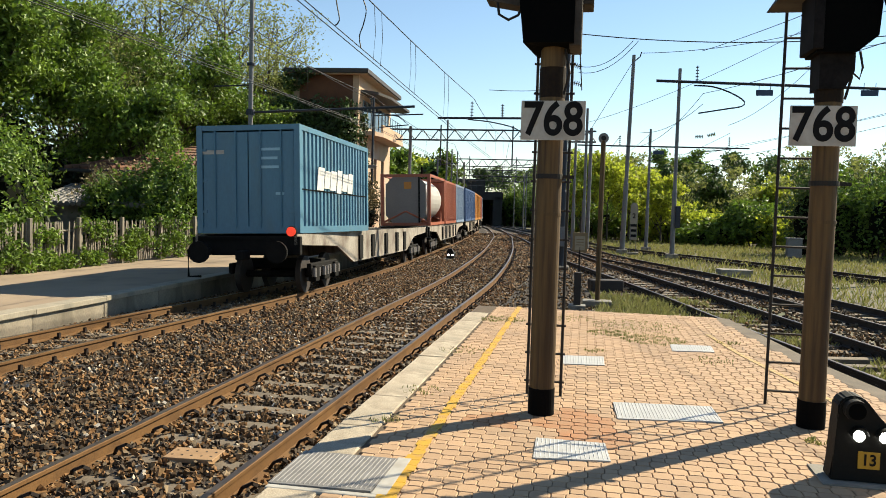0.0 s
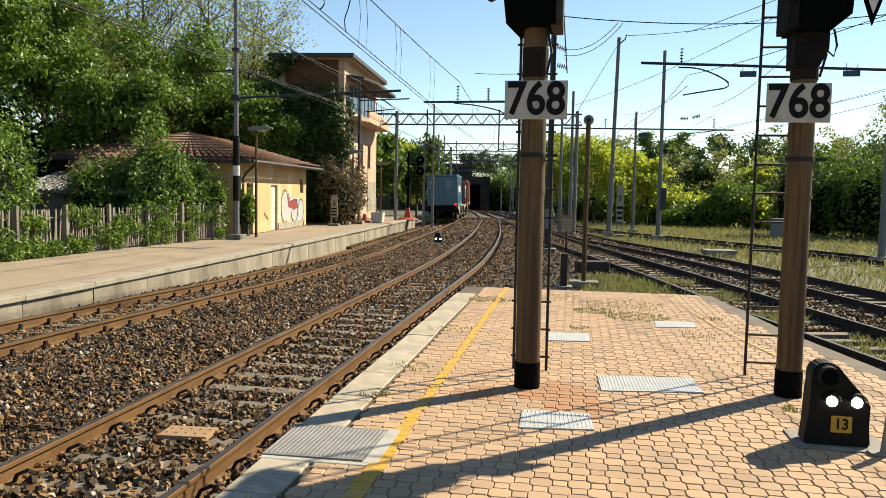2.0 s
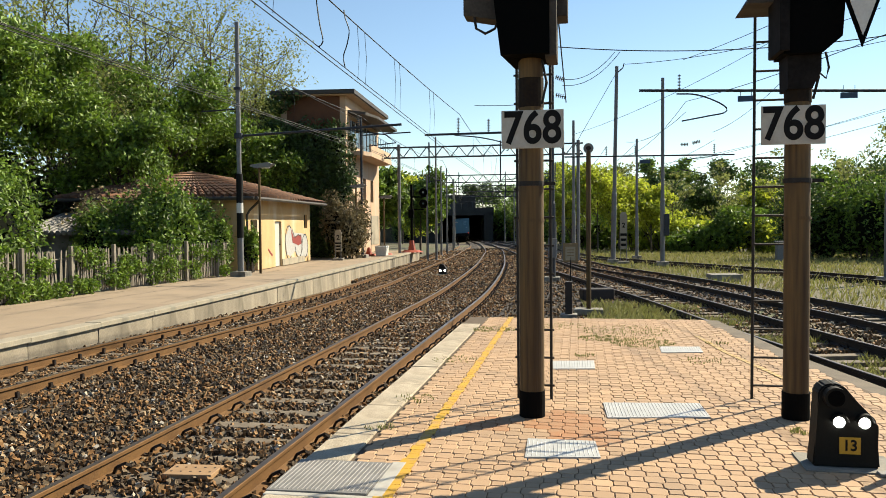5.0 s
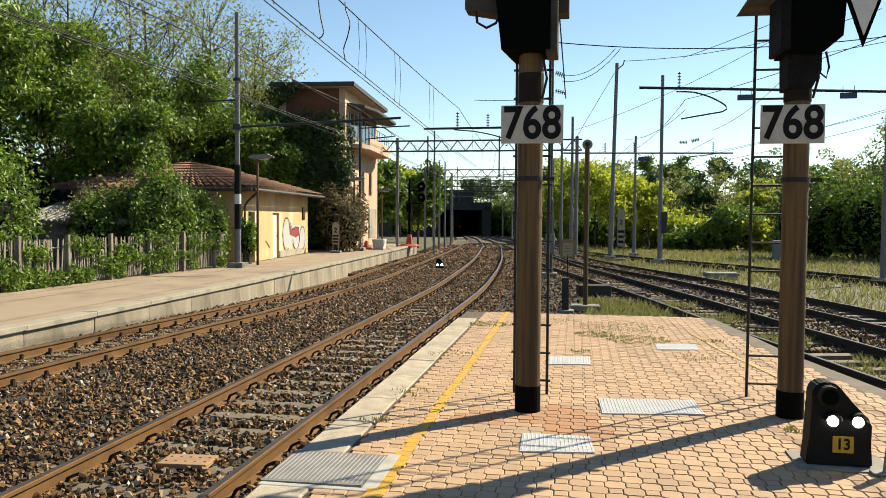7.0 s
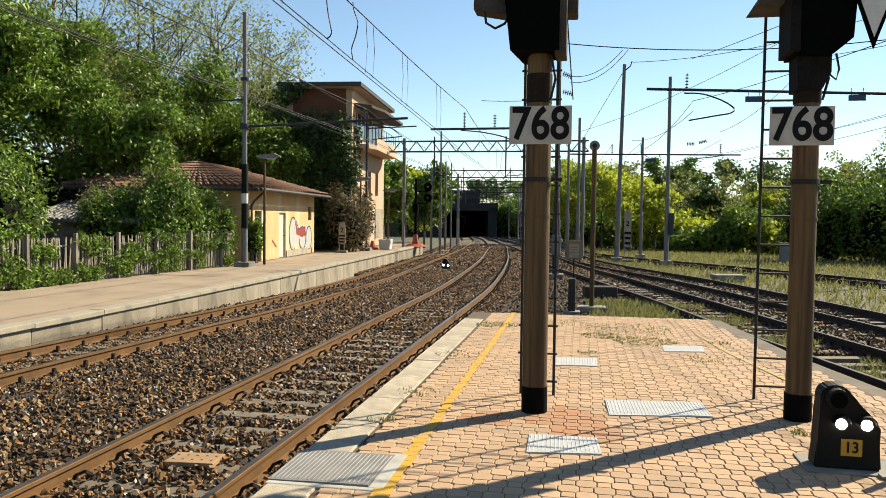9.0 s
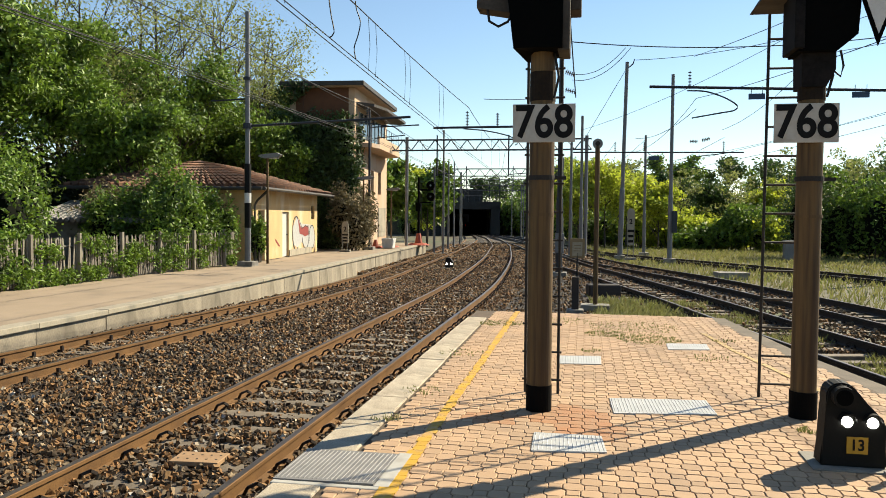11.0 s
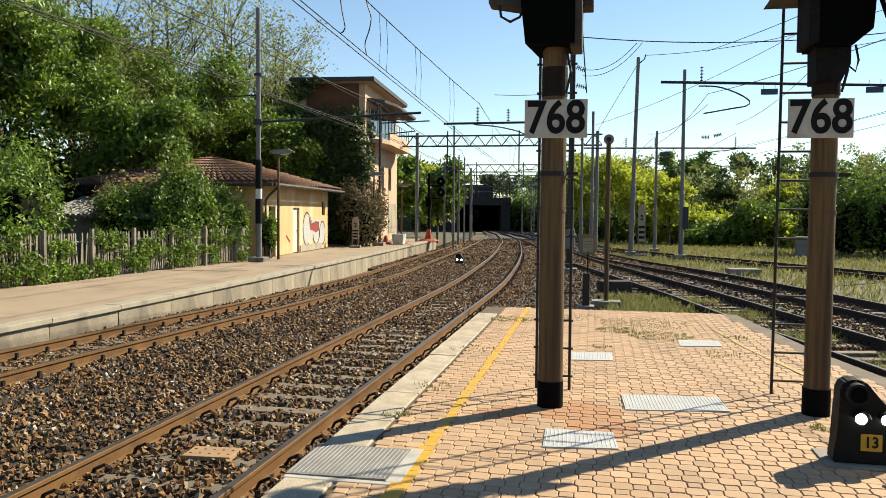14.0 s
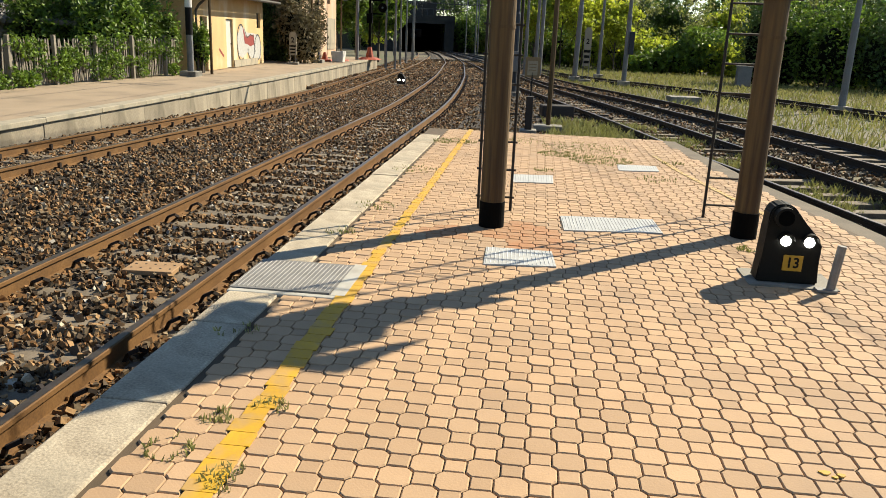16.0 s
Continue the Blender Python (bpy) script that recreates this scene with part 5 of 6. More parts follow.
def dwarf_signal():
    d = thing("ground_signal", "black cast ground signal showing two white lights", "signal", (1.60, 5.70, 0), -1)
    base = B().box((0.25, 0.12, 0.006), (0.62, 0.42, 0.012), 0.003)
    part("base_plate", base, "concrete", d, "flat pale base plate")
    prof = [(0.0, 0.012), (0.43, 0.012), (0.415, 0.2), (0.405, 0.30), (0.41, 0.33), (0.36, 0.385), (0.29, 0.44), (0.235, 0.53), (0.19, 0.575), (0.13, 0.59), (0.07, 0.575), (0.035, 0.53), (0.03, 0.40), (0.02, 0.2)]
    body = B().prism([(x, 0, z) for x, z in prof], (0, 0.17, 0))
    bmesh.ops.bevel(body.bm, geom=list(body.bm.edges), offset=0.012, segments=2, affect="EDGES")
    part("body", body, "dwarf", d)
    part("lens_barrel", B().cyl((0.13, -0.07, 0.50), (0.13, 0.2, 0.50), 0.072, n=20), "dwarf", d)
    part("lens", B().cyl((0.13, -0.073, 0.50), (0.13, -0.06, 0.50), 0.055, n=20), "sig_black", d, "unlit dark lens")
    for x in (0.165, 0.325):
        h = B()
        ring = [(x + math.cos(a) * 0.058, math.sin(a) * 0.058) for a in [k * math.pi / 9 for k in range(10)]]
        h.prism([(u, -0.06, 0.335 + w) for u, w in ring] + [(u * 0.9 + x * 0.1, -0.06, 0.335 + w * 0.86) for u, w in ring[::-1]], (0, 0.07, 0))
        part("lamp_hood", h, "dwarf", d)
        part("lamp", B().cyl((x, -0.02, 0.325), (x, -0.006, 0.325), 0.037, n=12), "lamp_white", d, "lit white lamp")
    pl = part("number_plate", B().box((0.235, -0.006, 0.165), (0.135, 0.008, 0.115), 0.002), "yellow_plate", d, "yellow plate with black number 13")
    digits("13", 0.105, (0.235, -0.0125, 0.165), pl, stretch=0.9)
    st = thing("stub_post", "short grey iron stub post bolted to the paving", "post", (2.08, 5.58, 0))
    part("stub", B().tube([(0, 0, 0), (0.03, 0, 0.34)], 0.03, 10), "galv_dark", st)
    part("foot_plate", B().box((-0.03, 0, 0.015), (0.14, 0.08, 0.02), 0.003), "galv_dark", st)


dwarf_signal()


def checker_cover(corners, material, seed):
    """A hinged steel cover with raised ribs, lying in the paving."""
    c = [Vector((x, y, 0)) for x, y in corners]
    mid = sum(c, Vector()) / 4
    t = thing("manhole_cover", "galvanised ribbed steel cover set in the paving", "cover", mid, group="steel covers")
    part("sheet", B().prism([p - mid + Vector((0, 0, -0.02)) for p in c], (0, 0, 0.03)), material, t)
    rb = B()
    n = max(6, int((c[1] - c[0]).length / 0.03))
    for k in range(n):
        u = (k + 0.5) / n
        a, b2 = c[0].lerp(c[1], u) - mid, c[3].lerp(c[2], u) - mid
        rb.cyl(a.lerp(b2, 0.04) + Vector((0, 0, 0.01)), a.lerp(b2, 0.96) + Vector((0, 0, 0.009)), 0.004, n=4)
    part("ribs", rb, material, t)


checker_cover([(0.24, 7.45), (1.12, 7.55), (1.14, 7.02), (0.26, 6.88)], "galv", 1)
checker_cover([(-0.38, 6.13), (0.14, 6.13), (0.17, 5.71), (-0.37, 5.64)], "galv", 2)
checker_cover([(-0.30, 9.62), (0.20, 9.70), (0.20, 9.17), (-0.28, 9.1)], "galv", 3)
checker_cover([(1.09, 10.9), (1.62, 10.95), (1.60, 10.5), (1.07, 10.4)], "galv", 4)
checker_cover([(-1.96, 5.36), (-1.28, 5.36), (-1.30, 4.72), (-1.96, 4.70)], "galv_dark", 5)
cf = B().box((-1.24, 5.04, -0.02), (0.11, 0.72, 0.056), 0.01).box((-1.6, 4.67, -0.02), (0.72, 0.06, 0.05), 0.01)
tagged(part("cover_bedding", cf, "sign_white"), "rough pale mortar strip beside the ribbed cover", "mortar", kind="structure")


# ---- overhead line ----
def mast(at, h, r, material="mast", label="", lean=0.0, group="overhead line masts"):
    m = thing("line_mast", label or "grey steel overhead line mast standing beside the tracks", "mast", at, group=group)
    part("shaft", B().tube([(0, 0, -0.1), (lean * 0.35, 0, h * 0.35), (lean * 0.36, 0, h * 0.36), (lean, 0, h)], [r * 0.85, r * 0.8, r * 0.64, r * 0.56], 12), material, m)
    part("footing", B().box((0, 0, 0.06), (0.6, 0.6, 0.22), 0.02), "concrete", m)
    return m


def insulator(parent, p, q, r=0.06, n=5):
    b = B()
    p, q = Vector(p), Vector(q)
    b.cyl(p, q, 0.015, n=6)
    for k in range(n):
        c = p.lerp(q, (k + 0.5) / n)
        d = (q - p).normalized() * 0.015
        b.cyl(c - d, c + d, r, n=8)
    part("insulator", b, "insul", parent)


# far platform mast with a painted black and white band and a long arm over the track
m1 = mast((-12.42, 27.5, platform_z(27.5)), 9.4, 0.14, "mast", "grey tubular mast with black and white warning bands")
part("dark_band", B().cyl((0.005, 0, 2.72), (0.008, 0, 3.8), 0.123, n=16), "black_paint", m1, "black painted band")
part("white_band", B().cyl((0.005, 0, 2.35), (0.005, 0, 2.72), 0.124, n=16), "white_paint", m1, "white painted band")
part("dark_band", B().cyl((0.003, 0, 1.42), (0.005, 0, 2.35), 0.123, n=16), "black_paint", m1, "black painted band")
part("dark_band", B().cyl((0, 0, 0.0), (0, 0, 0.14), 0.15, n=16), "black_paint", m1, "black painted foot")
part("arm", B().tube([(0.08, 0, 5.2), (6.2, 0, 5.45)], 0.045, 8), "mast_dark", m1)
part("tail_arm", B().tube([(0, 0, 6.2), (-1.45, 0, 6.15)], 0.03, 6), "mast_dark", m1)
insulator(m1, (4.6, 0, 5.4), (4.6, 0, 5.8))
insulator(m1, (1.0, 0, 5.25), (1.5, 0, 5.25))
part("registration_arm", B().tube([(4.0, 0, 5.35), (5.6, 0, 5.1), (6.0, 0, 4.8), (4.9, 0, 4.7)], 0.022, 6), "mast_dark", m1)
part("clamp", B().cyl((0, 0, 6.9), (0, 0, 7.0), 0.16, n=12).cyl((0, 0, 5.1), (0, 0, 5.3), 0.16, n=12), "mast_dark", m1)

m2 = mast((-1.0, 30.7, -0.6), 8.6, 0.16, "mast_dark", "dark steel mast carrying an arm over the main track")
part("arm", B().tube([(0, 0, 5.82), (-5.0, 0, 5.8)], 0.045, 8), "mast_dark", m2)
insulator(m2, (-3.65, 0, 5.85), (-3.65, 0, 6.45))
insulator(m2, (-2.45, 0, 5.85), (-2.45, 0, 6.35))
insulator(m2, (0.15, 0, 7.9), (0.5, 0, 7.75), 0.09)
insulator(m2, (0.15, 0, 7.2), (0.55, 0, 7.1), 0.09)
part("registration_arm", B().tube(spline([(-3.8, 0, 5.75), (-2.9, 0, 5.66), (-2.0, 0, 5.45), (-1.65, 0, 5.2), (-1.75, 0, 5.1)], 0.1), 0.025, 6), "mast_dark", m2)
part("switch_box", B().box((0.02, -0.14, 1.3), (0.34, 0.2, 0.75), 0.02), "mast", m2, "grey switch box")

mr = mast((11.35, 31.5, -0.6), 9.2, 0.16, "mast", "grey steel mast carrying a long arm with hanging blue plates")
part("arm", B().tube([(0, 0, 7.05), (-9.0, 0, 7.38)], 0.055, 8), "mast_dark", mr)
insulator(mr, (-7.5, 0, 7.35), (-7.5, 0, 7.95))
insulator(mr, (-3.3, 0, 7.25), (-3.3, 0, 7.85))
part("registration_arm", B().tube(spline([(-7.6, 0, 7.2), (-6.9, 0, 7.15), (-6.2, 0, 6.9), (-5.75, 0, 6.6), (-5.85, 0, 6.42), (-6.4, 0, 6.32), (-7.4, 0, 6.15)], 0.1), 0.03, 6), "mast_dark", mr)
for x in (-5.05, -1.4):
    p = part("blue_plate", B().box((x, 0, 6.93), (0.6, 0.03, 0.22), 0.005), "blue_sign", mr, "small blue plate hanging under the arm")
    part("hanger", B().cyl((x - 0.2, 0, 7.03), (x - 0.2, 0, 7.3), 0.012, n=5).cyl((x + 0.2, 0, 7.03), (x + 0.2, 0, 7.3), 0.012, n=5), "mast_dark", p)

mR = mast((4.38, 42.7, -0.6), 9.8, 0.15, "mast", "grey steel mast carrying cross arms over the sidings")
part("arm", B().tube([(-5.1, 0, 5.78), (3.6, 0, 5.72)], 0.04, 8), "mast_dark", mR)
for x in (-2.9, -1.4, 2.6):
    insulator(mR, (x, 0, 5.8), (x, 0, 6.3))
insulator(mR, (0.9, 0, 6.3), (1.3, 0, 6.3), 0.09)
insulator(mR, (1.5, 0, 6.35), (1.9, 0, 6.45), 0.09)
part("registration_arm", B().tube([(-1.2, 0, 5.7), (-0.5, 0, 5.3), (-1.4, 0, 5.0)], 0.025, 6), "mast_dark", mR)
part("registration_arm", B().tube([(2.8, 0, 5.7), (1.2, 0, 5.5), (0.9, 0, 5.0), (2.2, 0, 4.75)], 0.025, 6), "mast_dark", mR)
p = part("blue_plate", B().box((-0.9, 0, 5.45), (0.55, 0.03, 0.2), 0.005), "blue_sign", mR, "small blue plate hanging under the arm")
part("relay_box", B().box((0.2, -0.1, 2.1), (0.26, 0.24, 1.15), 0.02), "mast_dark", mR, "dark relay box with pale bands")
ml = mast((1.93, 45.3, -0.6), 11.0, 0.17, "mast", "tall leaning grey steel mast with a wire bracket at its head", 0.22)
part("bracket", B().tube([(0.2, 0, 10.6), (0.55, 0, 10.9), (0.62, 0, 11.15)], 0.035, 6), "mast_dark", ml)
mast((3.72, 52, -0.7), 7.7, 0.13, "mast")
mast((-0.9, 48.2, -0.75), 8.0, 0.13, "mast")
mast((-0.28, 48.5, -0.75), 8.6, 0.14, "mast")
for x, y, h in [(-10.66, 55.1, 6.2), (-10.1, 55.6, 9.0), (-11.2, 64, 7.5), (-11.9, 71, 8), (-12.6, 79, 7.5), (-13.6, 86, 8), (-15.2, 96, 8), (-17, 108, 8), (-2.0, 70, 8), (-3.8, 82, 8), (-5.6, 95, 8), (-8.4, 108, 8), (-11.5, 124, 8), (-3.1, 62, 6)]:
    mast((x, y, ground_z(x, y)), h, 0.11, "mast")
m9 = mast((-12.25, 43.6, platform_z(43.6)), 8.0, 0.11, "mast_dark", "slim dark mast with a short arm beside the tower")
part("arm", B().tube([(0, 0, 7.0), (2.9, 0, 7.1)], 0.04, 6), "mast_dark", m9)


def gantry(y, xa, xb, z, depth, bays, legs):
    g = thing("line_gantry", "steel lattice gantry beam spanning the tracks", "gantry", (0, y, 0))
    part("chord", B().cyl((xa, 0, z), (xb, 0, z), 0.055, n=6), "mast_dark", g)
    part("chord", B().cyl((xa, 0, z - depth), (xb, 0, z - depth), 0.055, n=6), "mast_dark", g)
    br = B()
    for k in range(bays):
        x0, x1 = xa + (xb - xa) * k / bays, xa + (xb - xa) * (k + 1) / bays
        xm = (x0 + x1) / 2
        br.cyl((x0, 0, z - depth), (xm, 0, z), 0.035, n=5).cyl((xm, 0, z), (x1, 0, z - depth), 0.035, n=5)
    part("lattice", br, "mast_dark", g)
    for x in legs:
        part("leg", B().cyl((x, 0, ground_z(x, y) - 0.1), (x, 0, z + 0.2), 0.11, n=8), "mast", g)
    for x in np.interp([0.28, 0.62], [0, 1], [xa, xb]):
        dr = B()
        dr.cyl((x, 0, z + 0.3), (x, 0, z - depth - 1.7), 0.05, n=6)
        dr.cyl((x, 0, z - depth - 1.6), (x + 1.2, 0, z - depth - 1.5), 0.03, n=5)
        part("drop_bracket", dr, "mast_dark", g)
    return g


gantry(51, -13.6, 0.3, 6.72, 0.68, 13, (-11.75, 0.0))
gantry(82, -16.5, -2.0, 6.7, 0.75, 12, (-15.9, -2.6))
gantry(104, -20, -6, 6.6, 0.8, 12, (-19, -7))
gantry(124, -25, -9, 6.6, 0.8, 12, (-24, -10))


def hang(a, b, sag, n=14):
    a, b = Vector(a), Vector(b)
    return [a.lerp(b, k / n) - Vector((0, 0, sag * 4 * (k / n) * (1 - k / n))) for k in range(n + 1)]


def wire(pts, r=0.012, label="thin dark overhead line wire"):
    w = part("overhead_wire", B().tube(pts, r, 5), "wire")
    return tagged(w, label, "wire", group="overhead wires")


def catenary(p, q, sag, droppers):
    """Carrying wire, doubled contact wire and droppers between two supports (x, y, z of the carrying wire, z of the contact wire)."""
    up = hang(p[:3], q[:3], sag)
    wire(up, 0.012)
    lo = [Vector((u.x, u.y, p[3] + (q[3] - p[3]) * k / 14)) for k, u in enumerate(up)]
    wire([v + Vector((0.045, 0, 0)) for v in lo], 0.009, "dark overhead contact wire")
    wire([v - Vector((0.045, 0, 0.02)) for v in lo], 0.009, "dark overhead contact wire")
    for u in droppers:
        i = min(13, int(u * 14))
        a, b = up[i].lerp(up[i + 1], u * 14 - i), lo[i].lerp(lo[i + 1], u * 14 - i)
        wire([a, a.lerp(b, 0.5) + Vector((0.02, 0.06, 0)), b], 0.006, "thin dropper between the overhead wires")


catenary((-4.6, 30.7, 5.98, 4.2), (-4.3, -18, 6.7, 5.85), 0.45, (0.12, 0.135, 0.222, 0.234, 0.292, 0.304, 0.40, 0.55, 0.7, 0.85))
catenary((-5.2, 51, 6.0, 4.1), (-4.6, 30.7, 5.98, 4.2), 0.3, (0.25, 0.5, 0.75))
catenary((-9.0, 82, 5.6, 4.3), (-5.2, 51, 6.0, 4.1), 0.4, (0.25, 0.5, 0.75))
catenary((-15.5, 124, 5.3, 4.0), (-9.0, 82, 5.6, 4.3), 0.5, (0.25, 0.5, 0.75))
catenary((-7.7, 27.5, 5.55, 4.5), (-8.6, -16, 5.9, 4.65), 0.2, (0.15, 0.3, 0.45, 0.6, 0.75))
catenary((-8.8, 51, 5.8, 4.4), (-7.7, 27.5, 5.55, 4.5), 0.3, (0.25, 0.5, 0.75))
catenary((-12.2, 82, 5.5, 4.1), (-8.8, 51, 5.8, 4.4), 0.4, (0.25, 0.5, 0.75))
catenary((-18.4, 124, 5.2, 3.9), (-12.2, 82, 5.5, 4.1), 0.5, (0.25, 0.5, 0.75))
# a feeder along the far platform and slack jumpers between the wires
wire(hang((-12.4, -20, 6.6), (-12.4, 27.5, 6.3), 0.3), 0.012)
wire(hang((-12.3, -20, 8.2), (-12.3, 27.5, 8.0), 0.4), 0.014)
wire(hang((-12.3, 27.5, 8.0), (-12.2, 43.6, 7.6), 0.2), 0.014)
wire(hang((-12.4, 27.5, 6.3), (-12.2, 43.6, 6.0), 0.2), 0.012)
wire(spline([(-4.45, 13.1, 5.87), (-4.47, 13.2, 5.6), (-4.42, 13.2, 5.2), (-4.36, 13.2, 4.88), (-4.44, 13.2, 4.79)], 0.06), 0.012, "slack jumper cable between the wires")
wire(spline([(-4.46, 14.8, 5.85), (-4.44, 14.8, 5.7), (-4.36, 14.8, 5.45), (-4.40, 14.8, 5.2), (-4.48, 14.8, 4.95), (-4.45, 14.8, 4.74)], 0.06), 0.012, "slack jumper cable between the wires")
# right side spans
wire(hang((-0.9, 30.7, 8.45), (11.5, 31.5, 8.5), 0.35), 0.02)
wire(hang((2.6, 45.3, 10.5), (14, 40, 11.6), 0.5), 0.016)
wire(hang((-0.6, 30.7, 7.2), (1.4, 31, 8.2), 0.35, 10), 0.012)
wire(hang((-0.6, 30.9, 7.0), (1.6, 31, 8.2), 0.4, 10), 0.012)
wire([(2.1, 45.3, 10.0), (-0.28, 48.5, 6.2)], 0.014)
wire([(-0.45, 30.7, 6.3), (-0.6, 20, 8.2), (-0.7, 2, 11.5)], 0.022)
wire(hang((-4.0, 30.7, 6.3), (-1.0, 30.7, 6.35), 0.06), 0.012)
for z0, z1, x0, x1, ya, yb in [(7.9, 7.4, 4.0, 9.5, 31.5, 8), (6.3, 6.0, 4.1, 9.0, 31.5, 8), (5.9, 5.9, 2.5, 4.1, 42.7, 31.5), (5.2, 6.3, 2.6, 4.1, 42.7, 31.5), (6.3, 7.6, 6.9, 8.2, 42.7, 31.5),
                               (5.3, 5.7, -0.5, 1.5, 70, 42.7), (5.0, 5.8, 0.0, 3.0, 72, 42.7), (5.2, 5.9, 3.0, 7.0, 75, 42.7), (7.8, 7.5, 8.2, 16, 31.5, 14), (4.9, 6.0, 4.3, 14, 60, 26), (5.6, 6.8, 5, 15, 62, 26),
                               (5.9, 7.2, 6, 17, 60, 26), (7.0, 9.0, -0.3, 8.2, 48.5, 31.5)]:
    wire(hang((x0, ya, z0), (x1, yb, z1), 0.35), 0.011)


# ---- far platform things ----
def lamp_post(at, h, arm):
    l = thing("platform_lamp", "slim rusty platform lamp post with a flat hood", "lamp", at, group="platform lamps")
    part("pole", B().cyl((0, 0, 0), (0, 0, h), 0.055, 0.045, n=10), "post", l)
    hd = B().prism([(-0.35, -0.12, h + 0.04), (-0.1, -0.12, h - 0.04), (0.45, -0.12, h), (0.6, -0.12, h + 0.1), (0.4, -0.12, h + 0.18), (-0.3, -0.12, h + 0.1)], (0, 0.26, 0))
    part("hood", hd, "galv_dark", l)
    part("lens", B().box((0.25, 0.01, h - 0.02), (0.35, 0.18, 0.05), 0.01), "white_paint", l)


lamp_post((-12.27, 29.0, platform_z(29.0)), 4.15, 1)
lamp_post((-12.3, 42.6, platform_z(42.6)), 4.0, 1)
lamp_post((-12.3, 49, platform_z(49)), 3.6, 1)


def km_board(at, h):
    k = thing("distance_board", "grey lattice board with a black figure 2 and dark bars", "board", at, group="distance boards")
    part("leg", B().cyl((-0.15, 0, 0), (-0.15, 0, h * 0.5), 0.02, n=6), "galv_dark", k)
    part("leg", B().cyl((0.15, 0, 0), (0.15, 0, h * 0.5), 0.02, n=6), "galv_dark", k)
    bd = B().prism([(-0.19, 0, h * 0.28), (0.19, 0, h * 0.28), (0.19, 0, h - 0.15), (0.1, 0, h), (-0.1, 0, h), (-0.19, 0, h - 0.15)], (0, 0.03, 0))
    pn = part("panel", bd, "concrete_pale", k)
    for i in range(3):
        part("dark_bar", B().box((0, -0.006, h * (0.36 + 0.1 * i)), (0.34, 0.01, h * 0.05)), "black_paint", pn)
    digits("2", 0.36, (0, -0.006, h * 0.74), pn)
    part("footing", B().box((0, 0, 0.04), (0.6, 0.3, 0.12), 0.02), "concrete", k)


km_board((-12.66, 40.3, platform_z(40.3)), 1.62)
km_board((2.4, 43.2, -0.55), 2.75)


def platform_signal(at):
    s = thing("colour_light_signal", "black bracketed colour light signal on a red stepped base", "signal", at)
    part("base", B().cyl((0, 0, 0), (0, 0, 0.14), 0.85, 0.5, 8).cyl((0, 0, 0.14), (0, 0, 0.8), 0.28, 0.13, 8), "signal_red", s, "orange-red painted base")
    part("shaft", B().cyl((0, 0, 0.7), (0, 0, 4.6), 0.1, 0.08, 10), "sig_black", s)
    part("relay_box", B().box((0, -0.1, 2.6), (0.35, 0.3, 0.6), 0.02), "sig_black", s)
    part("bracket", B().box((0.4, 0, 3.75), (0.8, 0.08, 0.1)).box((0.4, 0, 2.9), (0.9, 0.08, 0.08)), "sig_black", s)
    for z in (3.3, 4.05):
        h = part("head", B().cyl((0.83, -0.12, z), (0.83, 0.1, z), 0.27, n=20).box((0.83, 0.12, z - 0.1), (0.34, 0.2, 0.4), 0.02), "sig_black", s, "round black signal disc")
        part("lens", B().cyl((0.83, -0.14, z), (0.83, -0.11, z), 0.07, n=12), "glass", h)
        part("rim", B().cyl((0.83, -0.10, z), (0.83, -0.06, z), 0.29, n=20), "sig_dim", h)
    part("ladder", B().cyl((-0.12, 0.3, 0), (-0.05, 0.2, 4.4), 0.02, n=5).cyl((0.15, 0.3, 0), (0.1, 0.2, 4.4), 0.02, n=5), "iron", s)


platform_signal((-11.2, 52.3, platform_z(52.3)))
t_ = thing("planter", "small white concrete planter by the tower wall", "planter", (-11.7, 46, platform_z(46)))
part("tub", B().box((0, 0, 0.3), (0.62, 0.62, 0.6), 0.04, taper=1.2), "white_paint", t_)
part("soil", B().box((0, 0, 0.58), (0.55, 0.55, 0.08)), "soil", t_)
for x, y in ((-11.9, 47.6), (-12.6, 46.3)):
    t_ = thing("marker_base", "low orange-red marker base on the platform", "marker", (x, y, platform_z(y)), group="orange markers")
    part("cone_body", B().cyl((0, 0, 0), (0, 0, 0.1), 0.45, 0.4, 10).cyl((0, 0, 0.1), (0, 0, 0.5), 0.2, 0.08, 10), "signal_red", t_)


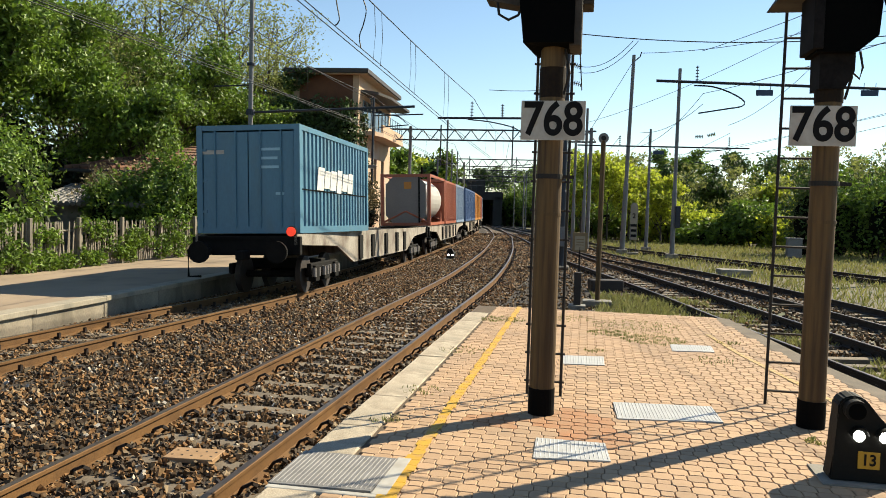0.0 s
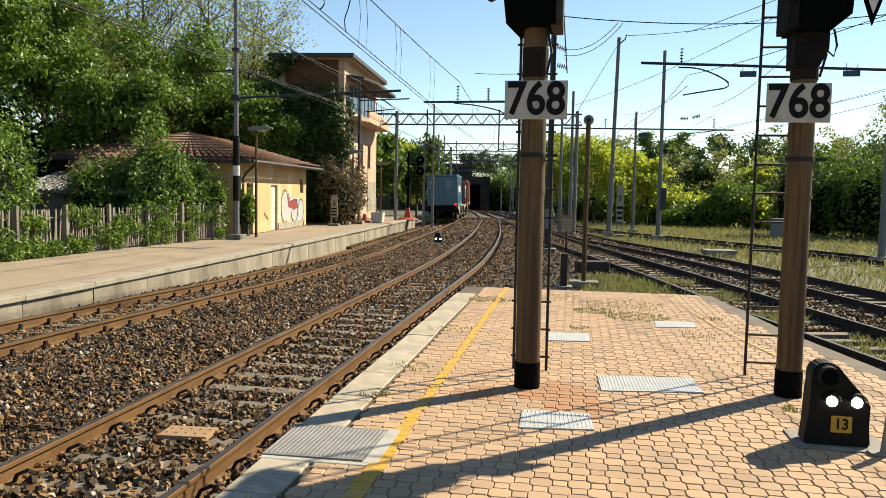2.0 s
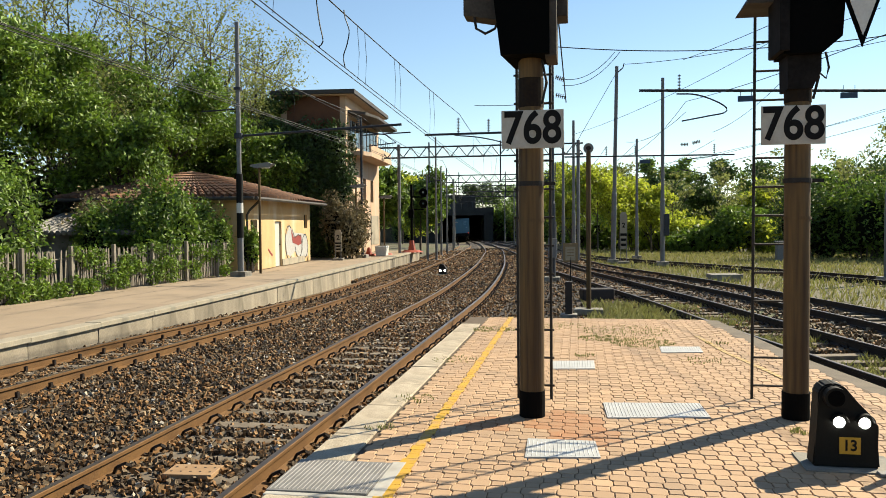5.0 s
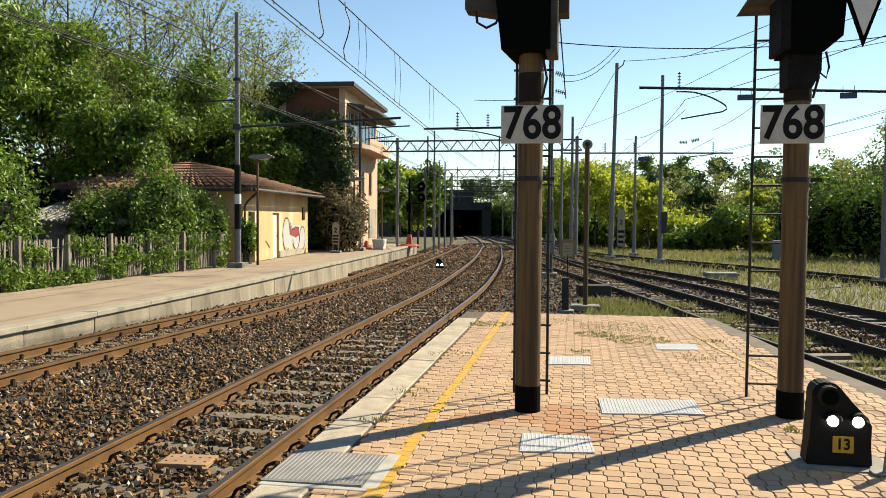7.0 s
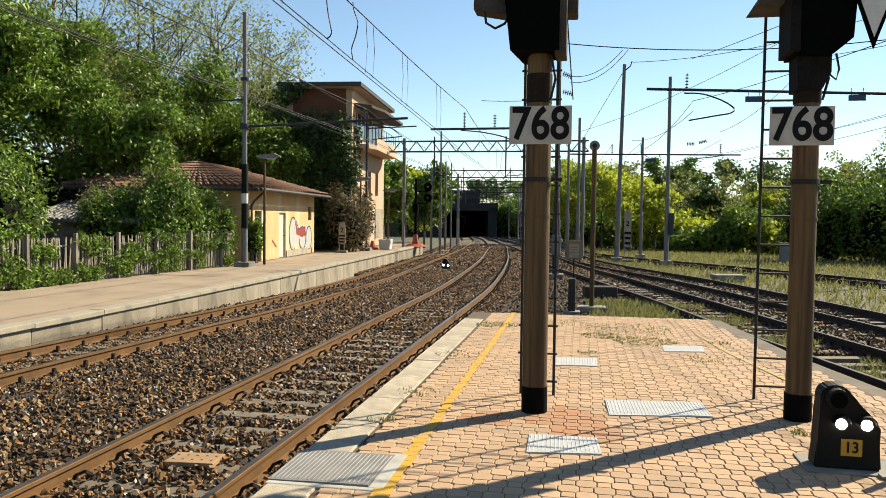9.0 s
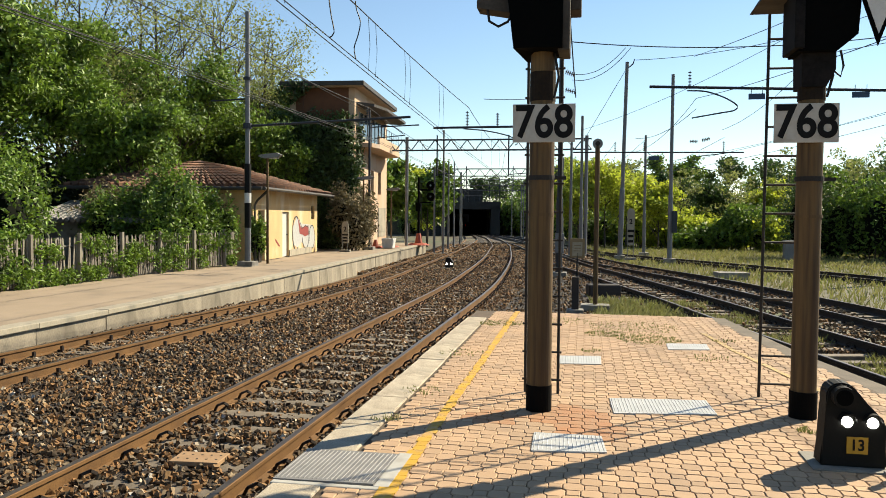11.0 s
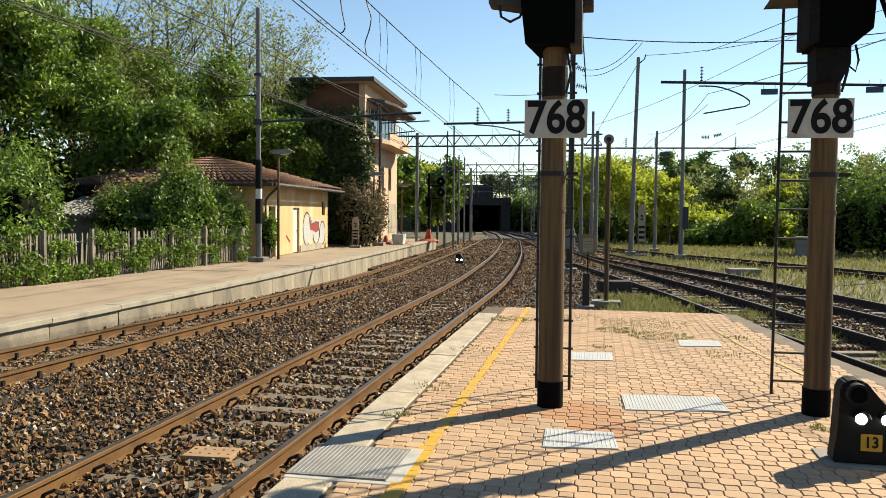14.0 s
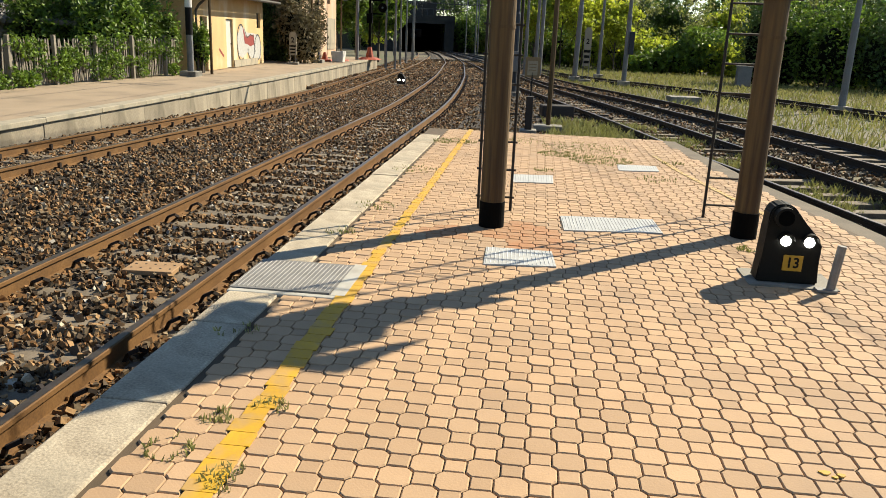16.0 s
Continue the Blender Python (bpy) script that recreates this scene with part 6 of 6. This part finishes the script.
def fence():
    f = thing("picket_fence", "weathered wooden picket fence half covered by creepers", "fence")
    line = spline([(-14.3, 8), (-13.95, 14), (-13.75, 18), (-13.55, 22), (-13.1, 27.6)], 0.105)
    pk = B().prism([(-0.028, 0, 0.03), (0.028, 0, 0.03), (0.028, 0, 1.2), (0, 0, 1.26), (-0.028, 0, 1.2)], (0, 0.02, 0))
    first = None
    for i, (x, y) in enumerate(line):
        m = pose(x, y, -0.2, random.uniform(-3, 3), random.uniform(-4, 4), 90 + random.uniform(-6, 6))
        if first is None:
            first = part("picket", pk, "wood_fence", f)
            ob = first
        else:
            ob = new("picket", first.data)
            ob.parent = f
        ob.matrix_local = m
        if i % 18 == 0:
            part("post", B().box((x + 0.06, y, 0.45), (0.1, 0.1, 1.4), 0.01), "wood_fence", f)
    for z in (0.15, 0.8):
        part("rail", B().tube([(x - 0.05, y, z) for x, y in line[::12]], 0.03, 4), "wood_fence", f)
    rng = random.Random(8)
    c = thing("creeper", "green creeper hanging over the picket fence", "creeper")
    blobs = []
    for k in range(120):
        i = rng.randrange(len(line))
        x, y = line[i]
        if 15.5 < y < 22 and rng.random() < 0.5:
            z = rng.uniform(-0.1, 0.25)
        else:
            z = rng.uniform(-0.1, 1.0)
        blobs.append(((x + 0.08, y, z), (0.18, 0.32, 0.24)))
    st = B()
    for k in range(12):
        x, y = line[rng.randrange(len(line))]
        st.tube([(x + 0.05, y, -0.2), (x + 0.07, y + 0.15, 0.4), (x + 0.02, y + 0.1, 1.0)], 0.015, 4)
    part("woody_base", st, "bark", c)["kind"] = "stuff"
    leaves("foliage", blobs, 13000, 0.075, "leaf_mid", c, 61)


fence()
bush("leafy bush growing round the mast foot", (-13.9, 27.6, -0.25), (0.9, 1.1, 2.7), 7000, 0.10, "leaf_mid", 410, 7)
bush("leafy bush against the building corner", (-12.95, 29.7, -0.25), (0.4, 0.5, 1.7), 2000, 0.1, "leaf_mid", 411, 6)
shed = thing("shed", "low shed with a corrugated grey roof among the bushes", "shed", (-17.5, 27.0, -0.6), 15)
part("wall", B().box((0, 0, 1.0), (4, 3, 2.0)), "concrete", shed)
for k in range(24):
    part("roof_rib", B().tube([(-2.3 + k * 0.2, -1.9, 2.05), (-2.3 + k * 0.2, 1.9, 2.75)], 0.09, 6), "galv_dark", shed)

# ---- between and beside the tracks ----
d_ = thing("ground_signal", "small black ground signal with two white lights between the tracks", "signal", (-6.05, 34.8, -0.72))
part("body", B().prism([(-0.19, 0, 0), (0.19, 0, 0), (0.18, 0, 0.34), (0.05, 0, 0.54), (-0.09, 0, 0.56), (-0.16, 0, 0.46)], (0, 0.28, 0)), "dwarf", d_)
part("footing", B().box((0, 0.15, 0.0), (0.6, 0.5, 0.2), 0.02), "concrete_pale", d_)
for x in (-0.09, 0.11):
    part("lamp", B().cyl((x, -0.02, 0.27), (x, 0.0, 0.27), 0.048, n=12), "lamp_white", d_, "lit white lamp")
w_ = thing("wooden_board", "loose orange-brown wooden board lying on the sleepers", "board", (-3.46, 6.6, -0.55), 4)
part("plank", B().box((0, 0, 0), (0.46, 0.3, 0.045), 0.006), "wood", w_)
hl = B()
for i in range(5):
    for j in range(2):
        hl.cyl((-0.18 + i * 0.09, -0.06 + j * 0.12, 0.02), (-0.18 + i * 0.09, -0.06 + j * 0.12, 0.0245), 0.012, n=8)
part("bolt_hole", hl, "dark_inside", w_)
dp = thing("disc_post", "slim brown post with a round disc head", "signal", (0.26, 19.7, -0.55))
part("pole", B().cyl((0, 0, 0), (0, 0, 4.0), 0.062, n=10), "post", dp)
part("disc", B().cyl((0, -0.05, 4.06), (0, 0.05, 4.06), 0.125, n=18), "galv_dark", dp)
part("disc_hub", B().cyl((0, -0.07, 4.06), (0, -0.05, 4.06), 0.06, n=12), "iron", dp)
part("footing", B().box((0, 0, 0.03), (0.7, 0.5, 0.14), 0.02), "concrete", dp)
st_ = thing("stump_post", "dark tarred wooden stump post on a block", "post", (-0.22, 19.0, -0.6))
part("stump", B().box((0, 0, 0.45), (0.17, 0.17, 0.85), 0.015), "rail_dark", st_)
part("footing", B().box((0, 0, 0.02), (0.4, 0.4, 0.16), 0.02), "concrete", st_)
nb = thing("notice_board", "small brown notice board with a pale sheet on a pole", "board", (-0.28, 28.9, -0.6))
part("pole", B().cyl((0, 0, 0), (0, 0, 1.0), 0.03, n=6), "iron", nb)
bd = part("panel", B().box((0, 0, 1.18), (0.53, 0.04, 0.7), 0.005), "notice", nb)
part("sheet", B().box((0, -0.024, 1.15), (0.36, 0.004, 0.5)), "paper", bd)
for z in (1.28, 1.18, 1.08):
    part("text_bar", B().box((0, -0.028, z), (0.26, 0.003, 0.03)), "notice", bd)
pm = thing("point_machine", "dark cast point machine box beside the siding", "point machine", (0.55, 23.6, -0.65), 12)
part("case", B().box((0, 0, 0.2), (0.95, 0.5, 0.36), 0.05), "rail_dark", pm)
part("rod", B().cyl((0.4, 0, 0.12), (1.6, 0.1, 0.12), 0.025, n=6), "iron", pm)
sl = thing("concrete_slab", "weathered concrete cover slab lying in the grass", "slab", (5.7, 32.4, -0.68), 8)
part("slab", B().box((0, 0, 0.14), (1.2, 0.8, 0.26), 0.03), "concrete", sl)
cb = thing("trackside_cabinet", "pale grey trackside cabinet by the bushes", "cabinet", (11.9, 48.9, -0.7))
part("case", B().box((0, 0, 0.55), (0.8, 0.5, 1.1), 0.02), "mast", cb)
part("roof", B().box((0, 0, 1.13), (0.9, 0.6, 0.06), 0.01), "mast", cb)


# tufts in the paving joints
def on_paving(x, y):
    return 0.0


for i, (x, y, r, n) in enumerate([(-1.62, 6.3, 0.13, 40), (-1.55, 7.4, 0.2, 50), (-1.5, 9.6, 0.3, 70), (-1.3, 12.4, 0.35, 260), (0.3, 11.6, 0.3, 260), (0.9, 11.2, 0.45, 430), (0.75, 12.4, 0.7, 360),
                                  (-0.3, 12.9, 0.4, 120), (1.9, 11.3, 0.15, 50), (1.78, 6.66, 0.09, 50), (-1.12, 2.55, 0.1, 60), (-1.35, 3.0, 0.08, 40), (-1.43, 2.72, 0.1, 40), (-1.15, 3.15, 0.08, 40),
                                  (-1.64, 4.0, 0.12, 18), (0.1, 10.1, 0.15, 40), (1.5, 9.9, 0.25, 60)]):
    rng = random.Random(i)
    grass_patch("grass_tuft", "small dry weed tuft in the paving joints", int(n * 1.5), (x - r, x + r, y - r, y + r), 0.026 if r > 0.25 else 0.028, "weed", 600 + i, lambda a, b: math.hypot(a - x, b - y) < r and math.sin(a * 23) * math.sin(b * 19) > -0.2, on_paving, 0.2)


# ---- freight train ----
RAIL1 = -0.40
_d = np.linalg.norm(np.diff(T1, axis=0), axis=1)
ARC = np.concatenate([[0], np.cumsum(_d)])
S0 = float(np.interp(16.5, T1[:, 1], ARC))


def on_track(s):
    return np.array([np.interp(s, ARC, T1[:, 0]), np.interp(s, ARC, T1[:, 1])])


def train_pose(s, span, z):
    """The pose of a vehicle whose middle is s along the far main track, its ends span apart."""
    a, b = on_track(s - span / 2), on_track(s + span / 2)
    m = (a + b) / 2
    yaw = math.degrees(math.atan2(-(b - a)[0], (b - a)[1]))
    pitch = math.degrees(math.atan2(fall_far(b[1]) - fall_far(a[1]), span))
    return pose(m[0], m[1], RAIL1 + (fall_far(a[1]) + fall_far(b[1])) / 2 + z, pitch, -2.0, yaw)


def bogie(parent, y):
    g = part("bogie", B().box((0.98, y, 0.6), (0.12, 2.4, 0.26), 0.03).box((-0.98, y, 0.6), (0.12, 2.4, 0.26), 0.03).box((0, y, 0.68), (2.0, 0.4, 0.25), 0.03)
             .box((1.02, y - 0.9, 0.48), (0.2, 0.35, 0.4), 0.03).box((1.02, y + 0.9, 0.48), (0.2, 0.35, 0.4), 0.03).box((1.03, y, 0.42), (0.16, 0.5, 0.3), 0.04), "wagon_dark", parent)
    for k in (-0.9, 0.9):
        for sx in (-0.75, 0.75):
            part("wheel", B().cyl((sx - 0.065, y + k, 0.46), (sx + 0.065, y + k, 0.46), 0.46, n=24), "rail_dark", g)
        part("axle", B().cyl((-0.9, y + k, 0.46), (0.9, y + k, 0.46), 0.08, n=8), "wagon_dark", g)
    for k in (-0.25, 0.0, 0.25, -0.72, -1.08, 0.72, 1.08):
        part("spring", B().cyl((1.08, y + k, 0.4), (1.08, y + k, 0.62), 0.06, n=8), "cont_grey", g)


def wagon(last):
    w = thing("flat_wagon", "dirty pale container flat wagon" + (" with a red tail lamp" if last else " on two bogies"), "wagon", (0, 0, 0), group="freight wagons")
    L = 19.2
    for sx in (-1.12, 1.12):
        sill = B().prism([(sx, -L / 2, 1.22), (sx, -L / 2, 1.46), (sx, L / 2, 1.46), (sx, L / 2, 1.22), (sx, 6.2, 1.1), (sx, 4.4, 0.58), (sx, -4.4, 0.58), (sx, -6.2, 1.1)], (0.06 if sx > 0 else -0.06, 0, 0))
        side = part("side_sill", sill, "wagon", w, "rust-streaked pale fish-bellied side beam")
        # Wide dark blocks standing for the shadowed openings along the beam.
        for y in (-3.6, -1.9, 0.2, 2.2, 3.8):
            part("opening_shade", B().box((sx + (0.08 if sx > 0 else -0.08), y, 0.98), (0.06, 0.42, 0.7)), "wagon_dark", side)
    part("deck", B().box((0, 0, 1.36), (2.24, L, 0.12)), "wagon_dark", w)
    for e in (-1, 1):
        y = e * L / 2
        part("headstock", B().box((0, y - e * 0.08, 1.2), (2.5, 0.16, 0.42), 0.02), "wagon_dark", w)
        for sx in (-0.88, 0.88):
            part("buffer", B().cyl((sx, y, 1.08), (sx, y + e * 0.45, 1.08), 0.1, n=10).cyl((sx, y + e * 0.45, 1.08), (sx, y + e * 0.52, 1.08), 0.24, n=14), "wagon_dark", w)
        part("coupling", B().box((0, y + e * 0.2, 1.0), (0.2, 0.4, 0.2), 0.03), "wagon_dark", w)
        bogie(w, e * 6.9)
    part("hand_step", B().tube([(-1.2, -L / 2 + 0.3, 1.2), (-1.45, -L / 2 + 0.2, 1.1), (-1.45, -L / 2 + 0.2, 0.5), (-1.15, -L / 2 + 0.2, 0.5)], 0.03, 5), "wagon_dark", w)
    if last:
        for sx in (1.08,):
            lamp = part("tail_lamp", B().cyl((sx, -L / 2 - 0.10, 1.52), (sx, -L / 2 - 0.02, 1.52), 0.12, n=18), "wagon_dark", w)
            part("lens", B().cyl((sx, -L / 2 - 0.13, 1.52), (sx, -L / 2 - 0.09, 1.52), 0.105, n=18), "lamp_red", lamp, "lit red tail lamp")
    return w


def container(material, label, doors=False, marks=False, h=2.45):
    c = thing("container", label, "container", (0, 0, 0), group="containers on the train")
    L, W = 6.06, 2.46
    for sx in (-1, 1):
        for y in (-L / 2 + 0.08, L / 2 - 0.08):
            part("corner_post", B().box((sx * (W / 2 - 0.07), y, h / 2), (0.14, 0.16, h), 0.01), material, c)
        part("top_rail", B().box((sx * (W / 2 - 0.04), 0, h - 0.06), (0.08, L - 0.3, 0.12)), material, c)
        part("bottom_rail", B().box((sx * (W / 2 - 0.04), 0, 0.08), (0.08, L - 0.3, 0.16)), material, c)
        b = B()
        n, y0, y1 = 20, -L / 2 + 0.16, L / 2 - 0.16
        pts = []
        for k in range(n):
            a = y0 + (y1 - y0) * k / n
            st = (y1 - y0) / n
            pts += [(W / 2 - 0.02, a), (W / 2 - 0.02, a + st * 0.4), (W / 2 - 0.06, a + st * 0.55), (W / 2 - 0.06, a + st * 0.9)]
        lo = [b.bm.verts.new((sx * x, y, 0.15)) for x, y in pts]
        hi = [b.bm.verts.new((sx * x, y, h - 0.11)) for x, y in pts]
        for k in range(len(pts) - 1):
            b.bm.faces.new((lo[k], lo[k + 1], hi[k + 1], hi[k]))
        side = part("side_panel", b, material, c)
        if marks and sx > 0:
            for k, (ww, hh) in enumerate(((0.50, 0.56), (0.44, 0.44), (0.50, 0.50), (0.40, 0.60), (0.48, 0.46), (0.46, 0.54))):
                y = -1.5 + k * 0.52
                part("lettering_bar", B().prism([(W / 2 - 0.012, y - ww / 2 - 0.06, 1.3 - hh / 2), (W / 2 - 0.012, y + ww / 2 - 0.06, 1.3 - hh / 2), (W / 2 - 0.012, y + ww / 2 + 0.06, 1.3 + hh / 2), (W / 2 - 0.012, y - ww / 2 + 0.06, 1.3 + hh / 2)], (0.012, 0, 0)), "white_paint", side)
            part("seam", B().box((W / 2 - 0.015, 0, 1.0), (0.012, L - 0.4, 0.03)), "sig_black", side)
    part("roof", B().box((0, 0, h - 0.03), (W - 0.1, L - 0.1, 0.05)), material, c)
    part("floor", B().box((0, 0, 0.06), (W - 0.1, L - 0.1, 0.1)), "wagon_dark", c)
    part("end_panel", B().box((0, L / 2 - 0.06, h / 2), (W - 0.28, 0.06, h - 0.1)), material, c)
    part("sill", B().box((0, -L / 2 + 0.07, 0.08), (W - 0.28, 0.12, 0.16)), material, c)
    part("header", B().box((0, -L / 2 + 0.07, h - 0.06), (W - 0.28, 0.12, 0.12)), material, c)
    if not doors:
        part("end_panel", B().box((0, -L / 2 + 0.06, h / 2), (W - 0.28, 0.06, h - 0.1)), material, c)
    else:
        for sx in (-1, 1):
            d = part("door", B().box((sx * 0.545, -L / 2 + 0.06, h / 2), (1.07, 0.05, h - 0.3), 0.01), material, c)
            for u in (0.25, 0.75):
                part("lock_bar", B().cyl((sx * (0.05 + u * 0.98), -L / 2 + 0.015, 0.12), (sx * (0.05 + u * 0.98), -L / 2 + 0.015, h - 0.1), 0.02, n=6), material, d)
            for z in (0.5, 1.2, 1.9):
                part("hinge", B().box((sx * 1.06, -L / 2 + 0.03, z), (0.14, 0.04, 0.06)), material, d)
        part("lettering_bar", B().box((-0.85, -L / 2 + 0.03, 1.85), (0.55, 0.008, 0.09)), "sign_white", c)
        for x, z, ww in ((0.55, 1.9, 0.5), (0.5, 1.7, 0.4), (0.5, 1.5, 0.45), (0.75, 0.9, 0.2)):
            part("lettering_bar", B().box((x, -L / 2 + 0.03, z), (ww, 0.008, 0.06)), "cont_sky", c)
    return c


def tank_container():
    c = thing("tank_container", "pale cylindrical tank container in a rust-red frame", "container", (0, 0, 0), group="containers on the train")
    L, W, h = 6.06, 2.44, 2.5
    for y in (-L / 2 + 0.08, L / 2 - 0.08):
        for sx in (-1, 1):
            part("corner_post", B().box((sx * (W / 2 - 0.08), y, h / 2), (0.16, 0.16, h), 0.01), "cont_rust", c)
        for z in (0.08, h - 0.08):
            part("end_beam", B().box((0, y, z), (W - 0.3, 0.14, 0.14)), "cont_rust", c)
        e = 1 if y > 0 else -1
        part("end_brace", B().cyl((-W / 2 + 0.1, y, 0.15), (0, y, 0.7), 0.05, n=6).cyl((W / 2 - 0.1, y, 0.15), (0, y, 0.7), 0.05, n=6), "cont_rust", c)
    for sx in (-1, 1):
        part("top_beam", B().box((sx * (W / 2 - 0.08), 0, h - 0.06), (0.1, L - 0.3, 0.12)), "cont_rust", c)
        part("bottom_beam", B().box((sx * (W / 2 - 0.08), 0, 0.08), (0.1, L - 0.3, 0.14)), "cont_rust", c)
    part("tank", B().cyl((0, -2.5, 1.3), (0, 2.5, 1.3), 1.08, n=32).ball((0, -2.5, 1.3), 1.08, 24, (1, 0.35, 1)).ball((0, 2.5, 1.3), 1.08, 24, (1, 0.35, 1)), "tank_pale", c, "pale insulated tank", smooth=False)
    e = part("end_shield", B().prism([(-0.62, -2.96, 0.12), (0.62, -2.96, 0.12), (0.98, -2.96, 0.5), (0.98, -2.96, 2.0), (0.62, -2.96, 2.38), (-0.62, -2.96, 2.38), (-0.98, -2.96, 2.0), (-0.98, -2.96, 0.5)], (0, 0.05, 0)), "cont_grey", c, "flat grey end shield of the tank")
    part("placard", B().box((0.1, -2.966, 1.95), (0.36, 0.01, 0.34)), "cont_orange", e, "small orange placard")
    part("ladder_rail", B().box((0.66, -2.99, 1.25), (0.07, 0.05, 2.2)), "wagon_dark", e)
    for sy in (-2.2, 2.2):
        part("saddle", B().prism([(1.1, sy - 0.25, 0.14), (1.1, sy + 0.25, 0.14), (1.1, sy, 0.7)], (-0.06, 0, 0)), "cont_rust", c)
    return c


TRAIN = []
RUST = ("cont_rust", "rust-red corrugated container on the flat wagon", True, False)
SLATE = ("cont_slate", "slate blue corrugated container on the flat wagon", False, False)
NAVY = ("cont_navy", "navy blue corrugated container on the flat wagon", False, False)
ORANGE = ("cont_orange", "orange corrugated container on the flat wagon", False, False)
LOADS = [("cont_blue", "blue corrugated container with white lettering, doors to the rear", True, True), None, None,
         ("tank",), RUST, SLATE, NAVY, NAVY, ORANGE, ORANGE, RUST, SLATE]
for k in range(4):
    mid = 9.6 + k * 20.3
    TRAIN.append((wagon(k == 0), mid, 13.8, 0.0))
    for j in range(3):
        spec = LOADS[k * 3 + j]
        if spec is None:   # an empty slot
            continue
        c = tank_container() if spec[0] == "tank" else container(*spec)
        TRAIN.append((c, mid + (j - 1) * 6.42 + (0.0 if j else 0.15), 5.0, 1.47))


def motions():
    """The train leaves at a steady pace along the far main track."""
    speed = 22.8
    for ob, mid, span, z in TRAIN:
        walk(ob, [(k * 0.5, train_pose(S0 + mid + speed * k * 0.5, span, z)) for k in range(33)])


motions()
